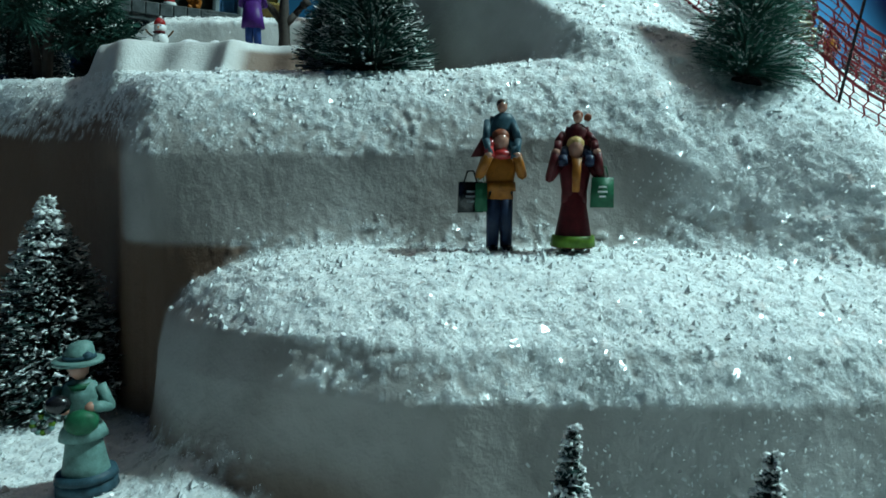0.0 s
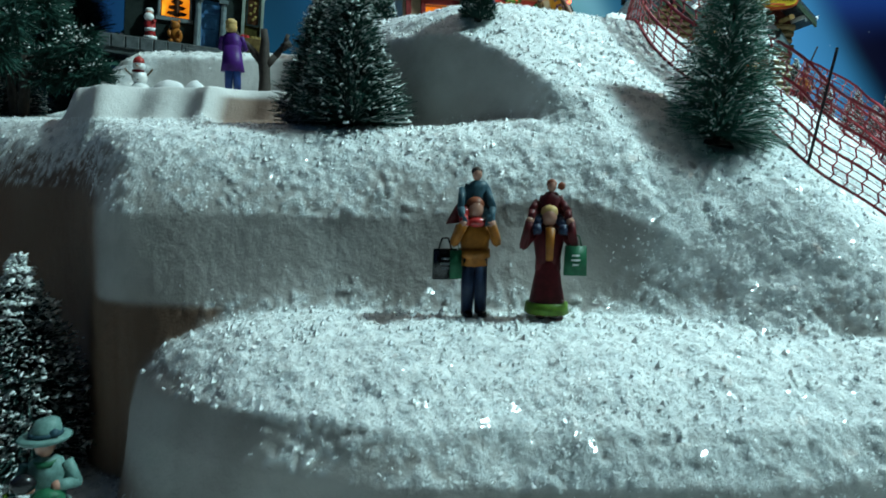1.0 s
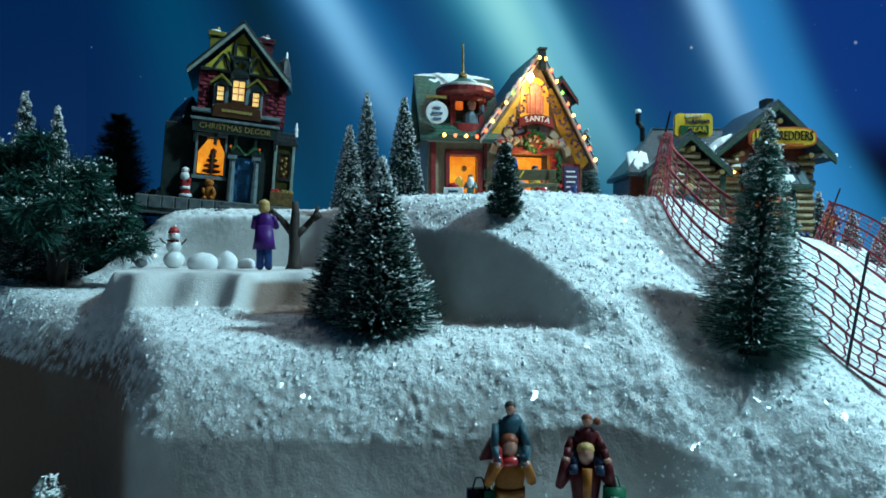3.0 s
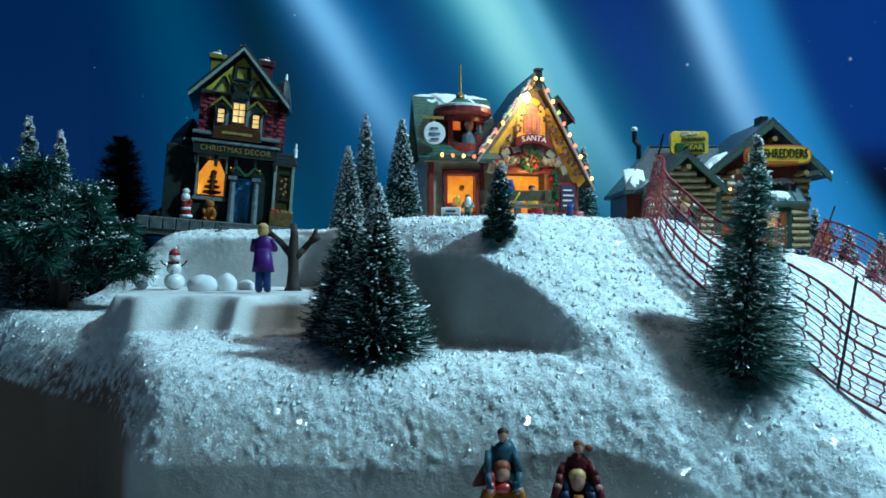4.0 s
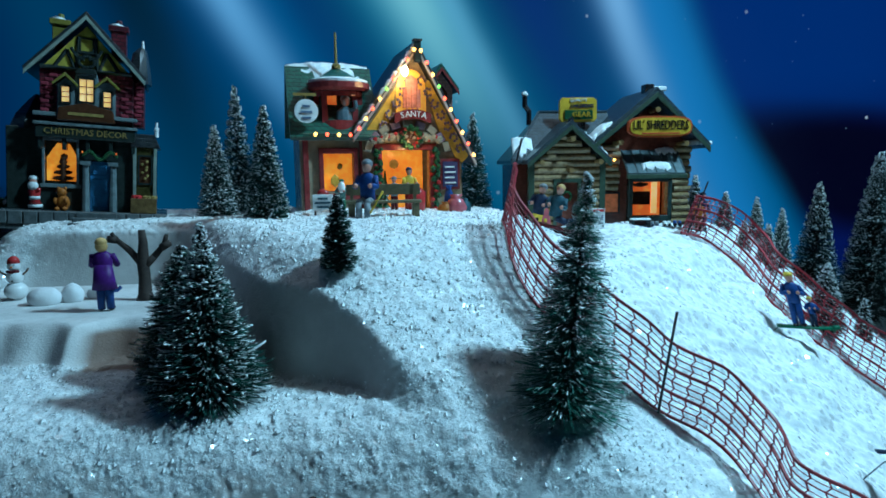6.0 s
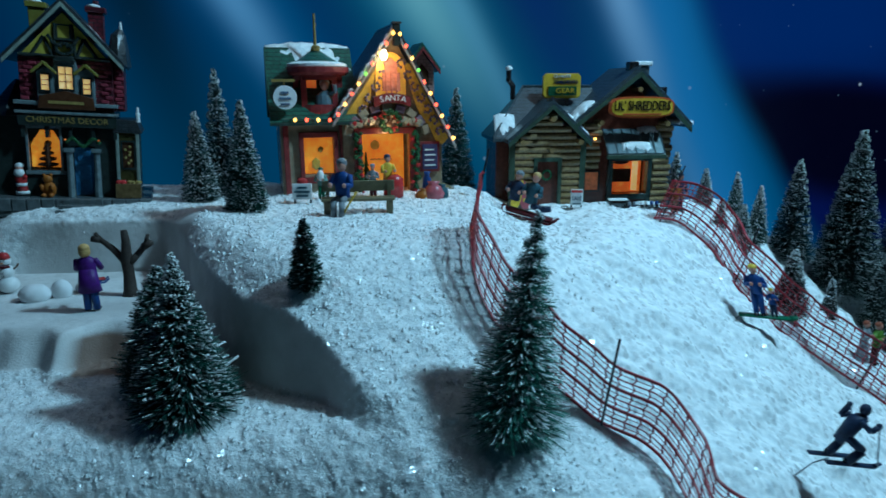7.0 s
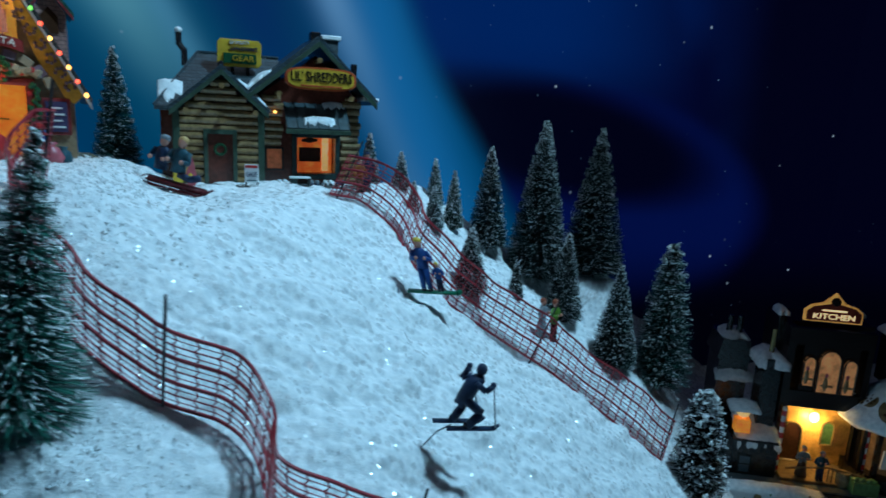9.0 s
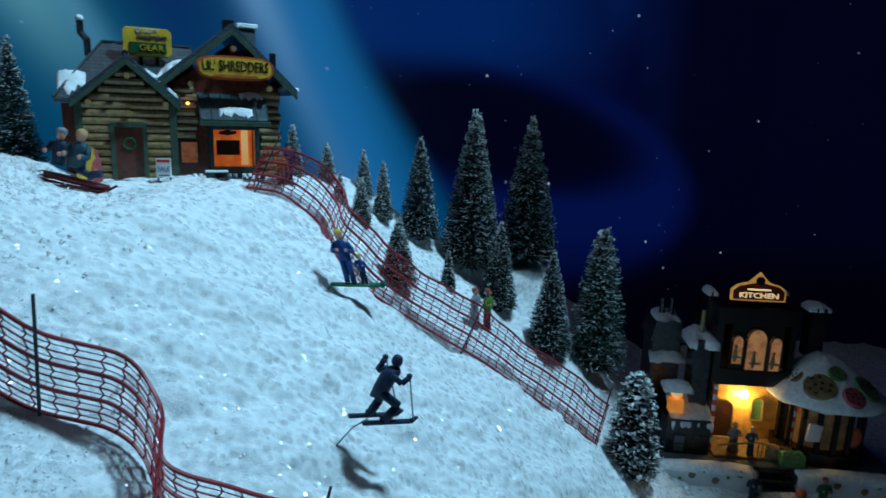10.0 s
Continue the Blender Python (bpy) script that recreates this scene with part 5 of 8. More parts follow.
    light_string(h, [(-0.080, -0.0185, 0.0905), (-0.030, -0.0185, 0.0895)], 0.0125)
    light_string(h, [(-0.032, -0.026, 0.0905), (0.039, -0.026, 0.1865)], 0.0135, 1)
    light_string(h, [(0.039, -0.026, 0.1865), (0.107, -0.026, 0.0610)], 0.0150, 2)
    bm = bmesh.new()
    ball(bm, (0.024, -0.0275, 0.158), (0.0040, 0.0018, 0.0056), sub=2)
    part("flood_bulb", bm, HOTBULB, h, "white-hot flood bulb near the gable top")
    flood = bpy.data.lights.new("gable_flood", "POINT")
    flood.energy, flood.color, flood.shadow_soft_size = 0.085, (1.0, 0.62, 0.22), 0.004
    new("gable_flood", flood).matrix_world = h.matrix_basis @ pose(0.024, -0.040, 0.150)
    # Added warm light before the glowing doorway, without a fixture of its own.
    doorfill = bpy.data.lights.new("doorway_fill", "POINT")
    doorfill.energy, doorfill.color, doorfill.shadow_soft_size = 0.050, (1.0, 0.55, 0.16), 0.004
    new("doorway_fill", doorfill).matrix_world = h.matrix_basis @ pose(0.028, -0.036, 0.074)
    for k, (u0, u1) in enumerate(((0.05, 0.30), (0.42, 0.66), (0.72, 0.98))):
        bm = bmesh.new()
        for i in range(9):
            u = u0 + (u1 - u0) * i / 8
            ball(bm, (-0.034 + 0.073 * u, -0.021, 0.0895 + 0.100 * u), (0.0050, 0.0028, 0.0022 + 0.0008 * (i % 3)), sub=1, turn=(0, -54, 0))
        part("edge_snow", bm, SNOW, h, "snow lying on the gable edge", smooth=True)
    # small rear dormer
    bm = bmesh.new()
    prism(bm, [(0.064, 0.100), (0.094, 0.100), (0.094, 0.146), (0.079, 0.166), (0.064, 0.146)], 0.020, 0.060)
    rd = part("rear_dormer", bm, PINKBRICK, h, "small stone dormer")
    bm = bmesh.new()
    prism(bm, [(0.071, 0.126), (0.087, 0.126), (0.087, 0.142), (0.079, 0.151), (0.071, 0.142)], 0.0185, 0.0198)
    part("opening", bm, WARMDARK, rd)
    bm = bmesh.new()
    for s_ in (-1, 1):
        prism(bm, [(0.079 + s_ * 0.021, 0.142), (0.079, 0.170), (0.079, 0.175), (0.079 + s_ * 0.022, 0.146)], 0.014, 0.062)
    part("dormer_roof", bm, GREENROOF, rd)
    bm = bmesh.new()
    for s_ in (-1, 1):
        prism(bm, [(0.079 + s_ * 0.021, 0.139), (0.079, 0.166), (0.079, 0.170), (0.079 + s_ * 0.021, 0.143)], 0.0115, 0.0138)
    part("bargeboard", bm, WINE, rd)
    # clock board on the corner
    bm = bmesh.new()
    rod(bm, (-0.083, -0.024, 0.114), (-0.083, -0.019, 0.114), 0.0125, 0.0125, 20)
    ck = part("hanging_sign", bm, WHITE, h, "round white hanging sign", bevel=0.0004)
    bm = bmesh.new()
    box(bm, -0.096, -0.072, -0.0225, -0.0205, 0.130, 0.133)
    rod(bm, (-0.083, -0.0215, 0.127), (-0.083, -0.0215, 0.133), 0.0008)
    rod(bm, (-0.083, -0.0215, 0.1315), (-0.083, 0.0, 0.1315), 0.001)
    part("bracket", bm, GOLD, ck)
    bm = bmesh.new()
    for i, wd in enumerate((0.008, 0.012, 0.009)):
        box(bm, -0.083 - wd / 2, -0.083 + wd / 2, -0.0252, -0.0238, 0.118 - i * 0.006, 0.1202 - i * 0.006)
    part("text_bar", bm, paint("slate_blue_bar", (0.10, 0.14, 0.22), 0.26, 0.2, 0.004, 0.0), ck)
    return h


house_gift_workshop()


# ---- the log ski shop ----
LOG = paint("pale_log", (0.235, 0.155, 0.065), 0.26, 0.35, 0.004, 0.4)
LOGDARK = paint("red_brown_wall", (0.11, 0.030, 0.018), 0.26, 0.35, 0.005, 0.3)
GREENTRIM = paint("grey_green_trim", (0.048, 0.075, 0.052), 0.26, 0.3, 0.006, 0.2)
SLATEBLUE = bricks("blue_grey_shingle", (0.055, 0.08, 0.095), (0.035, 0.052, 0.065), (0.014, 0.02, 0.023), 0.0065, 0.0042)
METALROOF = paint("dark_seam_metal", (0.07, 0.10, 0.11), 0.26, 0.3, 0.008, 0.1, metal=0.4)
SIGNYELLOW = paint("yellow_sign", (0.55, 0.36, 0.03), 0.26, 0.2, 0.008, 0.1)
SIGNRED = paint("orange_red_rim", (0.45, 0.09, 0.03), 0.26, 0.2, 0.006, 0.1)
LETTERBLUE = paint("navy_letters", (0.02, 0.03, 0.09), 0.26, 0.2, 0.004, 0.0)


def logs(parent, x0, x1, z0, z1, y, step=0.0086, skip=(), gable=None):
    """Round logs one on another; skip: openings (x0, x1, z0, z1); gable: (left, apex x, apex z, right, eave z) cuts the ends."""
    z, k = z0 + step / 2, 0
    while z < z1:
        spans = [(x0, x1)]
        if gable:
            gl, ga, gz, gr, ge = gable
            if z > ge:
                u = (z - ge) / (gz - ge)
                spans = [(gl + (ga - gl) * u, gr + (ga - gr) * u)]
        for a, b, c, d in skip:
            if c < z < d:
                spans = [q for s in spans for q in ((s[0], min(a, s[1])), (max(b, s[0]), s[1])) if q[1] - q[0] > 0.002]
        for a, b in spans:
            bm = bmesh.new()
            j = 0.0015 * ((k * 7) % 3 - 1)
            rod(bm, (a + j, y, z), (b + j, y, z), step * 0.52, step * 0.50, 8)
            part("log", bm, LOG, parent, smooth=False)
        z, k = z + step, k + 1


def house_ski_shop():
    h = thing("ski_shop_house", pose(0.330, 0.835, 0.4200, 0, 0, 2) @ Matrix.Diagonal((0.955, 1.0, 0.968, 1)), "log cabin ski shop with slate roof and yellow signs", "model house")
    bm = bmesh.new()
    box(bm, -0.118, 0.132, -0.050, 0.090, -0.014, 0.004)
    part("plinth", bm, STONE, h, bevel=0.001)
    # left wing
    bm = bmesh.new()
    box(bm, -0.112, 0.0, 0.002, 0.082, 0.0, 0.0865)
    prism_x(bm, [(0.004, 0.0875), (0.042, 0.136), (0.080, 0.0875)], -0.060, 0.0)
    box(bm, -0.094, -0.001, -0.020, 0.004, 0.0, 0.086)
    prism(bm, [(-0.094, 0.086), (-0.001, 0.086), (-0.045, 0.128)], -0.019, 0.03)
    part("wing_wall", bm, LOGDARK, h, "dark timber wing")
    door = (-0.064, -0.030, 0.0, 0.066)
    logs(h, -0.094, -0.001, 0.004, 0.126, -0.0205, skip=(door,), gable=(-0.094, -0.046, 0.130, -0.001, 0.086))
    for x in (-0.095, 0.0):
        bm = bmesh.new()
        box(bm, x - 0.004, x + 0.004, -0.025, -0.016, 0.0, 0.090)
        part("corner_post", bm, GREENTRIM, h, bevel=0.0006)
    bm = bmesh.new()
    box(bm, -0.062, -0.032, -0.0185, -0.0165, 0.004, 0.062)
    d = part("door", bm, paint("grey_brown_door", (0.12, 0.11, 0.09), 0.26, 0.3, 0.004, 0.3), h, "grey-brown plank door with a wreath", bevel=0.0004)
    bm = bmesh.new()
    for a in ((-0.066, -0.061, 0.0, 0.066), (-0.033, -0.028, 0.0, 0.066), (-0.066, -0.028, 0.062, 0.067)):
        box(bm, a[0], a[1], -0.0255, -0.0165, a[2], a[3])
    part("door_frame", bm, GREENTRIM, d, bevel=0.0005)
    bm = bmesh.new()
    for i in range(14):
        ball(bm, (-0.047 + 0.006 * math.cos(i * 0.45), -0.0205, 0.044 + 0.006 * math.sin(i * 0.45)), 0.0021, sub=1)
    part("wreath", bm, GREEN, d)
    # hipped main roof: eaves, ridge and a sloping end
    bm = bmesh.new()
    low = [bm.verts.new(c) for c in ((-0.118, -0.008, 0.087), (0.030, -0.008, 0.087), (0.030, 0.094, 0.087), (-0.118, 0.094, 0.087))]
    eave = [bm.verts.new(c) for c in ((-0.118, -0.009, 0.0915), (0.030, -0.009, 0.0915), (0.030, 0.095, 0.0915), (-0.118, 0.095, 0.0915))]
    r1, r2 = bm.verts.new((-0.068, 0.044, 0.157)), bm.verts.new((0.030, 0.044, 0.157))
    bm.faces.new(low[::-1])
    for k in range(4):
        bm.faces.new((low[k], low[(k + 1) % 4], eave[(k + 1) % 4], eave[k]))
    for f in ((eave[0], eave[1], r2, r1), (eave[1], eave[2], r2), (eave[2], eave[3], r1, r2), (eave[3], eave[0], r1)):
        bm.faces.new(f)
    part("wing_roof", bm, SLATEBLUE, h, "blue-grey slate hipped roof")
    for a_, b_ in (((-0.118, -0.009, 0.0925), (-0.068, 0.044, 0.158)), ((-0.068, 0.044, 0.158), (0.030, 0.044, 0.158))):
        bm = bmesh.new()
        rod(bm, a_, b_, 0.0016, n=6)
        part("ridge_cap", bm, SLATEBLUE, h)
    bm = bmesh.new()
    snow_slab(bm, -0.114, -0.086, -0.007, 0.014, 0.0935, 0.1200, 12, 0.004, 10, 8, 0.6)
    part("roof_snow", bm, SNOW, h, smooth=True)
    gable_roof("roof", h, -0.102, 0.086, -0.045, 0.134, 0.008, 0.086, -0.034, 0.030, 0.0055, SLATEBLUE, GREENTRIM, "blue-grey slate gable roof")
    bm = bmesh.new()
    snow_slab(bm, -0.026, 0.010, -0.035, -0.012, 0.126, 0.126, 14, 0.004, 12, 5, 0.5)
    for v in bm.verts:
        v.co.z -= (v.co.x + 0.026) * 0.93 - 0.0005
    part("roof_snow", bm, SNOW, h, smooth=True)
    for x, z in ((-0.045, 0.117), (-0.084, 0.088), (-0.008, 0.088), (-0.046, 0.078)):
        bm = bmesh.new()
        rod(bm, (x, -0.040, z), (x, -0.020, z), 0.0034, 0.0034, 8)
        part("log_end", bm, LOG, h)
    # right part
    bm = bmesh.new()
    for a in ((0.0, 0.043, 0.0, 0.110), (0.093, 0.122, 0.0, 0.110), (0.043, 0.093, 0.0, 0.016), (0.043, 0.093, 0.062, 0.110)):
        box(bm, a[0], a[1], -0.012, 0.0, a[2], a[3])
    box(bm, 0.0, 0.122, 0.012, 0.080, 0.0, 0.110)
    prism(bm, [(0.0, 0.110), (0.122, 0.110), (0.068, 0.160)], -0.012, 0.078)
    part("shop_wall", bm, LOGDARK, h, "red-brown timber wall")
    logs(h, 0.004, 0.026, 0.050, 0.108, -0.0125)
    logs(h, 0.100, 0.124, 0.004, 0.108, -0.0125)
    bm = bmesh.new()
    box(bm, 0.043, 0.093, 0.0060, 0.0085, 0.016, 0.062)
    w = part("shop_window", bm, LIT_RED, h, "orange lit shop window")
    bm = bmesh.new()
    box(bm, 0.080, 0.088, 0.0040, 0.0058, 0.018, 0.061)
    part("bright_strip", bm, LIT_PALE, w)
    bm = bmesh.new()
    box(bm, 0.050, 0.078, 0.0035, 0.0055, 0.030, 0.048)
    ball(bm, (0.064, 0.0045, 0.057), (0.013, 0.001, 0.0035), sub=1)
    part("display", bm, WARMDARK, w)
    bm = bmesh.new()
    for a in ((0.038, 0.044, 0.0, 0.066), (0.092, 0.098, 0.0, 0.066), (0.038, 0.098, 0.061, 0.068), (0.038, 0.098, 0.010, 0.017)):
        box(bm, a[0], a[1], -0.020, -0.010, a[2], a[3])
    part("window_frame", bm, paint("dark_green_frame", (0.03, 0.05, 0.045), 0.26, 0.3, 0.006, 0.2), w, bevel=0.0006)
    pane_window(h, 0.008, 0.026, 0.022, 0.046, -0.0125, paint("dim_lit_pane", (0.55, 0.16, 0.06), 0.26, 0.4, 0.006, 0.0, glow=0.25), DARKTRIM, 1, 1, 0.002, label="dimly lit small window")
    bm = bmesh.new()
    ball(bm, (0.017, -0.020, 0.0905), 0.0019, sub=1)
    part("porch_bulb", bm, BULBS[1], h, "small amber porch light")
    # ribbed awning with snow
    bm = bmesh.new()
    prism_x(bm, [(-0.038, 0.070), (-0.012, 0.099), (-0.012, 0.103), (-0.040, 0.073)], 0.028, 0.106)
    a_ = part("awning", bm, METALROOF, h, "dark seam-metal awning", bevel=0.0004)
    for i in range(7):
        bm = bmesh.new()
        x = 0.029 + i * 0.0127
        rod(bm, (x, -0.0395, 0.0735), (x, -0.0125, 0.1030), 0.0011, n=6)
        part("seam", bm, METALROOF, a_)
    bm = bmesh.new()
    box(bm, 0.027, 0.107, -0.042, -0.036, 0.066, 0.0715)
    part("gutter", bm, GREENTRIM, a_, bevel=0.0005)
    for x0, x1, y0, y1, sd in ((0.050, 0.088, -0.038, -0.029, 21), (0.076, 0.104, -0.019, -0.012, 22)):
        bm = bmesh.new()
        zz = lambda y: 0.0735 + (y + 0.040) * 1.08
        snow_slab(bm, x0, x1, y0, y1, zz(y0), zz(y1), sd, 0.0034, 12, 5, 0.6)
        part("awning_snow", bm, SNOW, a_, smooth=True)
    gable_roof("roof", h, -0.016, 0.108, 0.068, 0.174, 0.142, 0.104, -0.032, 0.084, 0.0060, SLATEBLUE, GREENTRIM, "blue-grey slate gable roof")
    bm = bmesh.new()
    snow_slab(bm, -0.016, 0.012, -0.033, 0.000, 0.117, 0.117, 31, 0.005, 10, 6, 0.4)
    for v in bm.verts:
        v.co.z += (v.co.x + 0.016) * 0.79
    part("roof_snow", bm, SNOW, h, smooth=True)
    bm = bmesh.new()
    snow_slab(bm, 0.126, 0.144, -0.034, 0.02, 0.113, 0.113, 32, 0.005, 6, 8, 0.3)
    part("roof_snow", bm, SNOW, h, smooth=True)
    for x, z in ((0.068, 0.153), (0.108, 0.110), (0.020, 0.112)):
        bm = bmesh.new()
        rod(bm, (x, -0.036, z), (x, -0.010, z), 0.0034, 0.0034, 8)
        part("log_end", bm, LOG, h)
    bm = bmesh.new()
    box(bm, 0.086, 0.106, 0.030, 0.050, 0.140, 0.184)
    c = part("chimney", bm, STONE, h, bevel=0.001)
    bm = bmesh.new()
    box(bm, 0.083, 0.109, 0.027, 0.053, 0.184, 0.190)
    part("chimney_snow", bm, SNOW, c, bevel=0.0012)
    bm = bmesh.new()
    box(bm, 0.062, 0.074, -0.010, 0.006, 0.176, 0.188)
    part("ridge_cap", bm, BLACK, h, bevel=0.001)
    bm = bmesh.new()
    box(bm, 0.122, 0.129, 0.020, 0.028, 0.110, 0.156)
    part("stovepipe", bm, BLACK, h, bevel=0.0008)
    bm = bmesh.new()
    rod(bm, (-0.083, 0.040, 0.140), (-0.083, 0.040, 0.160), 0.0036)
    rod(bm, (-0.083, 0.040, 0.158), (-0.089, 0.040, 0.166), 0.0036)
    rod(bm, (-0.089, 0.040, 0.164), (-0.089, 0.040, 0.180), 0.0036)
    ball(bm, (-0.089, 0.040, 0.181), (0.0046, 0.0046, 0.004), mi=1)
    part("bent_pipe", bm, [BLACK, SNOW], h, "bent black stovepipe with snow on top")
    bm = bmesh.new()
    rod(bm, (-0.045, -0.030, 0.138), (-0.045, -0.010, 0.138), 0.0035, 0.003)
    ball(bm, (-0.045, -0.030, 0.141), 0.004, sub=1)
    part("ridge_finial", bm, BLACK, h)
    # the board on the wing roof
    bm = bmesh.new()
    prism(bm, [(-0.046, 0.146), (-0.042, 0.142), (0.002, 0.142), (0.006, 0.146), (0.006, 0.170), (0.002, 0.174), (-0.042, 0.174), (-0.046, 0.170)], 0.018, 0.024)
    s1 = part("roof_sign", bm, SIGNYELLOW, h, "yellow roof sign with children's gear lettering", bevel=0.0006)
    bm = bmesh.new()
    box(bm, -0.039, 0.000, 0.0165, 0.0185, 0.1455, 0.1575)
    part("lower_panel", bm, paint("dark_green_panel", (0.02, 0.07, 0.03), 0.26, 0.2, 0.004, 0.0), s1)
    lettering("letters", "QUALITY", 0.0058, WHITE, s1, pose(-0.020, 0.0172, 0.1705), wide=0.024)
    lettering("letters", "CHILDREN'S", 0.0066, LETTERBLUE, s1, pose(-0.015, 0.0172, 0.1630), wide=0.032)
    lettering("letters", "GEAR", 0.0098, SIGNYELLOW, s1, pose(-0.016, 0.0158, 0.1515), wide=0.026)
    bm = bmesh.new()
    box(bm, -0.030, -0.026, 0.024, 0.038, 0.125, 0.160)
    box(bm, -0.012, -0.008, 0.024, 0.038, 0.125, 0.160)
    part("sign_strut", bm, BLACK, s1)
    # the oval shop sign
    bm = bmesh.new()
    oval = [(0.069 + 0.043 * math.copysign(abs(math.cos(a)) ** 0.6, math.cos(a)), 0.1310 + 0.0135 * math.copysign(abs(math.sin(a)) ** 0.6, math.sin(a))) for a in np.linspace(0, 6.2832, 33)[:-1]]
    prism(bm, oval, -0.041, -0.036)
    s2 = part("shop_sign", bm, SIGNRED, h, "yellow oval shop sign with an orange rim", bevel=0.0006)
    bm = bmesh.new()
    prism(bm, [(0.069 + (x - 0.069) * 0.93, 0.131 + (z - 0.131) * 0.82) for x, z in oval], -0.0425, -0.0405)
    part("sign_face", bm, SIGNYELLOW, s2)
    lettering("letters", "LIL' SHREDDERS", 0.0165, BLACK, s2, pose(0.069, -0.0430, 0.1325), wide=0.073)
    bm = bmesh.new()
    box(bm, 0.044, 0.094, -0.0436, -0.0424, 0.1215, 0.1235)
    part("text_bar", bm, SIGNRED, s2)
    return h


house_ski_shop()


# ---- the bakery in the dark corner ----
# The darkness of the unlit corner is put into this near-black wall colour.
CHOC = paint("shaded_gingerbread", (0.009, 0.007, 0.006), 0.26, 0.35, 0.006, 0.3)
# The porch bulb's warm light is put into this orange wall colour.
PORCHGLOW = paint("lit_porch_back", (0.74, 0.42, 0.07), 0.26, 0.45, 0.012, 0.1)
COOKIE = paint("cookie_brown", (0.22, 0.16, 0.07), 0.26, 0.4, 0.006, 0.3)
CANDYGREEN = paint("candy_green", (0.10, 0.22, 0.07), 0.26, 0.3, 0.005, 0.2)
CANDYPINK = paint("candy_pink", (0.40, 0.10, 0.12), 0.26, 0.3, 0.005, 0.2)
# Also darkened to near black in place of the corner's shade.
TEALDARK = paint("shaded_teal_wall", (0.010, 0.015, 0.017), 0.26, 0.3, 0.006, 0.2)


def arch_pane(parent, x0, x1, z0, z1, y, mat_pane, mat_frame, label=""):
    cx, r = (x0 + x1) / 2, (x1 - x0) / 2
    shape = [(x0, z0), (x1, z0)] + [(cx + r * math.cos(a), z1 - r + r * math.sin(a)) for a in np.linspace(0, math.pi, 11)]
    bm = bmesh.new()
    prism(bm, shape, y, y + 0.002)
    w = part("arched_window", bm, mat_pane, parent, label)
    bm = bmesh.new()
    pts = [(x, y - 0.001, z) for x, z in shape] + [(x0, y - 0.001, z0)]
    tube(bm, pts, 0.0014, 6)
    part("window_frame", bm, mat_frame, w)
    return w


def house_bakery():
    h = thing("bakery_house", pose(1.060, 0.640, 0.050, 0, 0, -30), "gingerbread bakery house, shade-darkened, with lit porch and snowy round roof", "model house")
    bm = bmesh.new()
    box(bm, -0.110, 0.215, -0.052, 0.110, -0.050, -0.016)
    part("base", bm, STONE, h, bevel=0.002)
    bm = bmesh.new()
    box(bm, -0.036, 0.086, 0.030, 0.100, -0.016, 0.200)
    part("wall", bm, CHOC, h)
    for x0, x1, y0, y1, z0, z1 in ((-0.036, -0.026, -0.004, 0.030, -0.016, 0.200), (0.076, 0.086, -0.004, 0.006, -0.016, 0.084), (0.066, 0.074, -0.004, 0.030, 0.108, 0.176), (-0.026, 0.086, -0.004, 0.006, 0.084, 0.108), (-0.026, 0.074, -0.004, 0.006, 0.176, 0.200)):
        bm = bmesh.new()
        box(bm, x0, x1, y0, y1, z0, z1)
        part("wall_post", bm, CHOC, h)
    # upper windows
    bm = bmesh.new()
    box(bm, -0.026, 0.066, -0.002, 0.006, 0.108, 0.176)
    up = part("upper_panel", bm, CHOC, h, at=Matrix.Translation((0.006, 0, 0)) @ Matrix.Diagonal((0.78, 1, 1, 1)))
    dim = paint("dim_lit_room", (0.62, 0.26, 0.08), 0.26, 0.5, 0.012, 0.0, glow=0.62)
    for k, (x0, x1, z0, z1) in enumerate(((-0.024, -0.004, 0.116, 0.160), (0.001, 0.037, 0.108, 0.171), (0.043, 0.064, 0.108, 0.160))):
        w = arch_pane(up, x0, x1, z0, z1, -0.0045, dim, CHOC, "dimly lit arched upper window")
        cx = (x0 + x1) / 2
        bm = bmesh.new()
        ball(bm, (cx - 0.003, -0.0052, z0 + 0.014), (0.004, 0.0012, 0.011), mi=0)
        ball(bm, (cx - 0.003, -0.0056, z0 + 0.027), (0.0030, 0.0012, 0.0034), mi=1)
        box(bm, cx - 0.010, cx + 0.010, -0.0062, -0.0046, z0 + 0.010, z0 + 0.0125)
        part("window_display", bm, [COOKIE, CANDYPINK], w)
    # the sign board
    bm = bmesh.new()
    prism(bm, [(-0.030, 0.210), (0.055, 0.210), (0.055, 0.228), (0.046, 0.236), (0.028, 0.240), (0.013, 0.258), (-0.003, 0.240), (-0.021, 0.236), (-0.030, 0.228)], -0.008, -0.002)
    s = part("sign_board", bm, paint("lit_gold_rim", (0.80, 0.36, 0.06), 0.26, 0.35, 0.005, 0.3, glow=0.8), h, "lit scrolled sign board with pale letters", bevel=0.0008, at=pose(0.0125, -0.004, 0.228) @ Matrix.Scale(0.87, 4) @ pose(-0.0125, 0.004, -0.228))
    bm = bmesh.new()
    prism(bm, [(-0.027, 0.2125), (0.052, 0.2125), (0.052, 0.227), (0.043, 0.2345), (0.026, 0.2385), (0.013, 0.2420), (-0.001, 0.2385), (-0.018, 0.2345), (-0.027, 0.227)], -0.0095, -0.0075)
    part("sign_face", bm, paint("dark_red_sign_face", (0.10, 0.018, 0.010), 0.26, 0.3, 0.008, 0.1, glow=0.12), s)
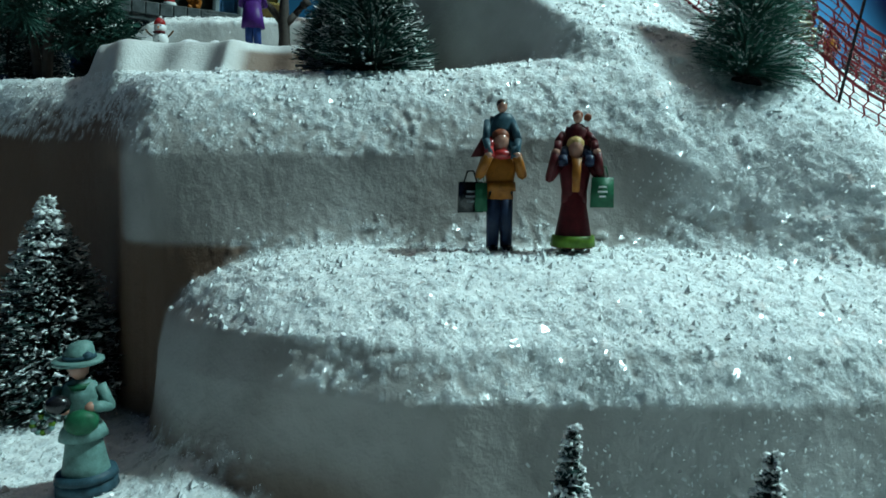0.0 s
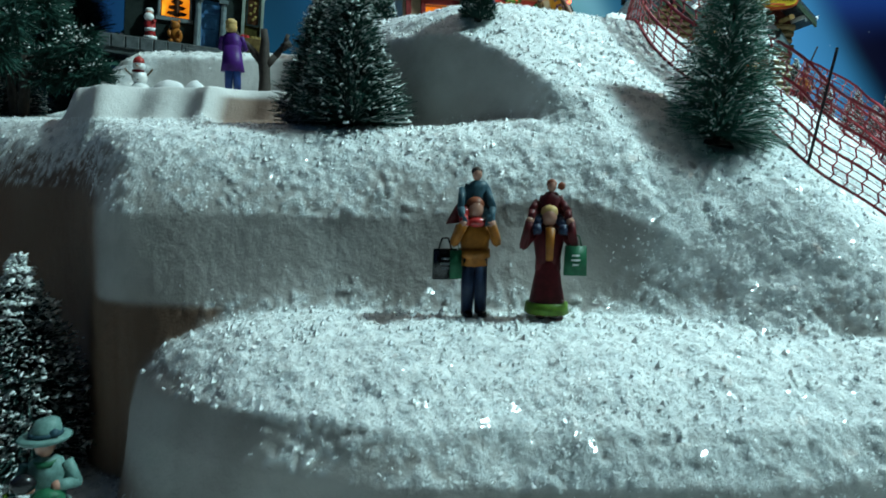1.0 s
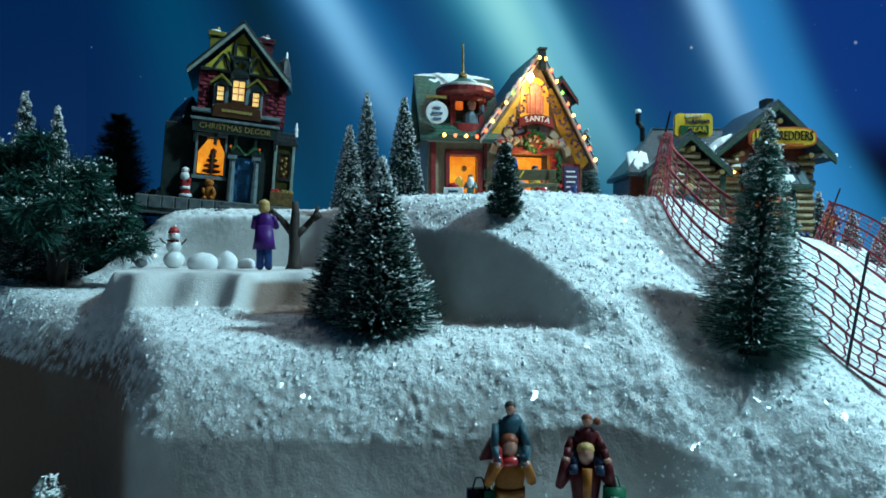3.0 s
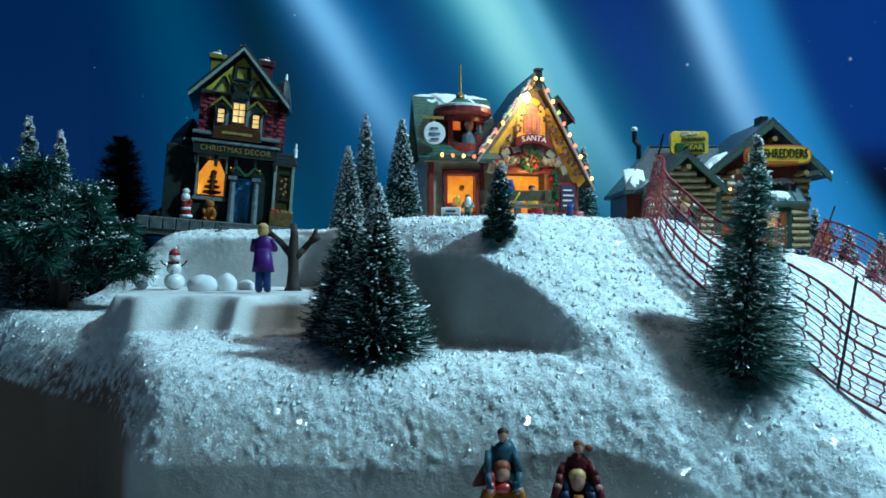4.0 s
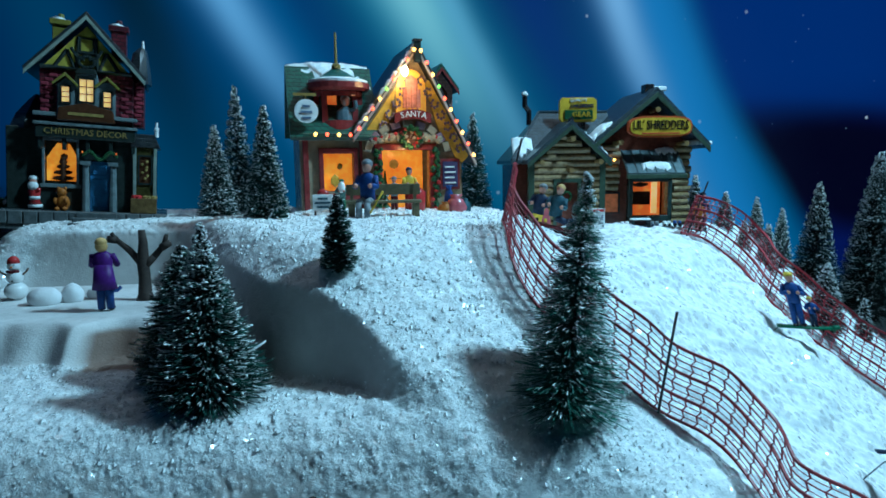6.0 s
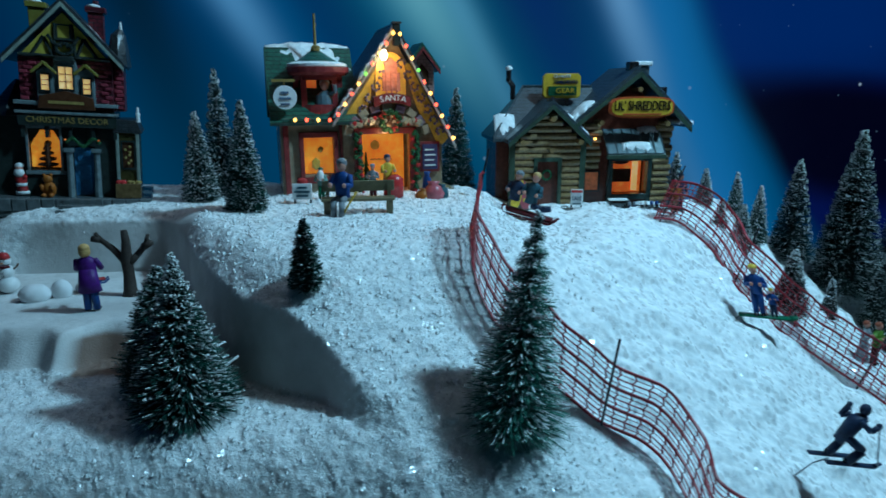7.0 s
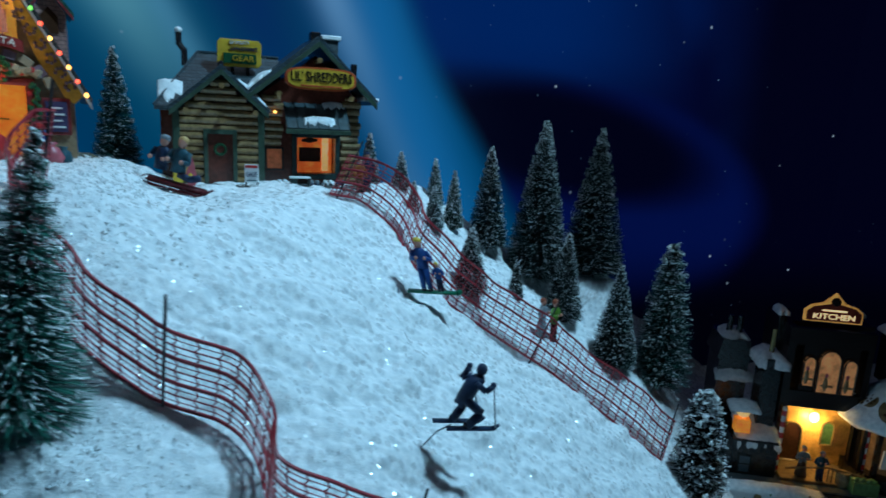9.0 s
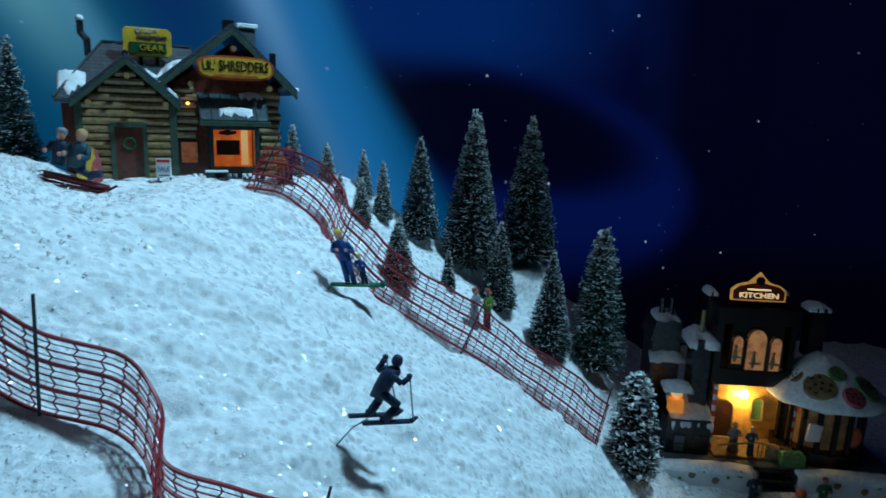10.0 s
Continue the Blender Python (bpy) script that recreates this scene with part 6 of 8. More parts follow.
    cream = paint("lit_cream_letters", (1.0, 0.66, 0.26), 0.26, 0.1, 0.006, 0.0, glow=2.2)
    lettering("letters", "KITCHEN", 0.0125, cream, s, pose(0.0125, -0.0102, 0.2195), wide=0.060)
    bm = bmesh.new()
    box(bm, -0.006, 0.030, -0.0108, -0.0092, 0.2285, 0.2308)
    part("text_bar", bm, cream, s)
    bm = bmesh.new()
    rod(bm, (0.0125, -0.0105, 0.244), (0.0125, -0.0075, 0.244), 0.007, 0.007, 16)
    part("medallion", bm, CHOC, s)
    for x, z, w_ in ((-0.036, 0.212, 0.010), (0.060, 0.218, 0.014), (0.118, 0.196, 0.022)):
        bm = bmesh.new()
        box(bm, x - w_ * 0.5, x + w_ * 0.5, 0.030, 0.055, 0.120, z)
        c = part("chimney", bm, CHOC, h, bevel=0.001)
        bm = bmesh.new()
        snow_slab(bm, x - w_ * 0.72, x + w_ * 0.72, 0.026, 0.058, z, z, int(x * 1000) + 90, 0.006, 8, 6, 0.2)
        part("chimney_snow", bm, SNOW, c, smooth=True)
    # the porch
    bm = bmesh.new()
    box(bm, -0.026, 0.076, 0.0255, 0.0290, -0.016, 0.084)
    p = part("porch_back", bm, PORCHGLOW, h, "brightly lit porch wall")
    arch_pane(p, -0.018, 0.010, -0.010, 0.050, 0.020, WARMDARK, GOLD, "dark arched door")
    arch_pane(p, 0.036, 0.052, 0.020, 0.055, 0.020, CANDYGREEN, GOLD, "green arched window")
    bm = bmesh.new()
    box(bm, -0.030, 0.090, -0.034, 0.026, -0.020, -0.012)
    part("porch_floor", bm, COOKIE, h, bevel=0.001)
    for x in (-0.030, 0.081):
        bm = bmesh.new()
        rod(bm, (x, -0.012, -0.016), (x, -0.012, 0.0848), 0.0031)
        cp = part("candy_pole", bm, WHITE, h, "red and white striped pole")
        for i in range(6):
            bm = bmesh.new()
            rod(bm, (x, -0.012, -0.012 + i * 0.0168), (x, -0.012, -0.004 + i * 0.0168), 0.0034)
            part("stripe", bm, RED, cp)
    bm = bmesh.new()
    ball(bm, (0.020, 0.012, 0.064), (0.0062, 0.005, 0.0075))
    part("porch_bulb", bm, paint("bare_bulb", (1.0, 0.66, 0.22), 0.3, 0.02, 0.004, 0.0, glow=16.0), h, "bright bare bulb under the porch roof")
    glow = bpy.data.lights.new("porch_lamp", "POINT")
    glow.energy, glow.color, glow.shadow_soft_size = 0.27, (1.0, 0.58, 0.13), 0.004
    new("porch_lamp", glow).matrix_world = h.matrix_basis @ pose(0.020, 0.009, 0.052)
    bm = bmesh.new()
    tube(bm, [(-0.024, -0.030, 0.002), (0.030, -0.030, 0.010), (0.078, -0.030, 0.002)], 0.0018)
    for i in range(9):
        rod(bm, (0.032 + i * 0.0055, -0.030, -0.014), (0.032 + i * 0.0055, -0.030, 0.007), 0.0010)
    part("porch_rail", bm, COOKIE, h)
    # round pavilion with its snowy roof and biscuits
    bm = bmesh.new()
    loft(bm, [(-0.050, 0.062, 0.056, 0.128, 0.010), (0.004, 0.062, 0.056, 0.128, 0.010), (0.0045, 0.040, 0.036, 0.128, 0.010)], n=28)
    rt = part("pavilion", bm, CHOC, h, "round dark pavilion")
    bm = bmesh.new()
    loft(bm, [(0.004, 0.044, 0.038, 0.128, 0.010), (0.074, 0.044, 0.038, 0.128, 0.010)], n=28)
    part("pavilion_room", bm, paint("dim_pavilion_room", (0.26, 0.15, 0.06), 0.26, 0.5, 0.014, 0.0, glow=0.10), rt)
    for i in range(9):
        a = math.radians(185 + i * 21)
        bm = bmesh.new()
        box(bm, 0.128 + 0.056 * math.cos(a) - 0.003, 0.128 + 0.056 * math.cos(a) + 0.003, 0.010 + 0.050 * math.sin(a) - 0.003, 0.010 + 0.050 * math.sin(a) + 0.003, -0.016, 0.074)
        part("pavilion_post", bm, CHOC, rt)
    bm = bmesh.new()
    prism(bm, [(0.090, 0.022), (0.108, 0.022), (0.110, 0.046), (0.092, 0.048)], -0.040, -0.036, 0)
    part("notice", bm, WHITE, rt, "white notice behind the glass")
    bm = bmesh.new()
    ball(bm, (0.156, -0.036, 0.030), (0.009, 0.004, 0.016))
    part("jar", bm, SIGNRED, rt, "orange jar behind the glass")
    bm = bmesh.new()
    loft(bm, [(0.074, 0.078, 0.068, 0.126, 0.004), (0.081, 0.080, 0.070, 0.126, 0.004), (0.096, 0.062, 0.056, 0.124, 0.006), (0.114, 0.044, 0.038, 0.122, 0.008), (0.127, 0.025, 0.021, 0.120, 0.010), (0.135, 0.010, 0.010, 0.120, 0.010)], n=36)
    rng = random.Random(2)
    for v in bm.verts:
        v.co += Vector((rng.uniform(-0.002, 0.002), rng.uniform(-0.002, 0.002), rng.uniform(-0.002, 0.002)))
    rf = part("pavilion_roof", bm, SNOW, rt, "snowy round roof with large biscuits", smooth=True)
    for a, q, rr, m_ in ((240, 0.66, 0.021, COOKIE), (272, 0.40, 0.012, CANDYGREEN), (284, 0.78, 0.016, CANDYPINK), (318, 0.70, 0.021, CANDYGREEN), (195, 0.62, 0.013, COOKIE)):
        ca, sa = math.cos(math.radians(a)), math.sin(math.radians(a))
        c = Vector((0.124 + 0.077 * q * ca, 0.004 + 0.069 * q * sa, 0.138 - 0.058 * q ** 1.15))
        nrm = Vector((ca * 0.62, sa * 0.62, 0.78)).normalized()
        bm = bmesh.new()
        rod(bm, c - nrm * 0.001, c + nrm * 0.0035, rr, rr * 0.94, 18)
        b = part("biscuit", bm, m_, rf, bevel=0.0006)
        bm = bmesh.new()
        u = nrm.cross(Vector((0, 0, 1))).normalized()
        w = nrm.cross(u)
        for i in range(9):
            q_ = 0.66 if i % 3 else 0.25
            ball(bm, c + nrm * 0.004 + u * rr * q_ * math.cos(i * 0.7) + w * rr * q_ * math.sin(i * 0.7), rr * 0.13, sub=1)
        part("chip", bm, WARMDARK, b)
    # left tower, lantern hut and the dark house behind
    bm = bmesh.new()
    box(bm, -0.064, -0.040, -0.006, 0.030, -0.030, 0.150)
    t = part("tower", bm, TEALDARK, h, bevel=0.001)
    bm = bmesh.new()
    snow_slab(bm, -0.072, -0.032, -0.014, 0.038, 0.148, 0.150, 71, 0.012, 10, 8, 0.2)
    part("tower_snow", bm, SNOW, t, smooth=True)
    bm = bmesh.new()
    rod(bm, (-0.052, 0.010, 0.150), (-0.052, 0.010, 0.190), 0.004, 0.0025)
    part("finial", bm, GOLD, t)
    bm = bmesh.new()
    box(bm, -0.098, -0.036, -0.030, 0.010, -0.034, 0.036)
    hu = part("hut", bm, TEALDARK, h, bevel=0.001)
    pane_window(hu, -0.086, -0.072, -0.012, 0.012, -0.0304, paint("blue_grey_pane", (0.10, 0.15, 0.19), 0.2, 0.2, 0.006, 0.0), DARKTRIM, 1, 2, 0.002, label="blue-grey window")
    bm = bmesh.new()
    snow_slab(bm, -0.092, -0.034, -0.038, 0.012, 0.028, 0.058, 72, 0.006, 12, 8, 0.25)
    part("hut_snow", bm, SNOW, hu, smooth=True)
    bm = bmesh.new()
    box(bm, -0.096, -0.076, -0.026, -0.010, 0.044, 0.064)
    lt = part("lantern", bm, LIT, h, "lit amber lantern with a snow cap", bevel=0.001)
    bm = bmesh.new()
    ball(bm, (-0.086, -0.018, 0.073), (0.009, 0.008, 0.0085))
    part("lantern_glow", bm, LIT_PALE, lt)
    bm = bmesh.new()
    snow_slab(bm, -0.106, -0.066, -0.030, -0.004, 0.080, 0.084, 73, 0.005, 8, 6, 0.2)
    part("lantern_snow", bm, SNOW, lt, smooth=True)
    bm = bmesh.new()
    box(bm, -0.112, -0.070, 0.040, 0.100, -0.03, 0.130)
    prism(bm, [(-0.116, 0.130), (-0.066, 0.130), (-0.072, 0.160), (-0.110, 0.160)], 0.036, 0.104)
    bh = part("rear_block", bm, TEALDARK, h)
    for x in (-0.098, -0.084):
        bm = bmesh.new()
        rod(bm, (x, 0.060, 0.155), (x, 0.060, 0.192), 0.005, 0.004)
        part("chimney_pot", bm, TEALDARK, bh)
    bm = bmesh.new()
    snow_slab(bm, -0.110, -0.072, 0.036, 0.080, 0.160, 0.166, 74, 0.007, 8, 6, 0.3)
    part("rear_snow", bm, SNOW, bh, smooth=True)
    bm = bmesh.new()
    snow_slab(bm, -0.116, -0.064, 0.028, 0.044, 0.102, 0.112, 75, 0.006, 8, 5, 0.3)
    part("ledge_snow", bm, SNOW, bh, smooth=True)
    return h


house_bakery()


def bakery_yard():
    at = pose(1.060, 0.640, 0.050, 0, 0, -30)
    for x0, x1, label in ((-0.112, 0.012, "snow-covered low garden wall"), (0.074, 0.215, "snow-covered low garden wall with biscuits")):
        w = thing("garden_wall", at, label, "garden wall", "garden walls")
        bm = bmesh.new()
        box(bm, x0, x1, -0.076, -0.062, -0.056, -0.012)
        part("wall_body", bm, COTTON, w, bevel=0.003)
        bm = bmesh.new()
        snow_slab(bm, x0 - 0.002, x1 + 0.002, -0.079, -0.058, -0.013, -0.012, int(x0 * 1000) + 300, 0.005, 16, 5, 0.1)
        part("wall_snow", bm, SNOW, w, smooth=True)
        for i in range(6):
            bm = bmesh.new()
            x = x0 + (x1 - x0) * (0.2 + 0.13 * i)
            ball(bm, (x, -0.0765, -0.028 + 0.006 * (i % 3)), (0.0026 + 0.003 * (i % 2), 0.0016, 0.0026 + 0.003 * (i % 2)), sub=1)
            part("sweet", bm, COOKIE if i % 2 else CANDYGREEN, w)
    for x, z, mt, label in ((0.014, -0.030, CANDYGREEN, "green sugar ball beside the steps"), (0.016, -0.046, CANDYPINK, "pink sugar ball beside the steps"), (0.072, -0.034, SIGNRED, "orange sugar ball beside the steps"), (0.078, -0.048, CANDYGREEN, "green sugar ball at the foot of the steps")):
        bm = bmesh.new()
        ball(bm, (0, 0, 0), 0.0072, sub=2)
        for v in bm.verts:
            v.co *= 1 + 0.08 * noise.noise(v.co * 300)
        ob = part("sugar_ball", bm, mt, smooth=True)
        ob.matrix_basis = at @ pose(x, -0.0835, z)
        tagged(ob, label, "ornament", "sugar balls")
    st = thing("stone_steps", at, "dark steps leading to the bakery porch", "steps")
    for i in range(4):
        bm = bmesh.new()
        box(bm, 0.016, 0.072, -0.084 + i * 0.010, -0.050, -0.056, -0.046 + i * 0.0095)
        part("step", bm, TEALDARK, st, bevel=0.0008)


bakery_yard()


# ---- red safety nets ----
NETRED = paint("red_plastic_net", (0.27, 0.012, 0.022), 0.45, 0.25, 0.01, 0.0)
POST = paint("black_post", (0.010, 0.011, 0.014), 0.4, 0.3, 0.01, 0.0)


def part_of_tubes(name, runs, material, parent, label, sides=4):
    """Many thin round strands, each a list of points and a radius, as one mesh."""
    vs, fs = [], []
    for pts, r in runs:
        p = np.array([tuple(q) for q in pts])
        d = np.gradient(p, axis=0)
        d /= np.linalg.norm(d, axis=1, keepdims=True) + 1e-12
        u = np.cross(d, (0.31, 0.52, 0.79))
        u /= np.linalg.norm(u, axis=1, keepdims=True) + 1e-12
        w = np.cross(d, u)
        k0 = len(vs)
        for i in range(len(p)):
            for j in range(sides):
                a = 6.2832 * j / sides
                vs.append(tuple(p[i] + r * (math.cos(a) * u[i] + math.sin(a) * w[i])))
        for i in range(len(p) - 1):
            for j in range(sides):
                fs.append((k0 + i * sides + j, k0 + i * sides + (j + 1) % sides, k0 + (i + 1) * sides + (j + 1) % sides, k0 + (i + 1) * sides + j))
    me = bpy.data.meshes.new(name)
    me.from_pydata(vs, [], fs)
    me.materials.append(material)
    ob = new(name, me)
    ob.parent = parent
    return tagged(ob, label)


def safety_net(plan, tall, posts, lean, label, seed, heft):
    """A net that follows the plan points over the snow; lean: its top's shift in x and y; posts: places along it, 0 to 1; heft: how stout its strands are."""
    pts = [Vector((x, y, 0)) for x, y in plan]
    dist = [0.0]
    for a, b in zip(pts, pts[1:]):
        dist.append(dist[-1] + (b - a).length)
    total = dist[-1]

    def along(s):
        s = max(0.0, min(total, s))
        # rounded corners: average over a short stretch
        acc = Vector((0, 0, 0))
        for o in (-0.012, -0.006, 0, 0.006, 0.012):
            q = max(0.0, min(total, s + o))
            k = max(i for i in range(len(dist)) if dist[i] <= q + 1e-9)
            k = min(k, len(pts) - 2)
            acc += pts[k].lerp(pts[k + 1], (q - dist[k]) / (dist[k + 1] - dist[k]))
        return acc / 5

    def place(s, v):
        p = along(s)
        sway = 0.003 * math.sin(s * 55 + seed) + 0.0015 * math.sin(s * 140 + seed)
        g = ground_at(p.x, p.y) + 0.003
        return Vector((p.x + lean[0] * v + sway * v, p.y + lean[1] * v, g + tall * v * (1 + 0.04 * math.sin(s * 38 + seed))))

    net = thing("safety_net", Matrix.Identity(4), label, "safety net", "safety nets")
    n = int(total / 0.0042)
    for k in range(4):
        part_of_tubes("band", [([place(total * i / n, k / 3) for i in range(n + 1)], 0.00105 * heft)], NETRED, net, "thick red band of the net")
    runs = [([place(total * i / n, (k + f_) / 3) for i in range(n + 1)], heft * (0.00046 if f_ == 0.5 else 0.00028)) for k in range(3) for f_ in (0.25, 0.5, 0.75)]
    cells = int(total / 0.0098)
    for c in range(cells + 1):
        s = total * c / cells
        runs.append(([place(s + 0.0022 * (k % 2) - 0.0030 * (k / 12), k / 12) for k in range(13)], 0.00050 * heft))
    part_of_tubes("mesh", runs, NETRED, net, "thin red strands of the net")
    for s in posts:
        bm = bmesh.new()
        a, b = place(total * s, 0.0), place(total * s, 1.0)
        d = (b - a)
        rod(bm, a - d * 0.08 - Vector((0, 0, 0.004)), b + d * 0.42, 0.0010, 0.0009, 6)
        part("post", bm, POST, net)
    return net


safety_net([(0.165, 0.560), (0.162, 0.520), (0.160, 0.477), (0.171, 0.450), (0.207, 0.418), (0.227, 0.409), (0.248, 0.411), (0.267, 0.416), (0.284, 0.414), (0.295, 0.400), (0.298, 0.372), (0.302, 0.356), (0.330, 0.353), (0.364, 0.353), (0.430, 0.345)], 0.046, (0.03, 0.462, 0.86), (0.006, -0.009), "red plastic safety net on black posts winding down the slope", 1, 1.12)
safety_net([(0.392, 0.722), (0.437, 0.752), (0.476, 0.738), (0.478, 0.690), (0.511, 0.656), (0.575, 0.650), (0.643, 0.649), (0.718, 0.630), (0.791, 0.607)], 0.043, (0.03, 0.30, 0.62, 0.99), (0.026, 0.012), "red plastic safety net bordering the far side of the slope", 4, 1.5)


# ---- figurines: plain painted shapes, one mesh each ----
def tone(name, c, rough=0.45):
    return paint(name, c, rough, 0.35, 0.004, 0.3, gloss=0.22)


HAIR_RED, HAIR_FAIR, HAIR_DARK = tone("auburn_hair", (0.22, 0.06, 0.03)), tone("fair_hair", (0.50, 0.32, 0.12)), tone("dark_hair", (0.04, 0.025, 0.02))
NAVY, ORANGE, MAROON = tone("navy_cloth", (0.018, 0.030, 0.065)), tone("orange_cloth", (0.30, 0.10, 0.015)), tone("maroon_cloth", (0.085, 0.010, 0.013))
TEAL, LIME, BAG = tone("teal_cloth", (0.03, 0.075, 0.10)), tone("leaf_green_cloth", (0.09, 0.18, 0.02)), tone("green_bag", (0.015, 0.11, 0.055))
PURPLE, BLUE, SEA = tone("purple_coat", (0.06, 0.012, 0.14)), tone("blue_cloth", (0.02, 0.055, 0.20)), tone("sea_green_dress", (0.13, 0.25, 0.23))
BROWN, GREY, YELLOWCLOTH = tone("brown_cloth", (0.12, 0.07, 0.04)), tone("grey_cloth", (0.20, 0.22, 0.24)), tone("yellow_cloth", (0.55, 0.38, 0.04))
KIT = [SKIN, HAIR_RED, HAIR_FAIR, HAIR_DARK, NAVY, ORANGE, MAROON, TEAL, LIME, BAG, PURPLE, BLUE, SEA, BROWN, GREY, YELLOWCLOTH, RED, WHITE, BLACK]
SK, HR, HF, HD, NV, OR, MA, TE, LI, BG, PU, BL, SE, BR, GR, YE, RE, WH, BK = range(19)


def body(bm, o, h, top, low, hair, arms="down", skirt=False, hat=None, face=-1, sit=False, boots=BK):
    """A standing shape of height h with its feet at o; face -1: towards -y."""
    ox, oy, oz = o
    u = h / 8.0
    V = lambda x, y, z: (ox + x * u, oy + y * u * (-face), oz + z * u)
    if skirt:
        loft(bm, [(oz + 0.35 * u, 1.45 * u, 1.2 * u, ox, oy), (oz + 1.6 * u, 1.2 * u, 1.0 * u, ox, oy), (oz + 3.8 * u, 0.82 * u, 0.68 * u, ox, oy), (oz + 4.4 * u, 0.74 * u, 0.6 * u, ox, oy)], low)
        for s in (-1, 1):
            ball(bm, V(0.45 * s, -0.4, 0.25), (0.42 * u, 0.6 * u, 0.3 * u), boots, 1)
    elif not sit:
        for s in (-1, 1):
            rod(bm, V(0.48 * s, 0, 0.2), V(0.36 * s, 0, 4.1), 0.40 * u, 0.54 * u, 9, low)
            ball(bm, V(0.50 * s, -0.28, 0.22), (0.42 * u, 0.66 * u, 0.30 * u), boots, 1)
    loft(bm, [(oz + 3.5 * u, 0.92 * u, 0.66 * u, ox, oy), (oz + 4.3 * u, 0.88 * u, 0.62 * u, ox, oy), (oz + 5.6 * u, 1.08 * u, 0.68 * u, ox, oy), (oz + 6.3 * u, 0.85 * u, 0.55 * u, ox, oy), (oz + 6.6 * u, 0.35 * u, 0.32 * u, ox, oy)], top)
    rod(bm, V(0, 0, 6.4), V(0, 0, 6.8), 0.30 * u, 0.28 * u, 8, SK)
    ball(bm, V(0, -0.05, 7.25), (0.56 * u, 0.60 * u, 0.70 * u), SK)
    ball(bm, V(0, 0.10, 7.56), (0.64 * u, 0.62 * u, 0.58 * u), hair)
    if hat is not None:
        ball(bm, V(0, 0.05, 7.72), (0.66 * u, 0.66 * u, 0.46 * u), hat)
    poses_ = {"down": ((1.35, -0.1, 4.9), (1.45, -0.5, 3.7)), "up": ((1.42, -0.3, 5.1), (0.92, -0.8, 6.35)), "wide": ((1.75, -0.2, 5.2), (1.38, -0.5, 7.0)), "fwd": ((1.3, -0.6, 5.0), (0.9, -1.5, 5.1)), "hold": ((1.45, -0.2, 4.9), (0.65, -1.0, 5.2))}
    e, w = poses_[arms]
    for s in (-1, 1):
        tube(bm, [V(0.98 * s, 0, 6.15), V(e[0] * s, e[1], e[2]), V(w[0] * s, w[1], w[2])], 0.33 * u, 8, top)
        ball(bm, V(e[0] * s, e[1], e[2]), 0.34 * u, top, 1)
        ball(bm, V(w[0] * s, w[1], w[2]), 0.34 * u, SK, 1)
    return bm


def figurine(name, bm, x, y, label, turn=0.0, z=None, group="", tilt=(0, 0), size=1.0):
    ob = part(name, bm, KIT, smooth=True)
    ob.matrix_basis = pose(x, y, (ground_at(x, y) + 0.0008) if z is None else z, tilt[0], tilt[1], turn) @ Matrix.Scale(size, 4)
    return tagged(ob, label, "figurine", group)


def carry_bag(bm, x, y, z, w, h, mi, mark):
    """A shopping bag with handles and a pale mark of plain bars."""
    prism(bm, [(x - w / 2, z), (x + w / 2, z), (x + w * 0.46, z + h), (x - w * 0.46, z + h)], y - w * 0.16, y + w * 0.16, mi)
    tube(bm, [(x - w * 0.25, y, z + h), (x - w * 0.12, y, z + h * 1.35), (x + w * 0.12, y, z + h * 1.35), (x + w * 0.25, y, z + h)], w * 0.035, 5, mi)
    if mark:
        for i, q in enumerate((0.34, 0.42, 0.28)):
            box(bm, x - w * q / 2, x + w * q / 2, y - w * 0.175, y - w * 0.155, z + h * (0.66 - 0.16 * i), z + h * (0.72 - 0.16 * i), mark)


bm = bmesh.new()
body(bm, (0, 0, 0), 0.0595, OR, NV, HR, "up")
loft(bm, [(0.0300, 0.0080, 0.0060, 0, 0), (0.0345, 0.0078, 0.0058, 0, 0)], OR)
ball(bm, (0, -0.002, 0.0478), (0.0055, 0.0045, 0.003), RE)
body(bm, (0.0012, 0.0035, 0.0385), 0.0360, TE, RE, HD, "down", sit=True)
for s in (-1, 1):
    tube(bm, [(0.004 * s, 0.002, 0.055), (0.0068 * s, -0.004, 0.051), (0.0062 * s, -0.0058, 0.046)], 0.0024, 8, RE if s < 0 else TE)
loft(bm, [(0.0490, 0.0070, 0.0046, -0.001, 0.005), (0.0580, 0.0078, 0.0050, 0, 0.005), (0.0650, 0.0058, 0.0040, 0.002, 0.004), (0.0680, 0.0028, 0.0028, 0.003, 0.004)], TE)
prism(bm, [(-0.0138, 0.0465), (-0.0070, 0.0470), (-0.0050, 0.0590), (-0.0085, 0.0560)], 0.0030, 0.0075, MA)
for s in (-1, 1):
    tube(bm, [(0.0062 * s, 0.003, 0.064), (0.0080 * s, -0.003, 0.055), (0.0062 * s, -0.0060, 0.0475)], 0.0019, 7, TE)
carry_bag(bm, -0.0150, -0.001, 0.0195, 0.0125, 0.0150, BK, GR)
carry_bag(bm, -0.0100, -0.003, 0.0200, 0.0060, 0.0140, BG, 0)
figurine("figurine_with_child", bm, 0.0335, 0.326, "painted figurine in orange jumper with a child on its shoulders", 8, group="family figurines")
bm = bmesh.new()
body(bm, (0, 0, 0), 0.0560, MA, MA, HF, "wide", skirt=True)
loft(bm, [(0.0030, 0.0112, 0.0092, 0, 0), (0.0085, 0.0104, 0.0086, 0, 0)], LI)
prism(bm, [(-0.0016, 0.030), (0.0016, 0.030), (0.0022, 0.046), (-0.0022, 0.046)], -0.0078, -0.0052, OR)
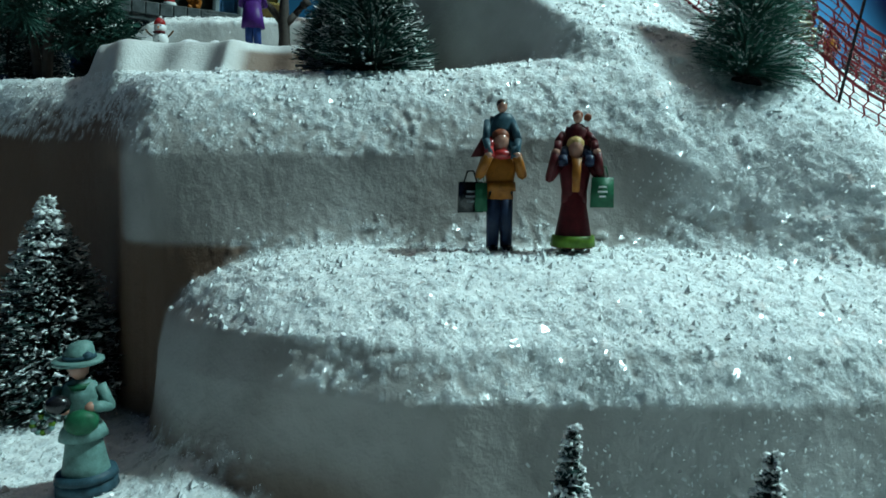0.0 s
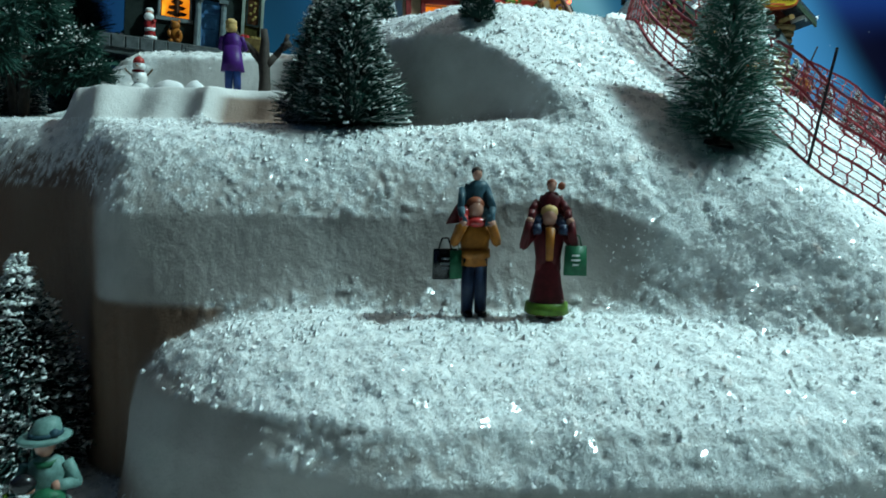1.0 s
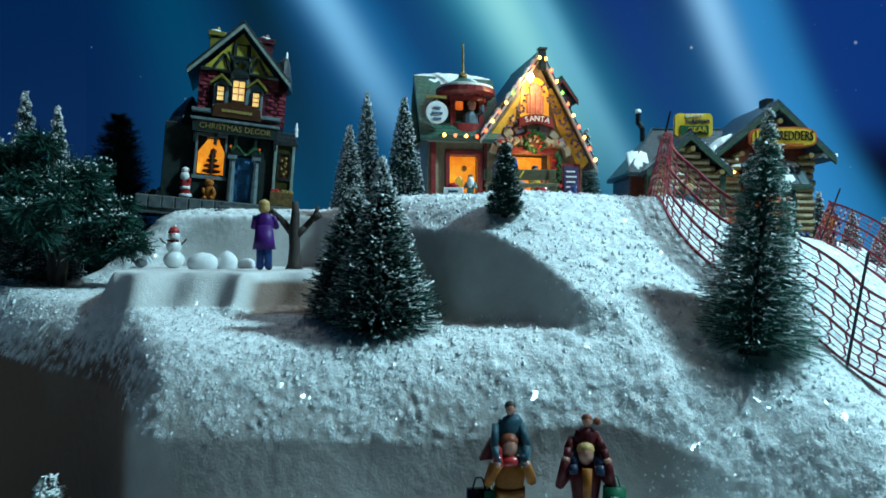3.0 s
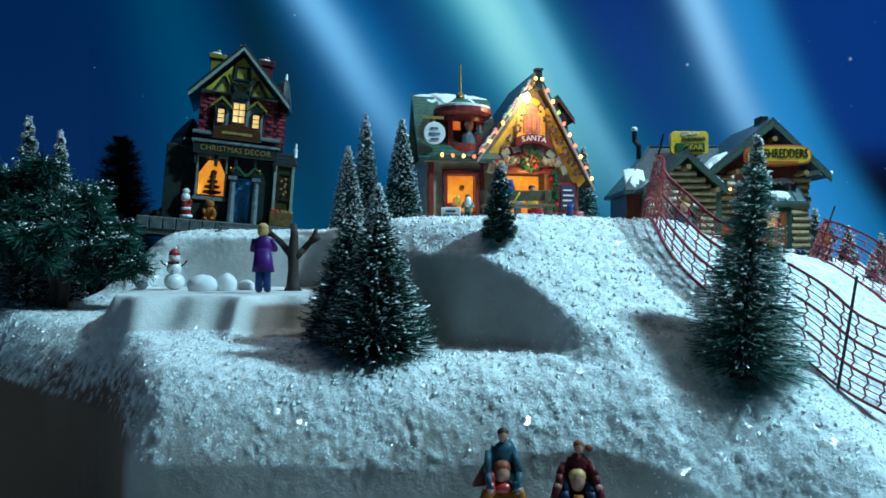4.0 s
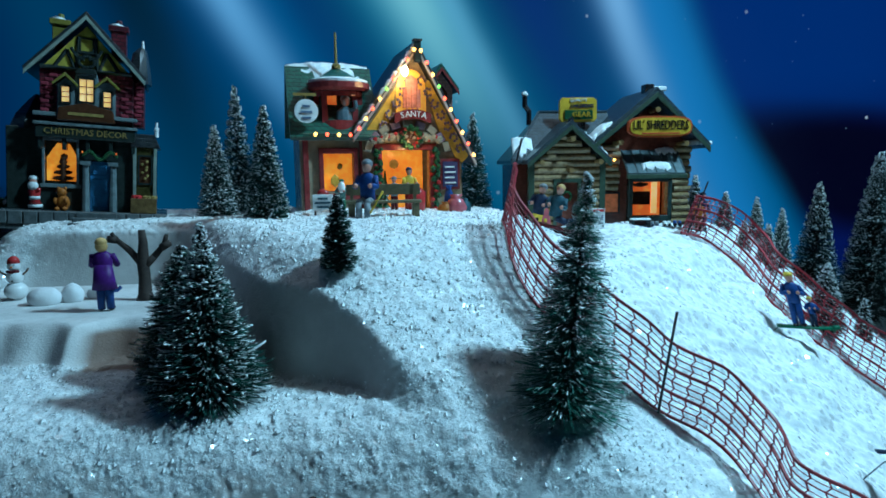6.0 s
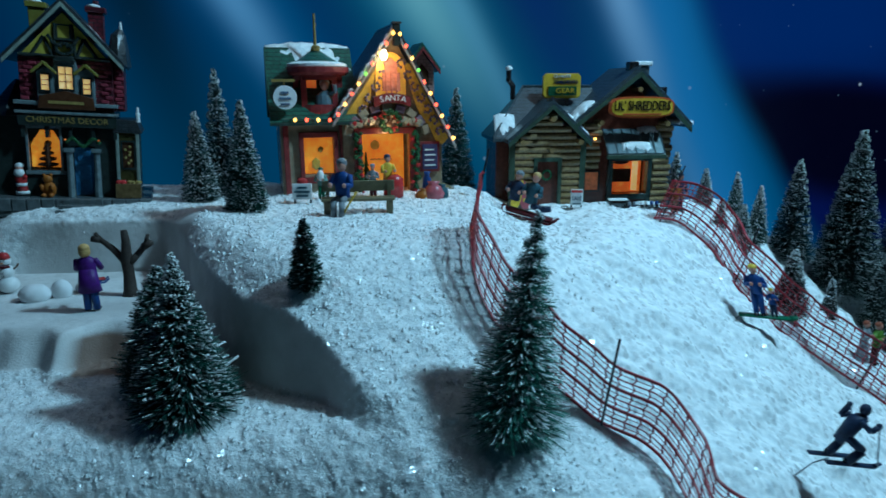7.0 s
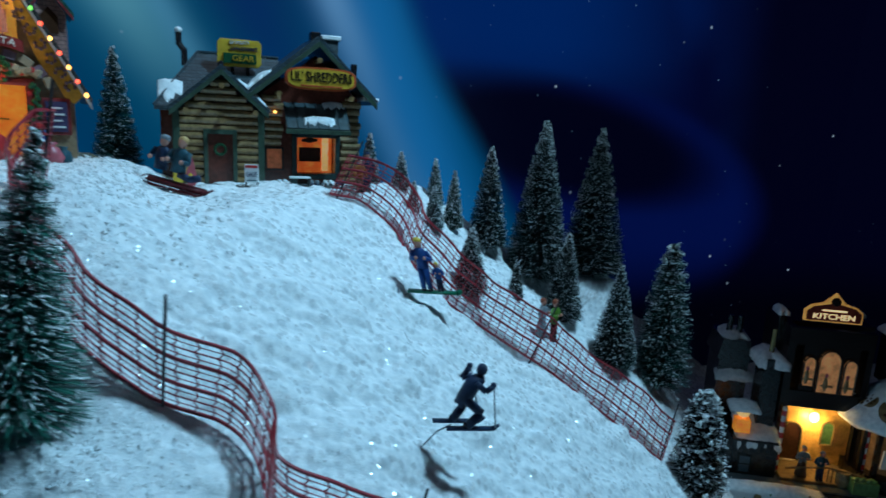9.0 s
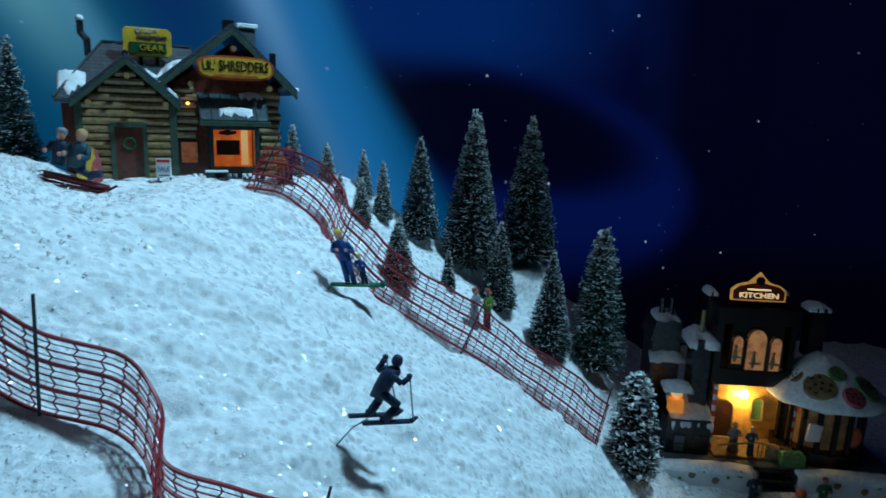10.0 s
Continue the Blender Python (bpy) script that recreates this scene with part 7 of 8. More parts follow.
body(bm, (0.001, 0.0035, 0.0355), 0.0335, MA, MA, HR, "down", sit=True)
ball(bm, (0.0058, 0.0035, 0.0660), 0.0022, HR, 1)
for s in (-1, 1):
    tube(bm, [(0.004 * s, 0.002, 0.051), (0.0066 * s, -0.004, 0.047), (0.006 * s, -0.0056, 0.043)], 0.0023, 8, NV)
loft(bm, [(0.0450, 0.0078, 0.0046, 0.001, 0.005), (0.0530, 0.0080, 0.0048, 0.001, 0.005), (0.0600, 0.0052, 0.0038, 0.001, 0.004), (0.0630, 0.0026, 0.0026, 0.001, 0.004)], MA)
for s in (-1, 1):
    tube(bm, [(0.0060 * s, 0.003, 0.058), (0.0086 * s, -0.001, 0.054), (0.0092 * s, -0.0030, 0.0495)], 0.0019, 7, MA)
carry_bag(bm, 0.0130, -0.003, 0.0225, 0.0110, 0.0145, BG, WH)
figurine("figurine_with_child", bm, 0.0700, 0.325, "painted figurine in a long maroon coat carrying a green bag", -4, group="family figurines")

bm = bmesh.new()
body(bm, (0, 0, 0), 0.0600, SE, SE, HR, "hold", skirt=True)
loft(bm, [(0.0, 0.0128, 0.0108, 0, 0), (0.006, 0.0120, 0.0102, 0, 0)], TE)
loft(bm, [(0.0562, 0.0096, 0.0084, 0, 0), (0.0574, 0.0102, 0.0090, 0, 0), (0.0582, 0.0096, 0.0084, 0, 0)], SE)
loft(bm, [(0.0582, 0.0062, 0.0058, 0.0005, 0), (0.0610, 0.0058, 0.0054, 0.0008, 0), (0.0645, 0.0044, 0.0040, 0.0015, 0), (0.0655, 0.0020, 0.0020, 0.002, 0)], SE)
loft(bm, [(0.0584, 0.0066, 0.0062, 0.0005, 0), (0.0600, 0.0064, 0.0060, 0.0005, 0)], TE)
ball(bm, (0.0045, -0.004, 0.0600), (0.0024, 0.002, 0.0022), TE, 1)
loft(bm, [(0.0455, 0.0042, 0.0038, 0, -0.001), (0.0480, 0.0046, 0.0042, 0, -0.001)], BG)
ball(bm, (0.0015, -0.0090, 0.0335), (0.0068, 0.0042, 0.0056), BG)
ball(bm, (-0.0068, -0.0080, 0.0415), (0.0050, 0.0036, 0.0042), BK)
loft(bm, [(0.0240, 0.0098, 0.0084, 0, 0), (0.0275, 0.0088, 0.0074, 0, 0), (0.0300, 0.0070, 0.0060, 0, 0)], SE)
loft(bm, [(0.0060, 0.0128, 0.0112, 0, 0), (0.0088, 0.0118, 0.0102, 0, 0)], TE)
for i in range(12):
    a = i * 0.5236
    ball(bm, (-0.0125 + 0.0034 * math.cos(a), -0.0090, 0.0345 + 0.0034 * math.sin(a)), 0.0016, (LI, GR, SE)[i % 3], 1)
figurine("figurine_in_dress", bm, -0.146, 0.264, "painted figurine in a sea-green dress and hat on the snow", 20)

bm = bmesh.new()
body(bm, (0, 0, 0), 0.0560, PU, BL, HF, "fwd", face=1)
loft(bm, [(0.0165, 0.0092, 0.0072, 0, 0), (0.024, 0.0080, 0.0064, 0, 0), (0.036, 0.0066, 0.0050, 0, 0)], PU)
ball(bm, (0, -0.0006, 0.0500), (0.0046, 0.0044, 0.0052), HF)
figurine("figurine_in_coat", bm, -0.150, 0.524, "painted figurine in a purple coat beside the bare tree", 10)


def snowman():
    bm = bmesh.new()
    ball(bm, (0, 0, 0.0075), (0.0098, 0.0098, 0.0085), WH, 3)
    ball(bm, (0, 0, 0.0205), (0.0072, 0.0072, 0.0070), WH, 3)
    ball(bm, (0, 0, 0.0310), (0.0056, 0.0056, 0.0055), WH, 3)
    loft(bm, [(0.0335, 0.0055, 0.0055, 0, 0), (0.0375, 0.0045, 0.0045, 0, 0), (0.0400, 0.0015, 0.0015, 0, 0)], RE)
    ball(bm, (0.001, 0, 0.0405), 0.0016, WH, 1)
    for s in (-1, 1):
        tube(bm, [(0.006 * s, 0, 0.022), (0.0105 * s, -0.002, 0.0255), (0.0125 * s, -0.002, 0.0285)], 0.0009, 5, BR)
        ball(bm, (0.0018 * s, -0.0050, 0.0322), 0.0007, BK, 1)
    for i in range(3):
        ball(bm, (0, -0.0070 + 0.0004 * i, 0.0175 + 0.0035 * i), 0.0008, BK, 1)
    rod(bm, (0, -0.005, 0.0305), (0, -0.0095, 0.0300), 0.0010, 0.0003, 6, OR)
    tube(bm, [(-0.005, -0.003, 0.0262), (0, -0.0062, 0.0258), (0.005, -0.003, 0.0262)], 0.0013, 6, MA)
    figurine("snowman_figurine", bm, -0.250, 0.580, "white snowman figurine with red cap and twig arms", 10, size=0.92)


snowman()
rng = random.Random(12)
for x, y, rx, rz, label in ((-0.214, 0.556, 0.013, 0.0095, "large rolled snowball on the cotton pad"), (-0.196, 0.565, 0.009, 0.010, "leaning slab of packed snow"), (-0.184, 0.580, 0.008, 0.006, "small lump of packed snow")):
    bm = bmesh.new()
    ball(bm, (0, 0, rz * 0.55), (rx, rx * 0.8, rz), sub=3)
    for v in bm.verts:
        v.co *= 1 + 0.06 * noise.noise(v.co * 180 + Vector((x * 90, 0, 0)))
        v.co.z = max(v.co.z, -0.001)
    ob = part("snowball", bm, COTTON, smooth=True)
    ob.matrix_basis = pose(x, y, ground_at(x, y))
    tagged(ob, label, "snowball", "snow lumps")
bm = bmesh.new()
ball(bm, (0, 0, 0.0042), (0.0058, 0.0042, 0.0044), GR)
ball(bm, (0.0040, -0.001, 0.0090), (0.0030, 0.0028, 0.0028), WH)
for s in (-1, 1):
    ball(bm, (0.0040 + 0.0016 * s, -0.001, 0.0118), (0.0009, 0.0009, 0.0014), GR, 1)
tube(bm, [(-0.0050, 0, 0.004), (-0.0080, 0, 0.008), (-0.0070, 0, 0.012)], 0.0014, 6, GR)
figurine("animal_figurine", bm, -0.276, 0.572, "small grey and white animal figurine beside the snowman", 0)
sl = thing("toy_sled", pose(-0.187, 0.603, ground_at(-0.187, 0.603), 0, 0, 30), "small red and blue toy sled", "sled")
bm = bmesh.new()
box(bm, -0.010, 0.010, -0.004, 0.004, 0.003, 0.0045)
part("seat", bm, RED, sl, bevel=0.0005)
for s in (-1, 1):
    bm = bmesh.new()
    tube(bm, [(-0.011, 0.004 * s, 0.0006), (0.009, 0.004 * s, 0.0006), (0.013, 0.004 * s, 0.004)], 0.0008)
    box(bm, -0.006, -0.005, 0.0036 * s - 0.0006, 0.0036 * s + 0.0006, 0.0006, 0.0032)
    box(bm, 0.005, 0.006, 0.0036 * s - 0.0006, 0.0036 * s + 0.0006, 0.0006, 0.0032)
    part("runner", bm, BLUE, sl)


def bare_tree():
    t = thing("bare_tree", pose(-0.137, 0.566, ground_at(-0.137, 0.566) - 0.001), "dark brown bare tree with two forked limbs", "tree")
    bm = bmesh.new()
    loft(bm, [(0, 0.0085, 0.0075, 0, 0), (0.006, 0.0058, 0.0055, 0, 0), (0.020, 0.0048, 0.0048, 0.0005, 0), (0.034, 0.0050, 0.0048, 0, 0), (0.050, 0.0036, 0.0036, 0.0012, 0), (0.060, 0.0028, 0.0028, 0.0006, 0)], n=10)
    part("trunk", bm, BARK, t, smooth=True)
    for pts in ([(0, 0, 0.030), (-0.010, 0, 0.043), (-0.020, 0, 0.052), (-0.024, 0, 0.058)], [(0, 0, 0.028), (0.010, 0, 0.038), (0.018, 0, 0.047), (0.021, 0, 0.056)], [(-0.020, 0, 0.052), (-0.027, -0.001, 0.053)], [(0.016, 0, 0.045), (0.023, 0, 0.049)]):
        bm = bmesh.new()
        for k, (a, b) in enumerate(zip(pts, pts[1:])):
            rod(bm, a, b, 0.0034 - 0.0006 * k, 0.0029 - 0.0006 * k, 8)
        part("limb", bm, BARK, t, smooth=True)


bare_tree()


def shaggy_pine():
    """The leaning pine at the edge of the terrace: dark trunk, limbs, and tufts of drooping needles."""
    x0, y0 = -0.352, 0.575
    t = thing("shaggy_pine", pose(x0, y0, ground_at(x0, y0) - 0.002), "shaggy dark pine with bent trunk and snow-dusted drooping needles", "tree")
    bm = bmesh.new()
    for a, b, r0, r1 in (((0, 0, 0), (0.006, 0, 0.045), 0.0050, 0.0042), ((0.006, 0, 0.045), (-0.002, 0, 0.090), 0.0042, 0.0032), ((-0.002, 0, 0.090), (-0.012, 0, 0.140), 0.0032, 0.0012), ((-0.010, 0.006, 0), (-0.014, 0.006, 0.060), 0.0045, 0.003)):
        rod(bm, a, b, r0, r1, 9)
    part("trunk", bm, BARK, t)
    rng = np.random.default_rng(77)
    tips = []
    for i in range(46):
        a, u = rng.random() * 6.2832, rng.random()
        zc = 0.046 + 0.078 * u
        reach = (0.105 - 0.060 * u) * (0.55 + 0.45 * rng.random())
        tip = np.array([-0.022 + reach * math.cos(a), 0.8 * reach * math.sin(a), zc + 0.012 - 0.022 * rng.random()])
        tips.append(tip)
    bm = bmesh.new()
    for p in tips[::2]:
        rod(bm, (-0.002, 0, max(0.03, p[2] - 0.012)), tuple(p), 0.0012, 0.0005, 5)
    part("limb", bm, BARK, t)
    vs, ts, fl = [], [], []
    for p in tips:
        root = np.array([-0.004, 0.0, p[2] - 0.010])
        for f_ in (0.35, 0.55, 0.75, 0.9, 1.0):
            c = root + (p - root) * f_
            n = 125
            d = rng.standard_normal((n, 3)) * np.array([1, 1, 0.55]) + (p - root) / (np.linalg.norm(p - root) + 1e-9) * 0.9
            d[:, 2] -= 0.45
            d /= np.linalg.norm(d, axis=1, keepdims=True)
            ln_ = 0.011 + 0.010 * rng.random((n, 1))
            tipv = c + d * ln_
            side = np.cross(d, rng.standard_normal((n, 3)))
            side = side / (np.linalg.norm(side, axis=1, keepdims=True) + 1e-9) * 0.00035
            base = c + rng.standard_normal((n, 3)) * 0.002
            k0 = sum(len(v) for v in vs)
            vs.append(np.stack([base - side, base + side, tipv + side, tipv - side], 1).reshape(-1, 3))
            k = k0 + np.arange(n)[:, None] * 4
            ts.append(np.concatenate([k + [0, 1, 2], k + [0, 2, 3]], 0))
            fl.append(c + rng.standard_normal((16, 3)) * np.array([0.008, 0.008, 0.003]) + np.array([0, 0, 0.004]))
    mesh_of_tris("crown", np.concatenate(vs), np.concatenate(ts), NEEDLE, t)
    c = np.concatenate(fl)
    n = len(c)
    off = rng.standard_normal((n, 4, 3)) * np.array([1, 1, 0.5])
    off /= np.linalg.norm(off, axis=-1, keepdims=True)
    v = (c[:, None, :] + off * (0.0008 + 0.0014 * rng.random((n, 1, 1)))).reshape(-1, 3)
    k = np.arange(n)[:, None] * 4
    mesh_of_tris("snow_dusting", v, np.concatenate([k + [0, 1, 2], k + [0, 2, 3], k + [0, 3, 1], k + [1, 3, 2]], 0), FROST, t, "white snow flecks")


shaggy_pine()

# skier and sledge riders held above the slope on thin wires
bm = bmesh.new()
for s, dx in ((-1, 0.004), (1, -0.004)):
    box(bm, -0.019 + dx, 0.016 + dx, 0.006 * s - 0.0024, 0.006 * s + 0.0024, 0.0, 0.0016, NV)
    rod(bm, (0.016 + dx, 0.006 * s, 0.0008), (0.021 + dx, 0.006 * s, 0.0040), 0.0022, 0.0012, 6, NV)
    tube(bm, [(-0.004 + dx, 0.006 * s, 0.002), (0.004 + dx * 1.5, 0.005 * s, 0.0125), (-0.003, 0.003 * s, 0.0225)], 0.0034, 8, NV)
    ball(bm, (-0.003 + dx, 0.006 * s, 0.0035), (0.0048, 0.0026, 0.0028), BK, 1)
loft(bm, [(0.019, 0.0062, 0.0055, -0.004, 0), (0.026, 0.0066, 0.0058, -0.001, 0), (0.036, 0.0072, 0.0062, 0.004, 0), (0.040, 0.0040, 0.0035, 0.006, 0)], NV)
ball(bm, (0.0078, 0, 0.0445), (0.0042, 0.0040, 0.0048), NV)
tube(bm, [(0.003, -0.007, 0.037), (0.010, -0.009, 0.031), (0.0155, -0.008, 0.035)], 0.0022, 7, NV)
tube(bm, [(0.003, 0.007, 0.037), (-0.004, 0.009, 0.034), (0.001, 0.009, 0.043)], 0.0022, 7, NV)
ball(bm, (0.0155, -0.008, 0.036), 0.0024, NV, 1)
ball(bm, (0.001, 0.009, 0.044), 0.0024, NV, 1)
tube(bm, [(0.0155, -0.008, 0.037), (0.021, -0.009, 0.003)], 0.0006, 5, GR)
tube(bm, [(0.001, 0.009, 0.045), (0.011, 0.010, 0.012)], 0.0006, 5, GR)
tube(bm, [(-0.010, 0.0, 0.001), (-0.020, 0.002, -0.006), (-0.030, 0.004, -0.020), (-0.034, 0.005, -0.040)], 0.0006, 5, GR)
figurine("skier_figurine", bm, 0.4450, 0.4380, "dark navy skier figurine balanced on a thin wire", -8, z=0.2880, tilt=(0, 4))

bm = bmesh.new()
box(bm, -0.026, 0.024, -0.0045, 0.0045, 0.0, 0.0022, BG)
rod(bm, (0.024, 0, 0.001), (0.030, 0, 0.0032), 0.0036, 0.002, 6, BG)
body(bm, (-0.006, 0, 0.002), 0.054, BL, BL, HF, "hold", hat=YE)
body(bm, (0.008, 0, 0.002), 0.030, BL, NV, HF, "hold", hat=YE)
for v in bm.verts:
    v.co.x -= 0.26 * max(0.0, v.co.z - 0.004)
tube(bm, [(-0.024, 0, 0.0), (-0.034, -0.002, -0.008), (-0.038, -0.003, -0.030)], 0.0006, 5, GR)
figurine("sledge_rider_figurine", bm, 0.4850, 0.6280, "two blue-clad riders with yellow hats on a green board", -22, z=0.3345)

bm = bmesh.new()
body(bm, (0, 0, 0), 0.052, GR, GR, HR, "hold", skirt=True)
figurine("onlooker_figurine", bm, 0.664, 0.712, "painted onlooker in a grey-blue coat behind the net", 30, group="onlookers")
bm = bmesh.new()
body(bm, (0, 0, 0), 0.056, LI, MA, HR, "hold")
figurine("onlooker_figurine", bm, 0.688, 0.722, "painted onlooker in a bright green jacket behind the net", 30, group="onlookers")

# before the gift workshop
def bench(x, y, turn, label):
    b = thing("wooden_bench", pose(x, y, ground_at(x, y), 0, 0, turn), label, "bench")
    m = paint("weathered_wood", (0.13, 0.11, 0.055), 0.6, 0.35, 0.004, 0.3)
    for k in range(2):
        bm = bmesh.new()
        box(bm, -0.034, 0.034, -0.008 + k * 0.0085, -0.001 + k * 0.0085, 0.013, 0.0155)
        part("seat_plank", bm, m, b, bevel=0.0005)
    bm = bmesh.new()
    box(bm, -0.034, 0.034, 0.0085, 0.0105, 0.020, 0.030)
    part("backrest", bm, m, b, bevel=0.0005)
    for sx in (-0.029, 0.029):
        bm = bmesh.new()
        box(bm, sx - 0.003, sx + 0.003, -0.007, 0.009, -0.004, 0.013)
        part("leg", bm, m, b, bevel=0.0004)
        bm = bmesh.new()
        box(bm, sx - 0.0015, sx + 0.0015, 0.0075, 0.0100, 0.010, 0.030)
        part("back_post", bm, m, b)


bench(0.064, 0.606, 4, "weathered wooden bench before the lit doorway")
bm = bmesh.new()
body(bm, (0, 0, -0.009), 0.062, BL, BL, GR, "fwd", hat=GR, sit=True)
for s in (-1, 1):
    tube(bm, [(0.003 * s, 0, 0.018), (0.004 * s, -0.012, 0.016), (0.004 * s, -0.013, 0.001)], 0.0030, 8, GR)
rod(bm, (0.002, -0.012, 0.0), (0.020, -0.015, 0.026), 0.0009, mi=YE)
figurine("seated_figurine", bm, 0.050, 0.602, "seated painted figurine in a blue coat on the bench", -18, z=ground_at(0.050, 0.602) - 0.001)
bm = bmesh.new()
body(bm, (0, 0, 0), 0.034, SE, BG, WH, "hold", hat=BG)
ball(bm, (0, -0.003, 0.026), (0.004, 0.003, 0.006), WH)
figurine("gnome_figurine", bm, 0.018, 0.690, "small painted gnome figurine with a white beard", 0)
bm = bmesh.new()
body(bm, (0, 0, 0), 0.046, YE, RE, NV, "fwd", hat=NV)
loft(bm, [(0.0, 0.009, 0.008, 0.006, -0.006), (0.020, 0.010, 0.008, 0.006, -0.006), (0.025, 0.004, 0.004, 0.006, -0.006)], RE)
figurine("elf_figurine", bm, 0.088, 0.706, "yellow and red painted figurine in the lit doorway", 20)
bm = bmesh.new()
body(bm, (0, 0, 0), 0.036, GR, MA, GR, "hold", hat=GR)
figurine("elf_figurine", bm, 0.072, 0.702, "grey painted figurine standing by the doorway", -10)
rng = random.Random(31)
for x, y, r, h_, mt, label in ((0.138, 0.706, 0.011, 0.020, CANDYPINK, "pale pink gift sack by the wall"), (0.126, 0.704, 0.008, 0.012, ORANGE, "small tan gift sack"), (0.131, 0.716, 0.006, 0.030, BLUE, "blue gift parcel on the heap"), (0.148, 0.712, 0.007, 0.016, TEAL, "blue-grey gift sack by the wall")):
    bm = bmesh.new()
    loft(bm, [(0, r * 0.9, r * 0.8, 0, 0), (h_ * 0.35, r * 1.05, r * 0.95, 0, 0), (h_ * 0.75, r * 0.7, r * 0.65, 0, 0), (h_ * 0.85, r * 0.4, r * 0.4, 0, 0), (h_, r * 0.6, r * 0.5, 0, 0)], n=12)
    for v in bm.verts:
        v.co += Vector([rng.uniform(-0.0008, 0.0008) for _ in range(3)])
    ob = part("gift_sack", bm, mt, smooth=True)
    ob.matrix_basis = pose(x, y, ground_at(x, y))
    tagged(ob, label, "sack", "gift sacks")


def board_sign(name, x, y, w, h, turn, m_face, label, bars, legs=0.006, head=None):
    s = thing(name, pose(x, y, ground_at(x, y), 0, 0, turn), label, "sign")
    bm = bmesh.new()
    box(bm, -w / 2, w / 2, -0.001, 0.001, legs, legs + h)
    f = part("board", bm, m_face, s, bevel=0.0005)
    for sx in (-1, 1):
        bm = bmesh.new()
        rod(bm, (sx * w * 0.4, 0.0015, -0.003), (sx * w * 0.4, 0.0015, legs + h * 0.7), 0.0010)
        part("leg", bm, POST, s)
    for z, wd, t_, mt in bars:
        bm = bmesh.new()
        box(bm, -w * wd / 2, w * wd / 2, -0.0018, -0.0009, legs + h * z, legs + h * (z + t_))
        part("text_bar", bm, mt, f)
    return s


board_sign("notice_sign", 0.000, 0.676, 0.0205, 0.0165, 0, WHITE, "small white notice sign standing in the snow", ((0.68, 0.5, 0.13, TEAL), (0.42, 0.8, 0.13, TEAL), (0.16, 0.6, 0.13, TEAL)))
bm = bmesh.new()
ball(bm, (0, 0, 0.004), (0.006, 0.004, 0.004))
ob = part("red_cap_ornament", bm, RED, smooth=True)
ob.matrix_basis = pose(0.000, 0.6795, ground_at(0.0, 0.676) + 0.0200)
tagged(ob, "small red ornament on top of the notice sign", "ornament")

# before the ski shop
ss = board_sign("sale_sign", 0.318, 0.783, 0.0150, 0.0200, -8, WHITE, "white sale sign with a red head", ((0.80, 0.9, 0.16, RED), (0.08, 0.7, 0.06, TEAL)), 0.003)
lettering("letters", "SALE", 0.0075, LETTERBLUE, ss, pose(0, -0.0012, 0.0118), wide=0.0115)
for x, y, mt, m2, label, tn in ((0.240, 0.786, YELLOWCLOTH, BLACK, "yellow snowboard with a dark face leaning by the wall", 14), (0.256, 0.788, CANDYPINK, YELLOWCLOTH, "pink and yellow snowboard leaning by the wall", -10)):
    sb = thing("snowboard", pose(x, y, ground_at(x, y) - 0.001, -8, tn, 0), label, "snowboard", "snowboards")
    bm = bmesh.new()
    oval = [(0.0062 * math.copysign(abs(math.cos(a)) ** 0.7, math.cos(a)), 0.019 + 0.019 * math.copysign(abs(math.sin(a)) ** 0.7, math.sin(a))) for a in np.linspace(0, 6.2832, 21)[:-1]]
    prism(bm, oval, -0.001, 0.001)
    part("deck", bm, mt, sb, bevel=0.0003)
    bm = bmesh.new()
    ball(bm, (0, -0.0013, 0.027), (0.003, 0.0006, 0.004), sub=1)
    ball(bm, (0, -0.0013, 0.012), (0.0024, 0.0006, 0.003), sub=1)
    part("graphic", bm, m2, sb)
bm = bmesh.new()
body(bm, (0.002, 0, -0.010), 0.062, TE, GR, HF, "fwd", sit=True)
body(bm, (-0.018, 0.004, -0.010), 0.058, NV, NV, GR, "fwd", hat=GR, sit=True)
tube(bm, [(0.004, -0.002, 0.016), (0.016, -0.004, 0.014), (0.026, -0.004, 0.018)], 0.0034, 8, NV)
box(bm, -0.030, 0.030, -0.006, 0.006, 0.004, 0.007, MA)
for s in (-1, 1):
    tube(bm, [(-0.030, 0.006 * s, 0.001), (0.028, 0.006 * s, 0.001), (0.036, 0.006 * s, 0.008)], 0.0012, 6, MA)
figurine("sledding_figurine", bm, 0.240, 0.705, "dark figurine riding a red wooden sled over the crest", -25, tilt=(0, 12))
for x, y, c1, c2, label in ((0.388, 0.782, GR, NV, "pair of grey ski boots on the porch"), (0.404, 0.784, WH, BK, "pair of white ski boots on the porch"), (0.418, 0.786, BL, BK, "pair of blue ski boots on the porch"), (0.352, 0.786, WH, OR, "small white lantern-shaped ornament")):
    bm = bmesh.new()
    for s in (-1, 1):
        ball(bm, (0.003 * s, -0.001, 0.0025), (0.0024, 0.004, 0.0026), c2, 1)
        rod(bm, (0.003 * s, 0.001, 0.002), (0.003 * s, 0.001, 0.008), 0.0024, 0.0022, 8, c1)
    ob = part("ski_boots", bm, KIT, smooth=True)
    ob.matrix_basis = pose(x, y, 0.4240)
    tagged(ob, label, "boots", "ski boots")
st = thing("porch_shelf", pose(0.372, 0.788, 0.4235, 0, 0, -3), "low dark shelf with snow on top", "shelf")
bm = bmesh.new()
box(bm, -0.012, 0.012, -0.005, 0.005, 0.010, 0.012)
part("top", bm, SNOW, st, bevel=0.0006)
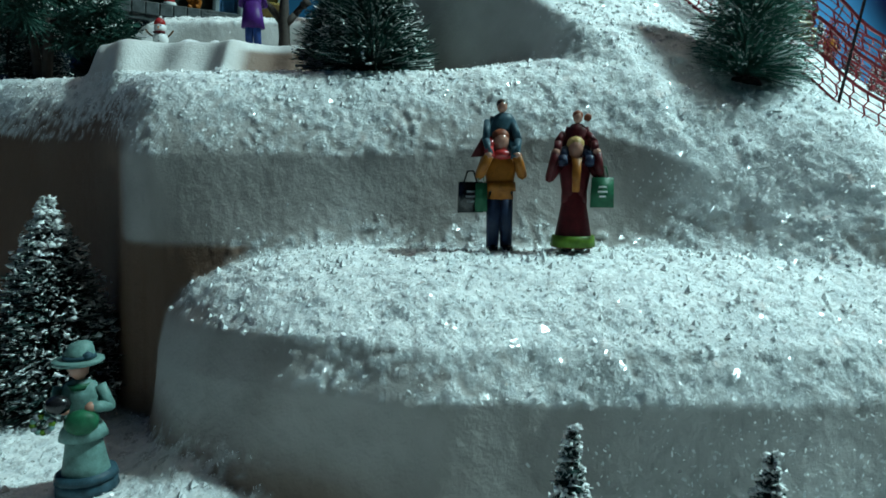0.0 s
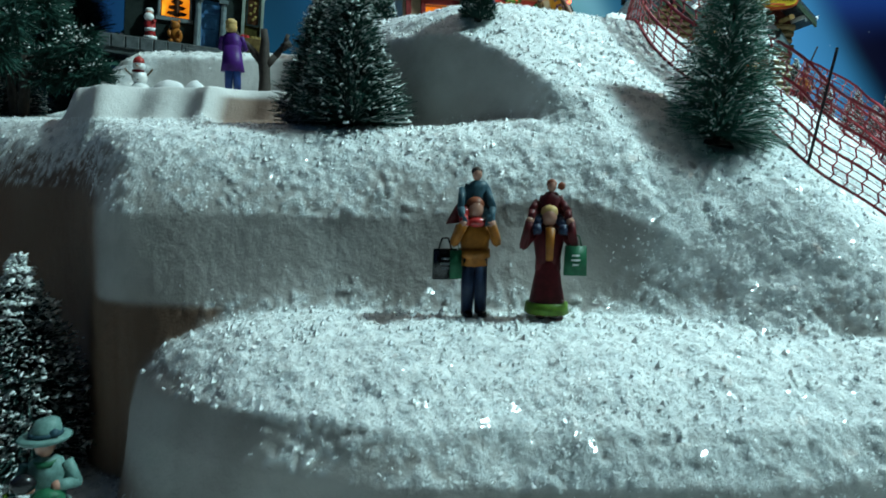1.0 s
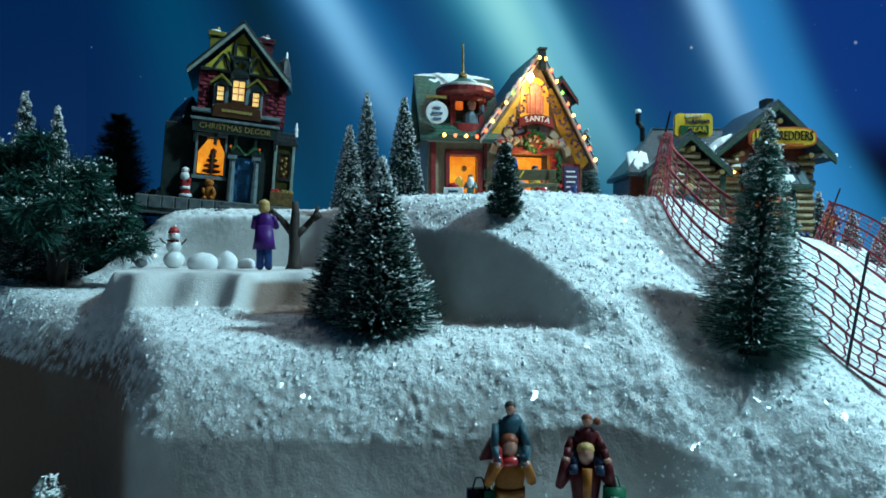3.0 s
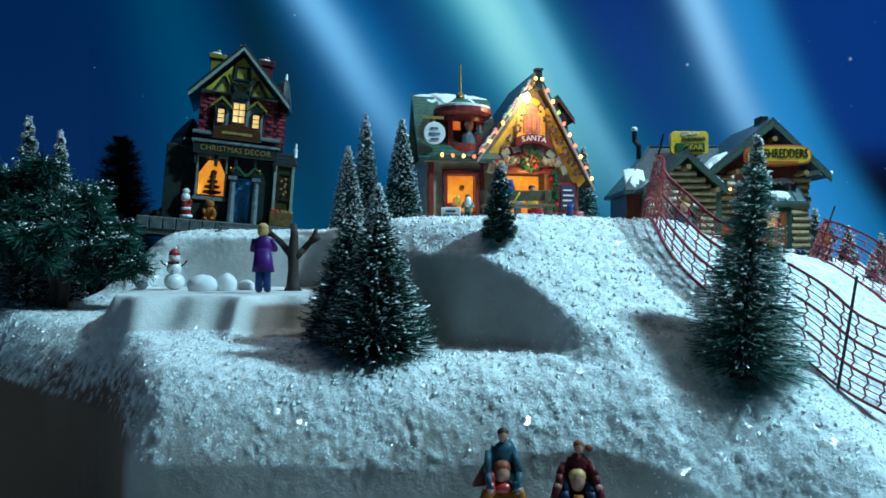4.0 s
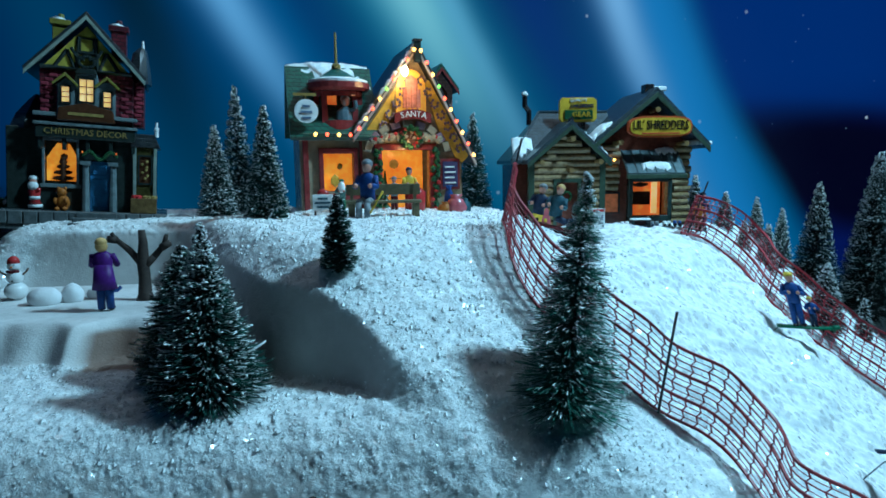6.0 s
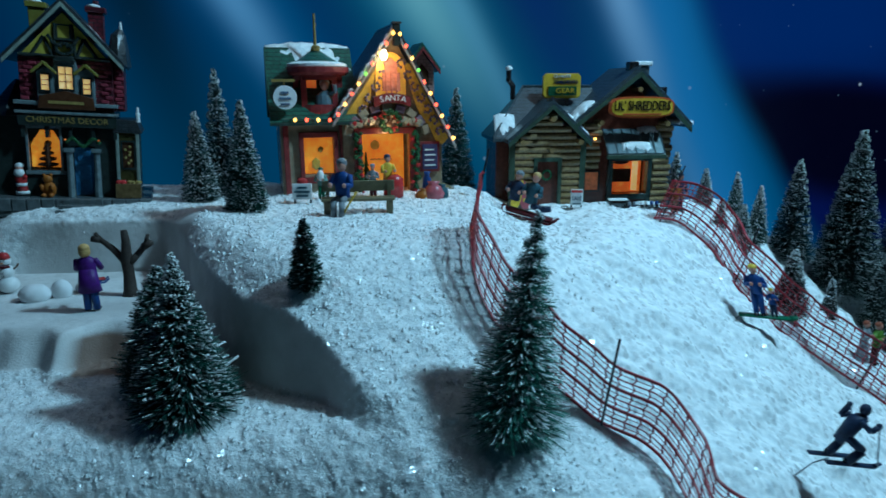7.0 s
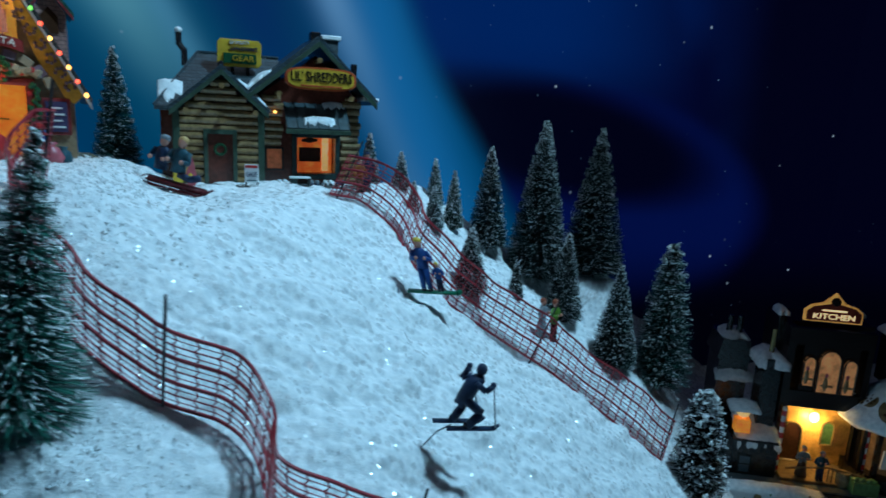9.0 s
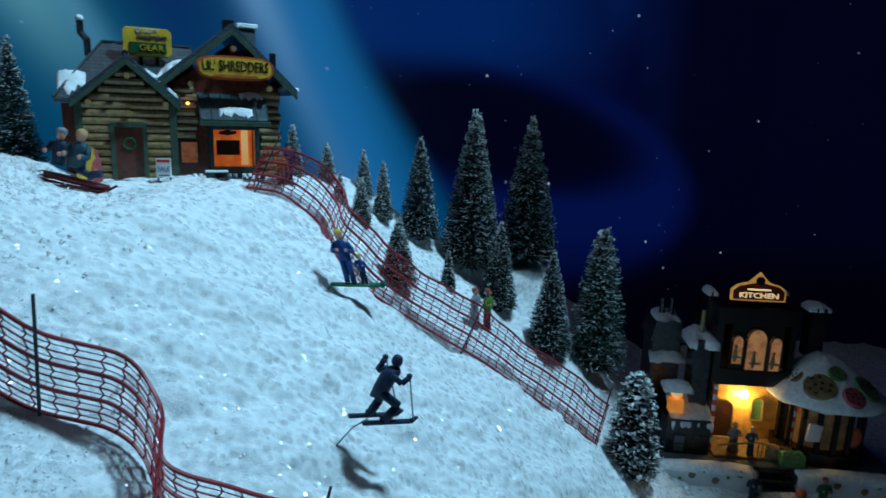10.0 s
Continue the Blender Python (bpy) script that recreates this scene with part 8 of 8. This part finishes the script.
for sx in (-0.010, 0.010):
    bm = bmesh.new()
    box(bm, sx - 0.0015, sx + 0.0015, -0.004, 0.004, 0.0, 0.010)
    part("side", bm, DARKTRIM, st)
bm = bmesh.new()
body(bm, (0, 0, 0), 0.046, NV, NV, HD, "down", hat=NV)
figurine("standing_figurine", bm, 0.452, 0.792, "dark painted figurine by the cabin corner", 10)
bm = bmesh.new()
body(bm, (0, 0, 0), 0.040, OR, BR, HD, "down")
figurine("standing_figurine", bm, 0.440, 0.776, "small orange painted figurine behind the net", 10)

# before the decor shop
bm = bmesh.new()
loft(bm, [(0, 0.0085, 0.0085, 0, 0), (0.004, 0.0085, 0.0085, 0, 0)], WH)
loft(bm, [(0.004, 0.0075, 0.0070, 0, 0), (0.010, 0.0060, 0.0056, 0, 0), (0.020, 0.0078, 0.0068, 0, 0), (0.028, 0.0040, 0.0040, 0, 0)], RE)
loft(bm, [(0.010, 0.0068, 0.0062, 0, 0), (0.014, 0.0072, 0.0066, 0, 0)], WH)
ball(bm, (0, -0.004, 0.027), (0.0062, 0.0045, 0.0060), WH)
ball(bm, (0, -0.002, 0.0315), (0.0048, 0.0046, 0.0046), SK)
ball(bm, (0, 0.000, 0.0355), (0.0054, 0.0052, 0.0040), WH)
ball(bm, (0.006, -0.005, 0.022), 0.0028, RE, 1)
figurine("bearded_statue", bm, -0.288, 0.688, "red and white bearded statue on a round base", 10, z=0.466, size=0.82)
bm = bmesh.new()
ball(bm, (0, 0, 0.008), (0.0065, 0.0055, 0.0085), OR)
ball(bm, (0, -0.001, 0.0185), (0.0048, 0.0045, 0.0045), OR)
for s in (-1, 1):
    ball(bm, (0.0036 * s, 0, 0.0225), 0.0018, OR, 1)
    ball(bm, (0.0052 * s, -0.004, 0.010), (0.0022, 0.0028, 0.0042), OR, 1)
    ball(bm, (0.0038 * s, -0.005, 0.0022), (0.0026, 0.0042, 0.0024), OR, 1)
figurine("toy_bear", bm, -0.262, 0.689, "tan toy bear sitting before the shop window", 0, z=0.4625)
for k, (x, y) in enumerate(((-0.318, 0.700), (-0.335, 0.706))):
    bm = bmesh.new()
    rr = random.Random(60 + k)
    for i in range(26):
        ball(bm, (rr.uniform(-0.007, 0.007), rr.uniform(-0.006, 0.006), rr.uniform(0.002, 0.013)), rr.uniform(0.002, 0.004), 0 if i % 4 else 1, 1)
    ob = part("low_shrub", bm, [GREEN, SNOW])
    ob.matrix_basis = pose(x, y, 0.4625)
    tagged(ob, "low dark green shrub flecked with snow", "shrub", "low shrubs")

# in the bakery yard
yard = pose(1.060, 0.640, 0.050, 0, 0, -30)
for u, v, z, h_, a, b, label in ((0.006, -0.092, -0.052, 0.050, NV, NV, "dark painted figurine standing by the garden wall"), (0.096, -0.092, -0.052, 0.050, BG, LI, "green painted figurine with orange hair by the steps"), (0.000, -0.022, -0.012, 0.046, GR, BR, "painted figurine on the lit porch"), (0.022, -0.028, -0.012, 0.044, TE, NV, "blue-grey painted figurine on the lit porch")):
    bm = bmesh.new()
    body(bm, (0, 0, 0), h_, a, b, HR if a == BG else GR, "hold", skirt=(b == BR))
    p = yard @ Vector((u, v, z))
    figurine("yard_figurine", bm, p.x, p.y, label, -30, z=p.z, group="yard figurines")
for u, v, w_, mt, label in ((0.052, -0.030, 0.012, COOKIE, "round wooden barrel on the porch"), (0.072, -0.044, 0.016, CANDYGREEN, "green crate of goods on the porch")):
    p = yard @ Vector((u, v, -0.014))
    bm = bmesh.new()
    if mt is COOKIE:
        loft(bm, [(0, 0.008, 0.008, 0, 0), (0.010, 0.0095, 0.0095, 0, 0), (0.020, 0.008, 0.008, 0, 0)], n=16)
    else:
        box(bm, -w_, w_, -0.008, 0.008, 0, 0.018)
        for i in range(10):
            ball(bm, (-w_ * 0.8 + i * w_ * 0.17, 0.002 * (i % 3 - 1), 0.019), 0.0035, sub=1)
    ob = part("barrel" if mt is COOKIE else "crate", bm, mt)
    ob.matrix_basis = pose(p.x, p.y, p.z, 0, 0, -30)
    tagged(ob, label, "barrel" if mt is COOKIE else "crate")


# ---- loose crumbs of snow ----
def crumbs(count=9000):
    rng = np.random.default_rng(5)
    x = np.concatenate([rng.uniform(-0.45, 0.30, count // 2), rng.uniform(-0.1, 0.22, count - count // 2)])
    y = np.concatenate([rng.uniform(0.22, 0.70, count // 2), rng.uniform(0.30, 0.80, count - count // 2)])
    e = 0.002
    z = height(x, y)
    gx, gy = (height(x + e, y) - z) / e, (height(x, y + e) - z) / e
    keep = (np.hypot(gx, gy) < 1.5) & ~((x > -0.30) & (x < -0.09) & (y > 0.455) & (y < 0.66))
    c = np.stack([x, y, z + 0.0012], -1)[keep]
    n = len(c)
    octa = np.array([(1, 0, 0), (0, 1, 0), (-1, 0, 0), (0, -1, 0), (0, 0, 1), (0, 0, -1)], float)
    s = 0.0006 + 0.0016 * rng.random((n, 1, 1)) ** 2.5
    v = c[:, None, :] + octa[None] * s * (0.7 + 0.6 * rng.random((n, 6, 3)))
    f = np.array([(0, 1, 4), (1, 2, 4), (2, 3, 4), (3, 0, 4), (1, 0, 5), (2, 1, 5), (3, 2, 5), (0, 3, 5)])
    t = (np.arange(n)[:, None, None] * 6 + f[None]).reshape(-1, 3)
    me = bpy.data.meshes.new("snow_crumbs")
    me.from_pydata(v.reshape(-1, 3).tolist(), [], t.tolist())
    me.materials.append(SNOW)
    tagged(new("snow_crumbs", me), "loose white crumbs of artificial snow", "snow", kind="stuff")


crumbs()


# ---- flat glitter flakes lying on the snow ----
def glitter(count=12000):
    rng = np.random.default_rng(41)
    P, N, snowy = LIE["P"], LIE["N"], LIE["snowy"]
    C = P[:-1, :-1]
    area = np.linalg.norm(np.cross(P[1:, :-1] - C, P[:-1, 1:] - C), axis=-1)
    inside = (C[..., 0] > -0.45) & (C[..., 0] < 0.80) & (C[..., 1] > 0.18) & (C[..., 1] < 0.80)
    w = (area * snowy[:-1, :-1] * inside).reshape(-1)
    pick = np.searchsorted(np.cumsum(w) / w.sum(), rng.random(count))
    i, j = np.unravel_index(np.minimum(pick, w.size - 1), C.shape[:2])
    nrm = N[i, j] + rng.standard_normal((count, 3)) * 0.28
    nrm /= np.linalg.norm(nrm, axis=-1, keepdims=True)
    u = np.cross(nrm, rng.standard_normal((count, 3)))
    u /= np.linalg.norm(u, axis=-1, keepdims=True)
    v = np.cross(nrm, u)
    s = 0.0005 + 0.0010 * rng.random((count, 1)) ** 2.5
    c = P[i, j] + N[i, j] * 0.0007
    ring = [c + s * (u * math.cos(a) + v * 0.8 * math.sin(a)) for a in np.arange(6) * math.pi / 3]
    V = np.stack(ring, 1).reshape(-1, 3)
    k = np.arange(count)[:, None] * 6
    tris = np.concatenate([k + [0, q, q + 1] for q in range(1, 5)], 0)
    ob = mesh_of_tris("snow_glitter", V, tris, GLITTER, None)
    tagged(ob, "glittering flakes strewn over the artificial snow", "glitter", kind="stuff")


glitter()
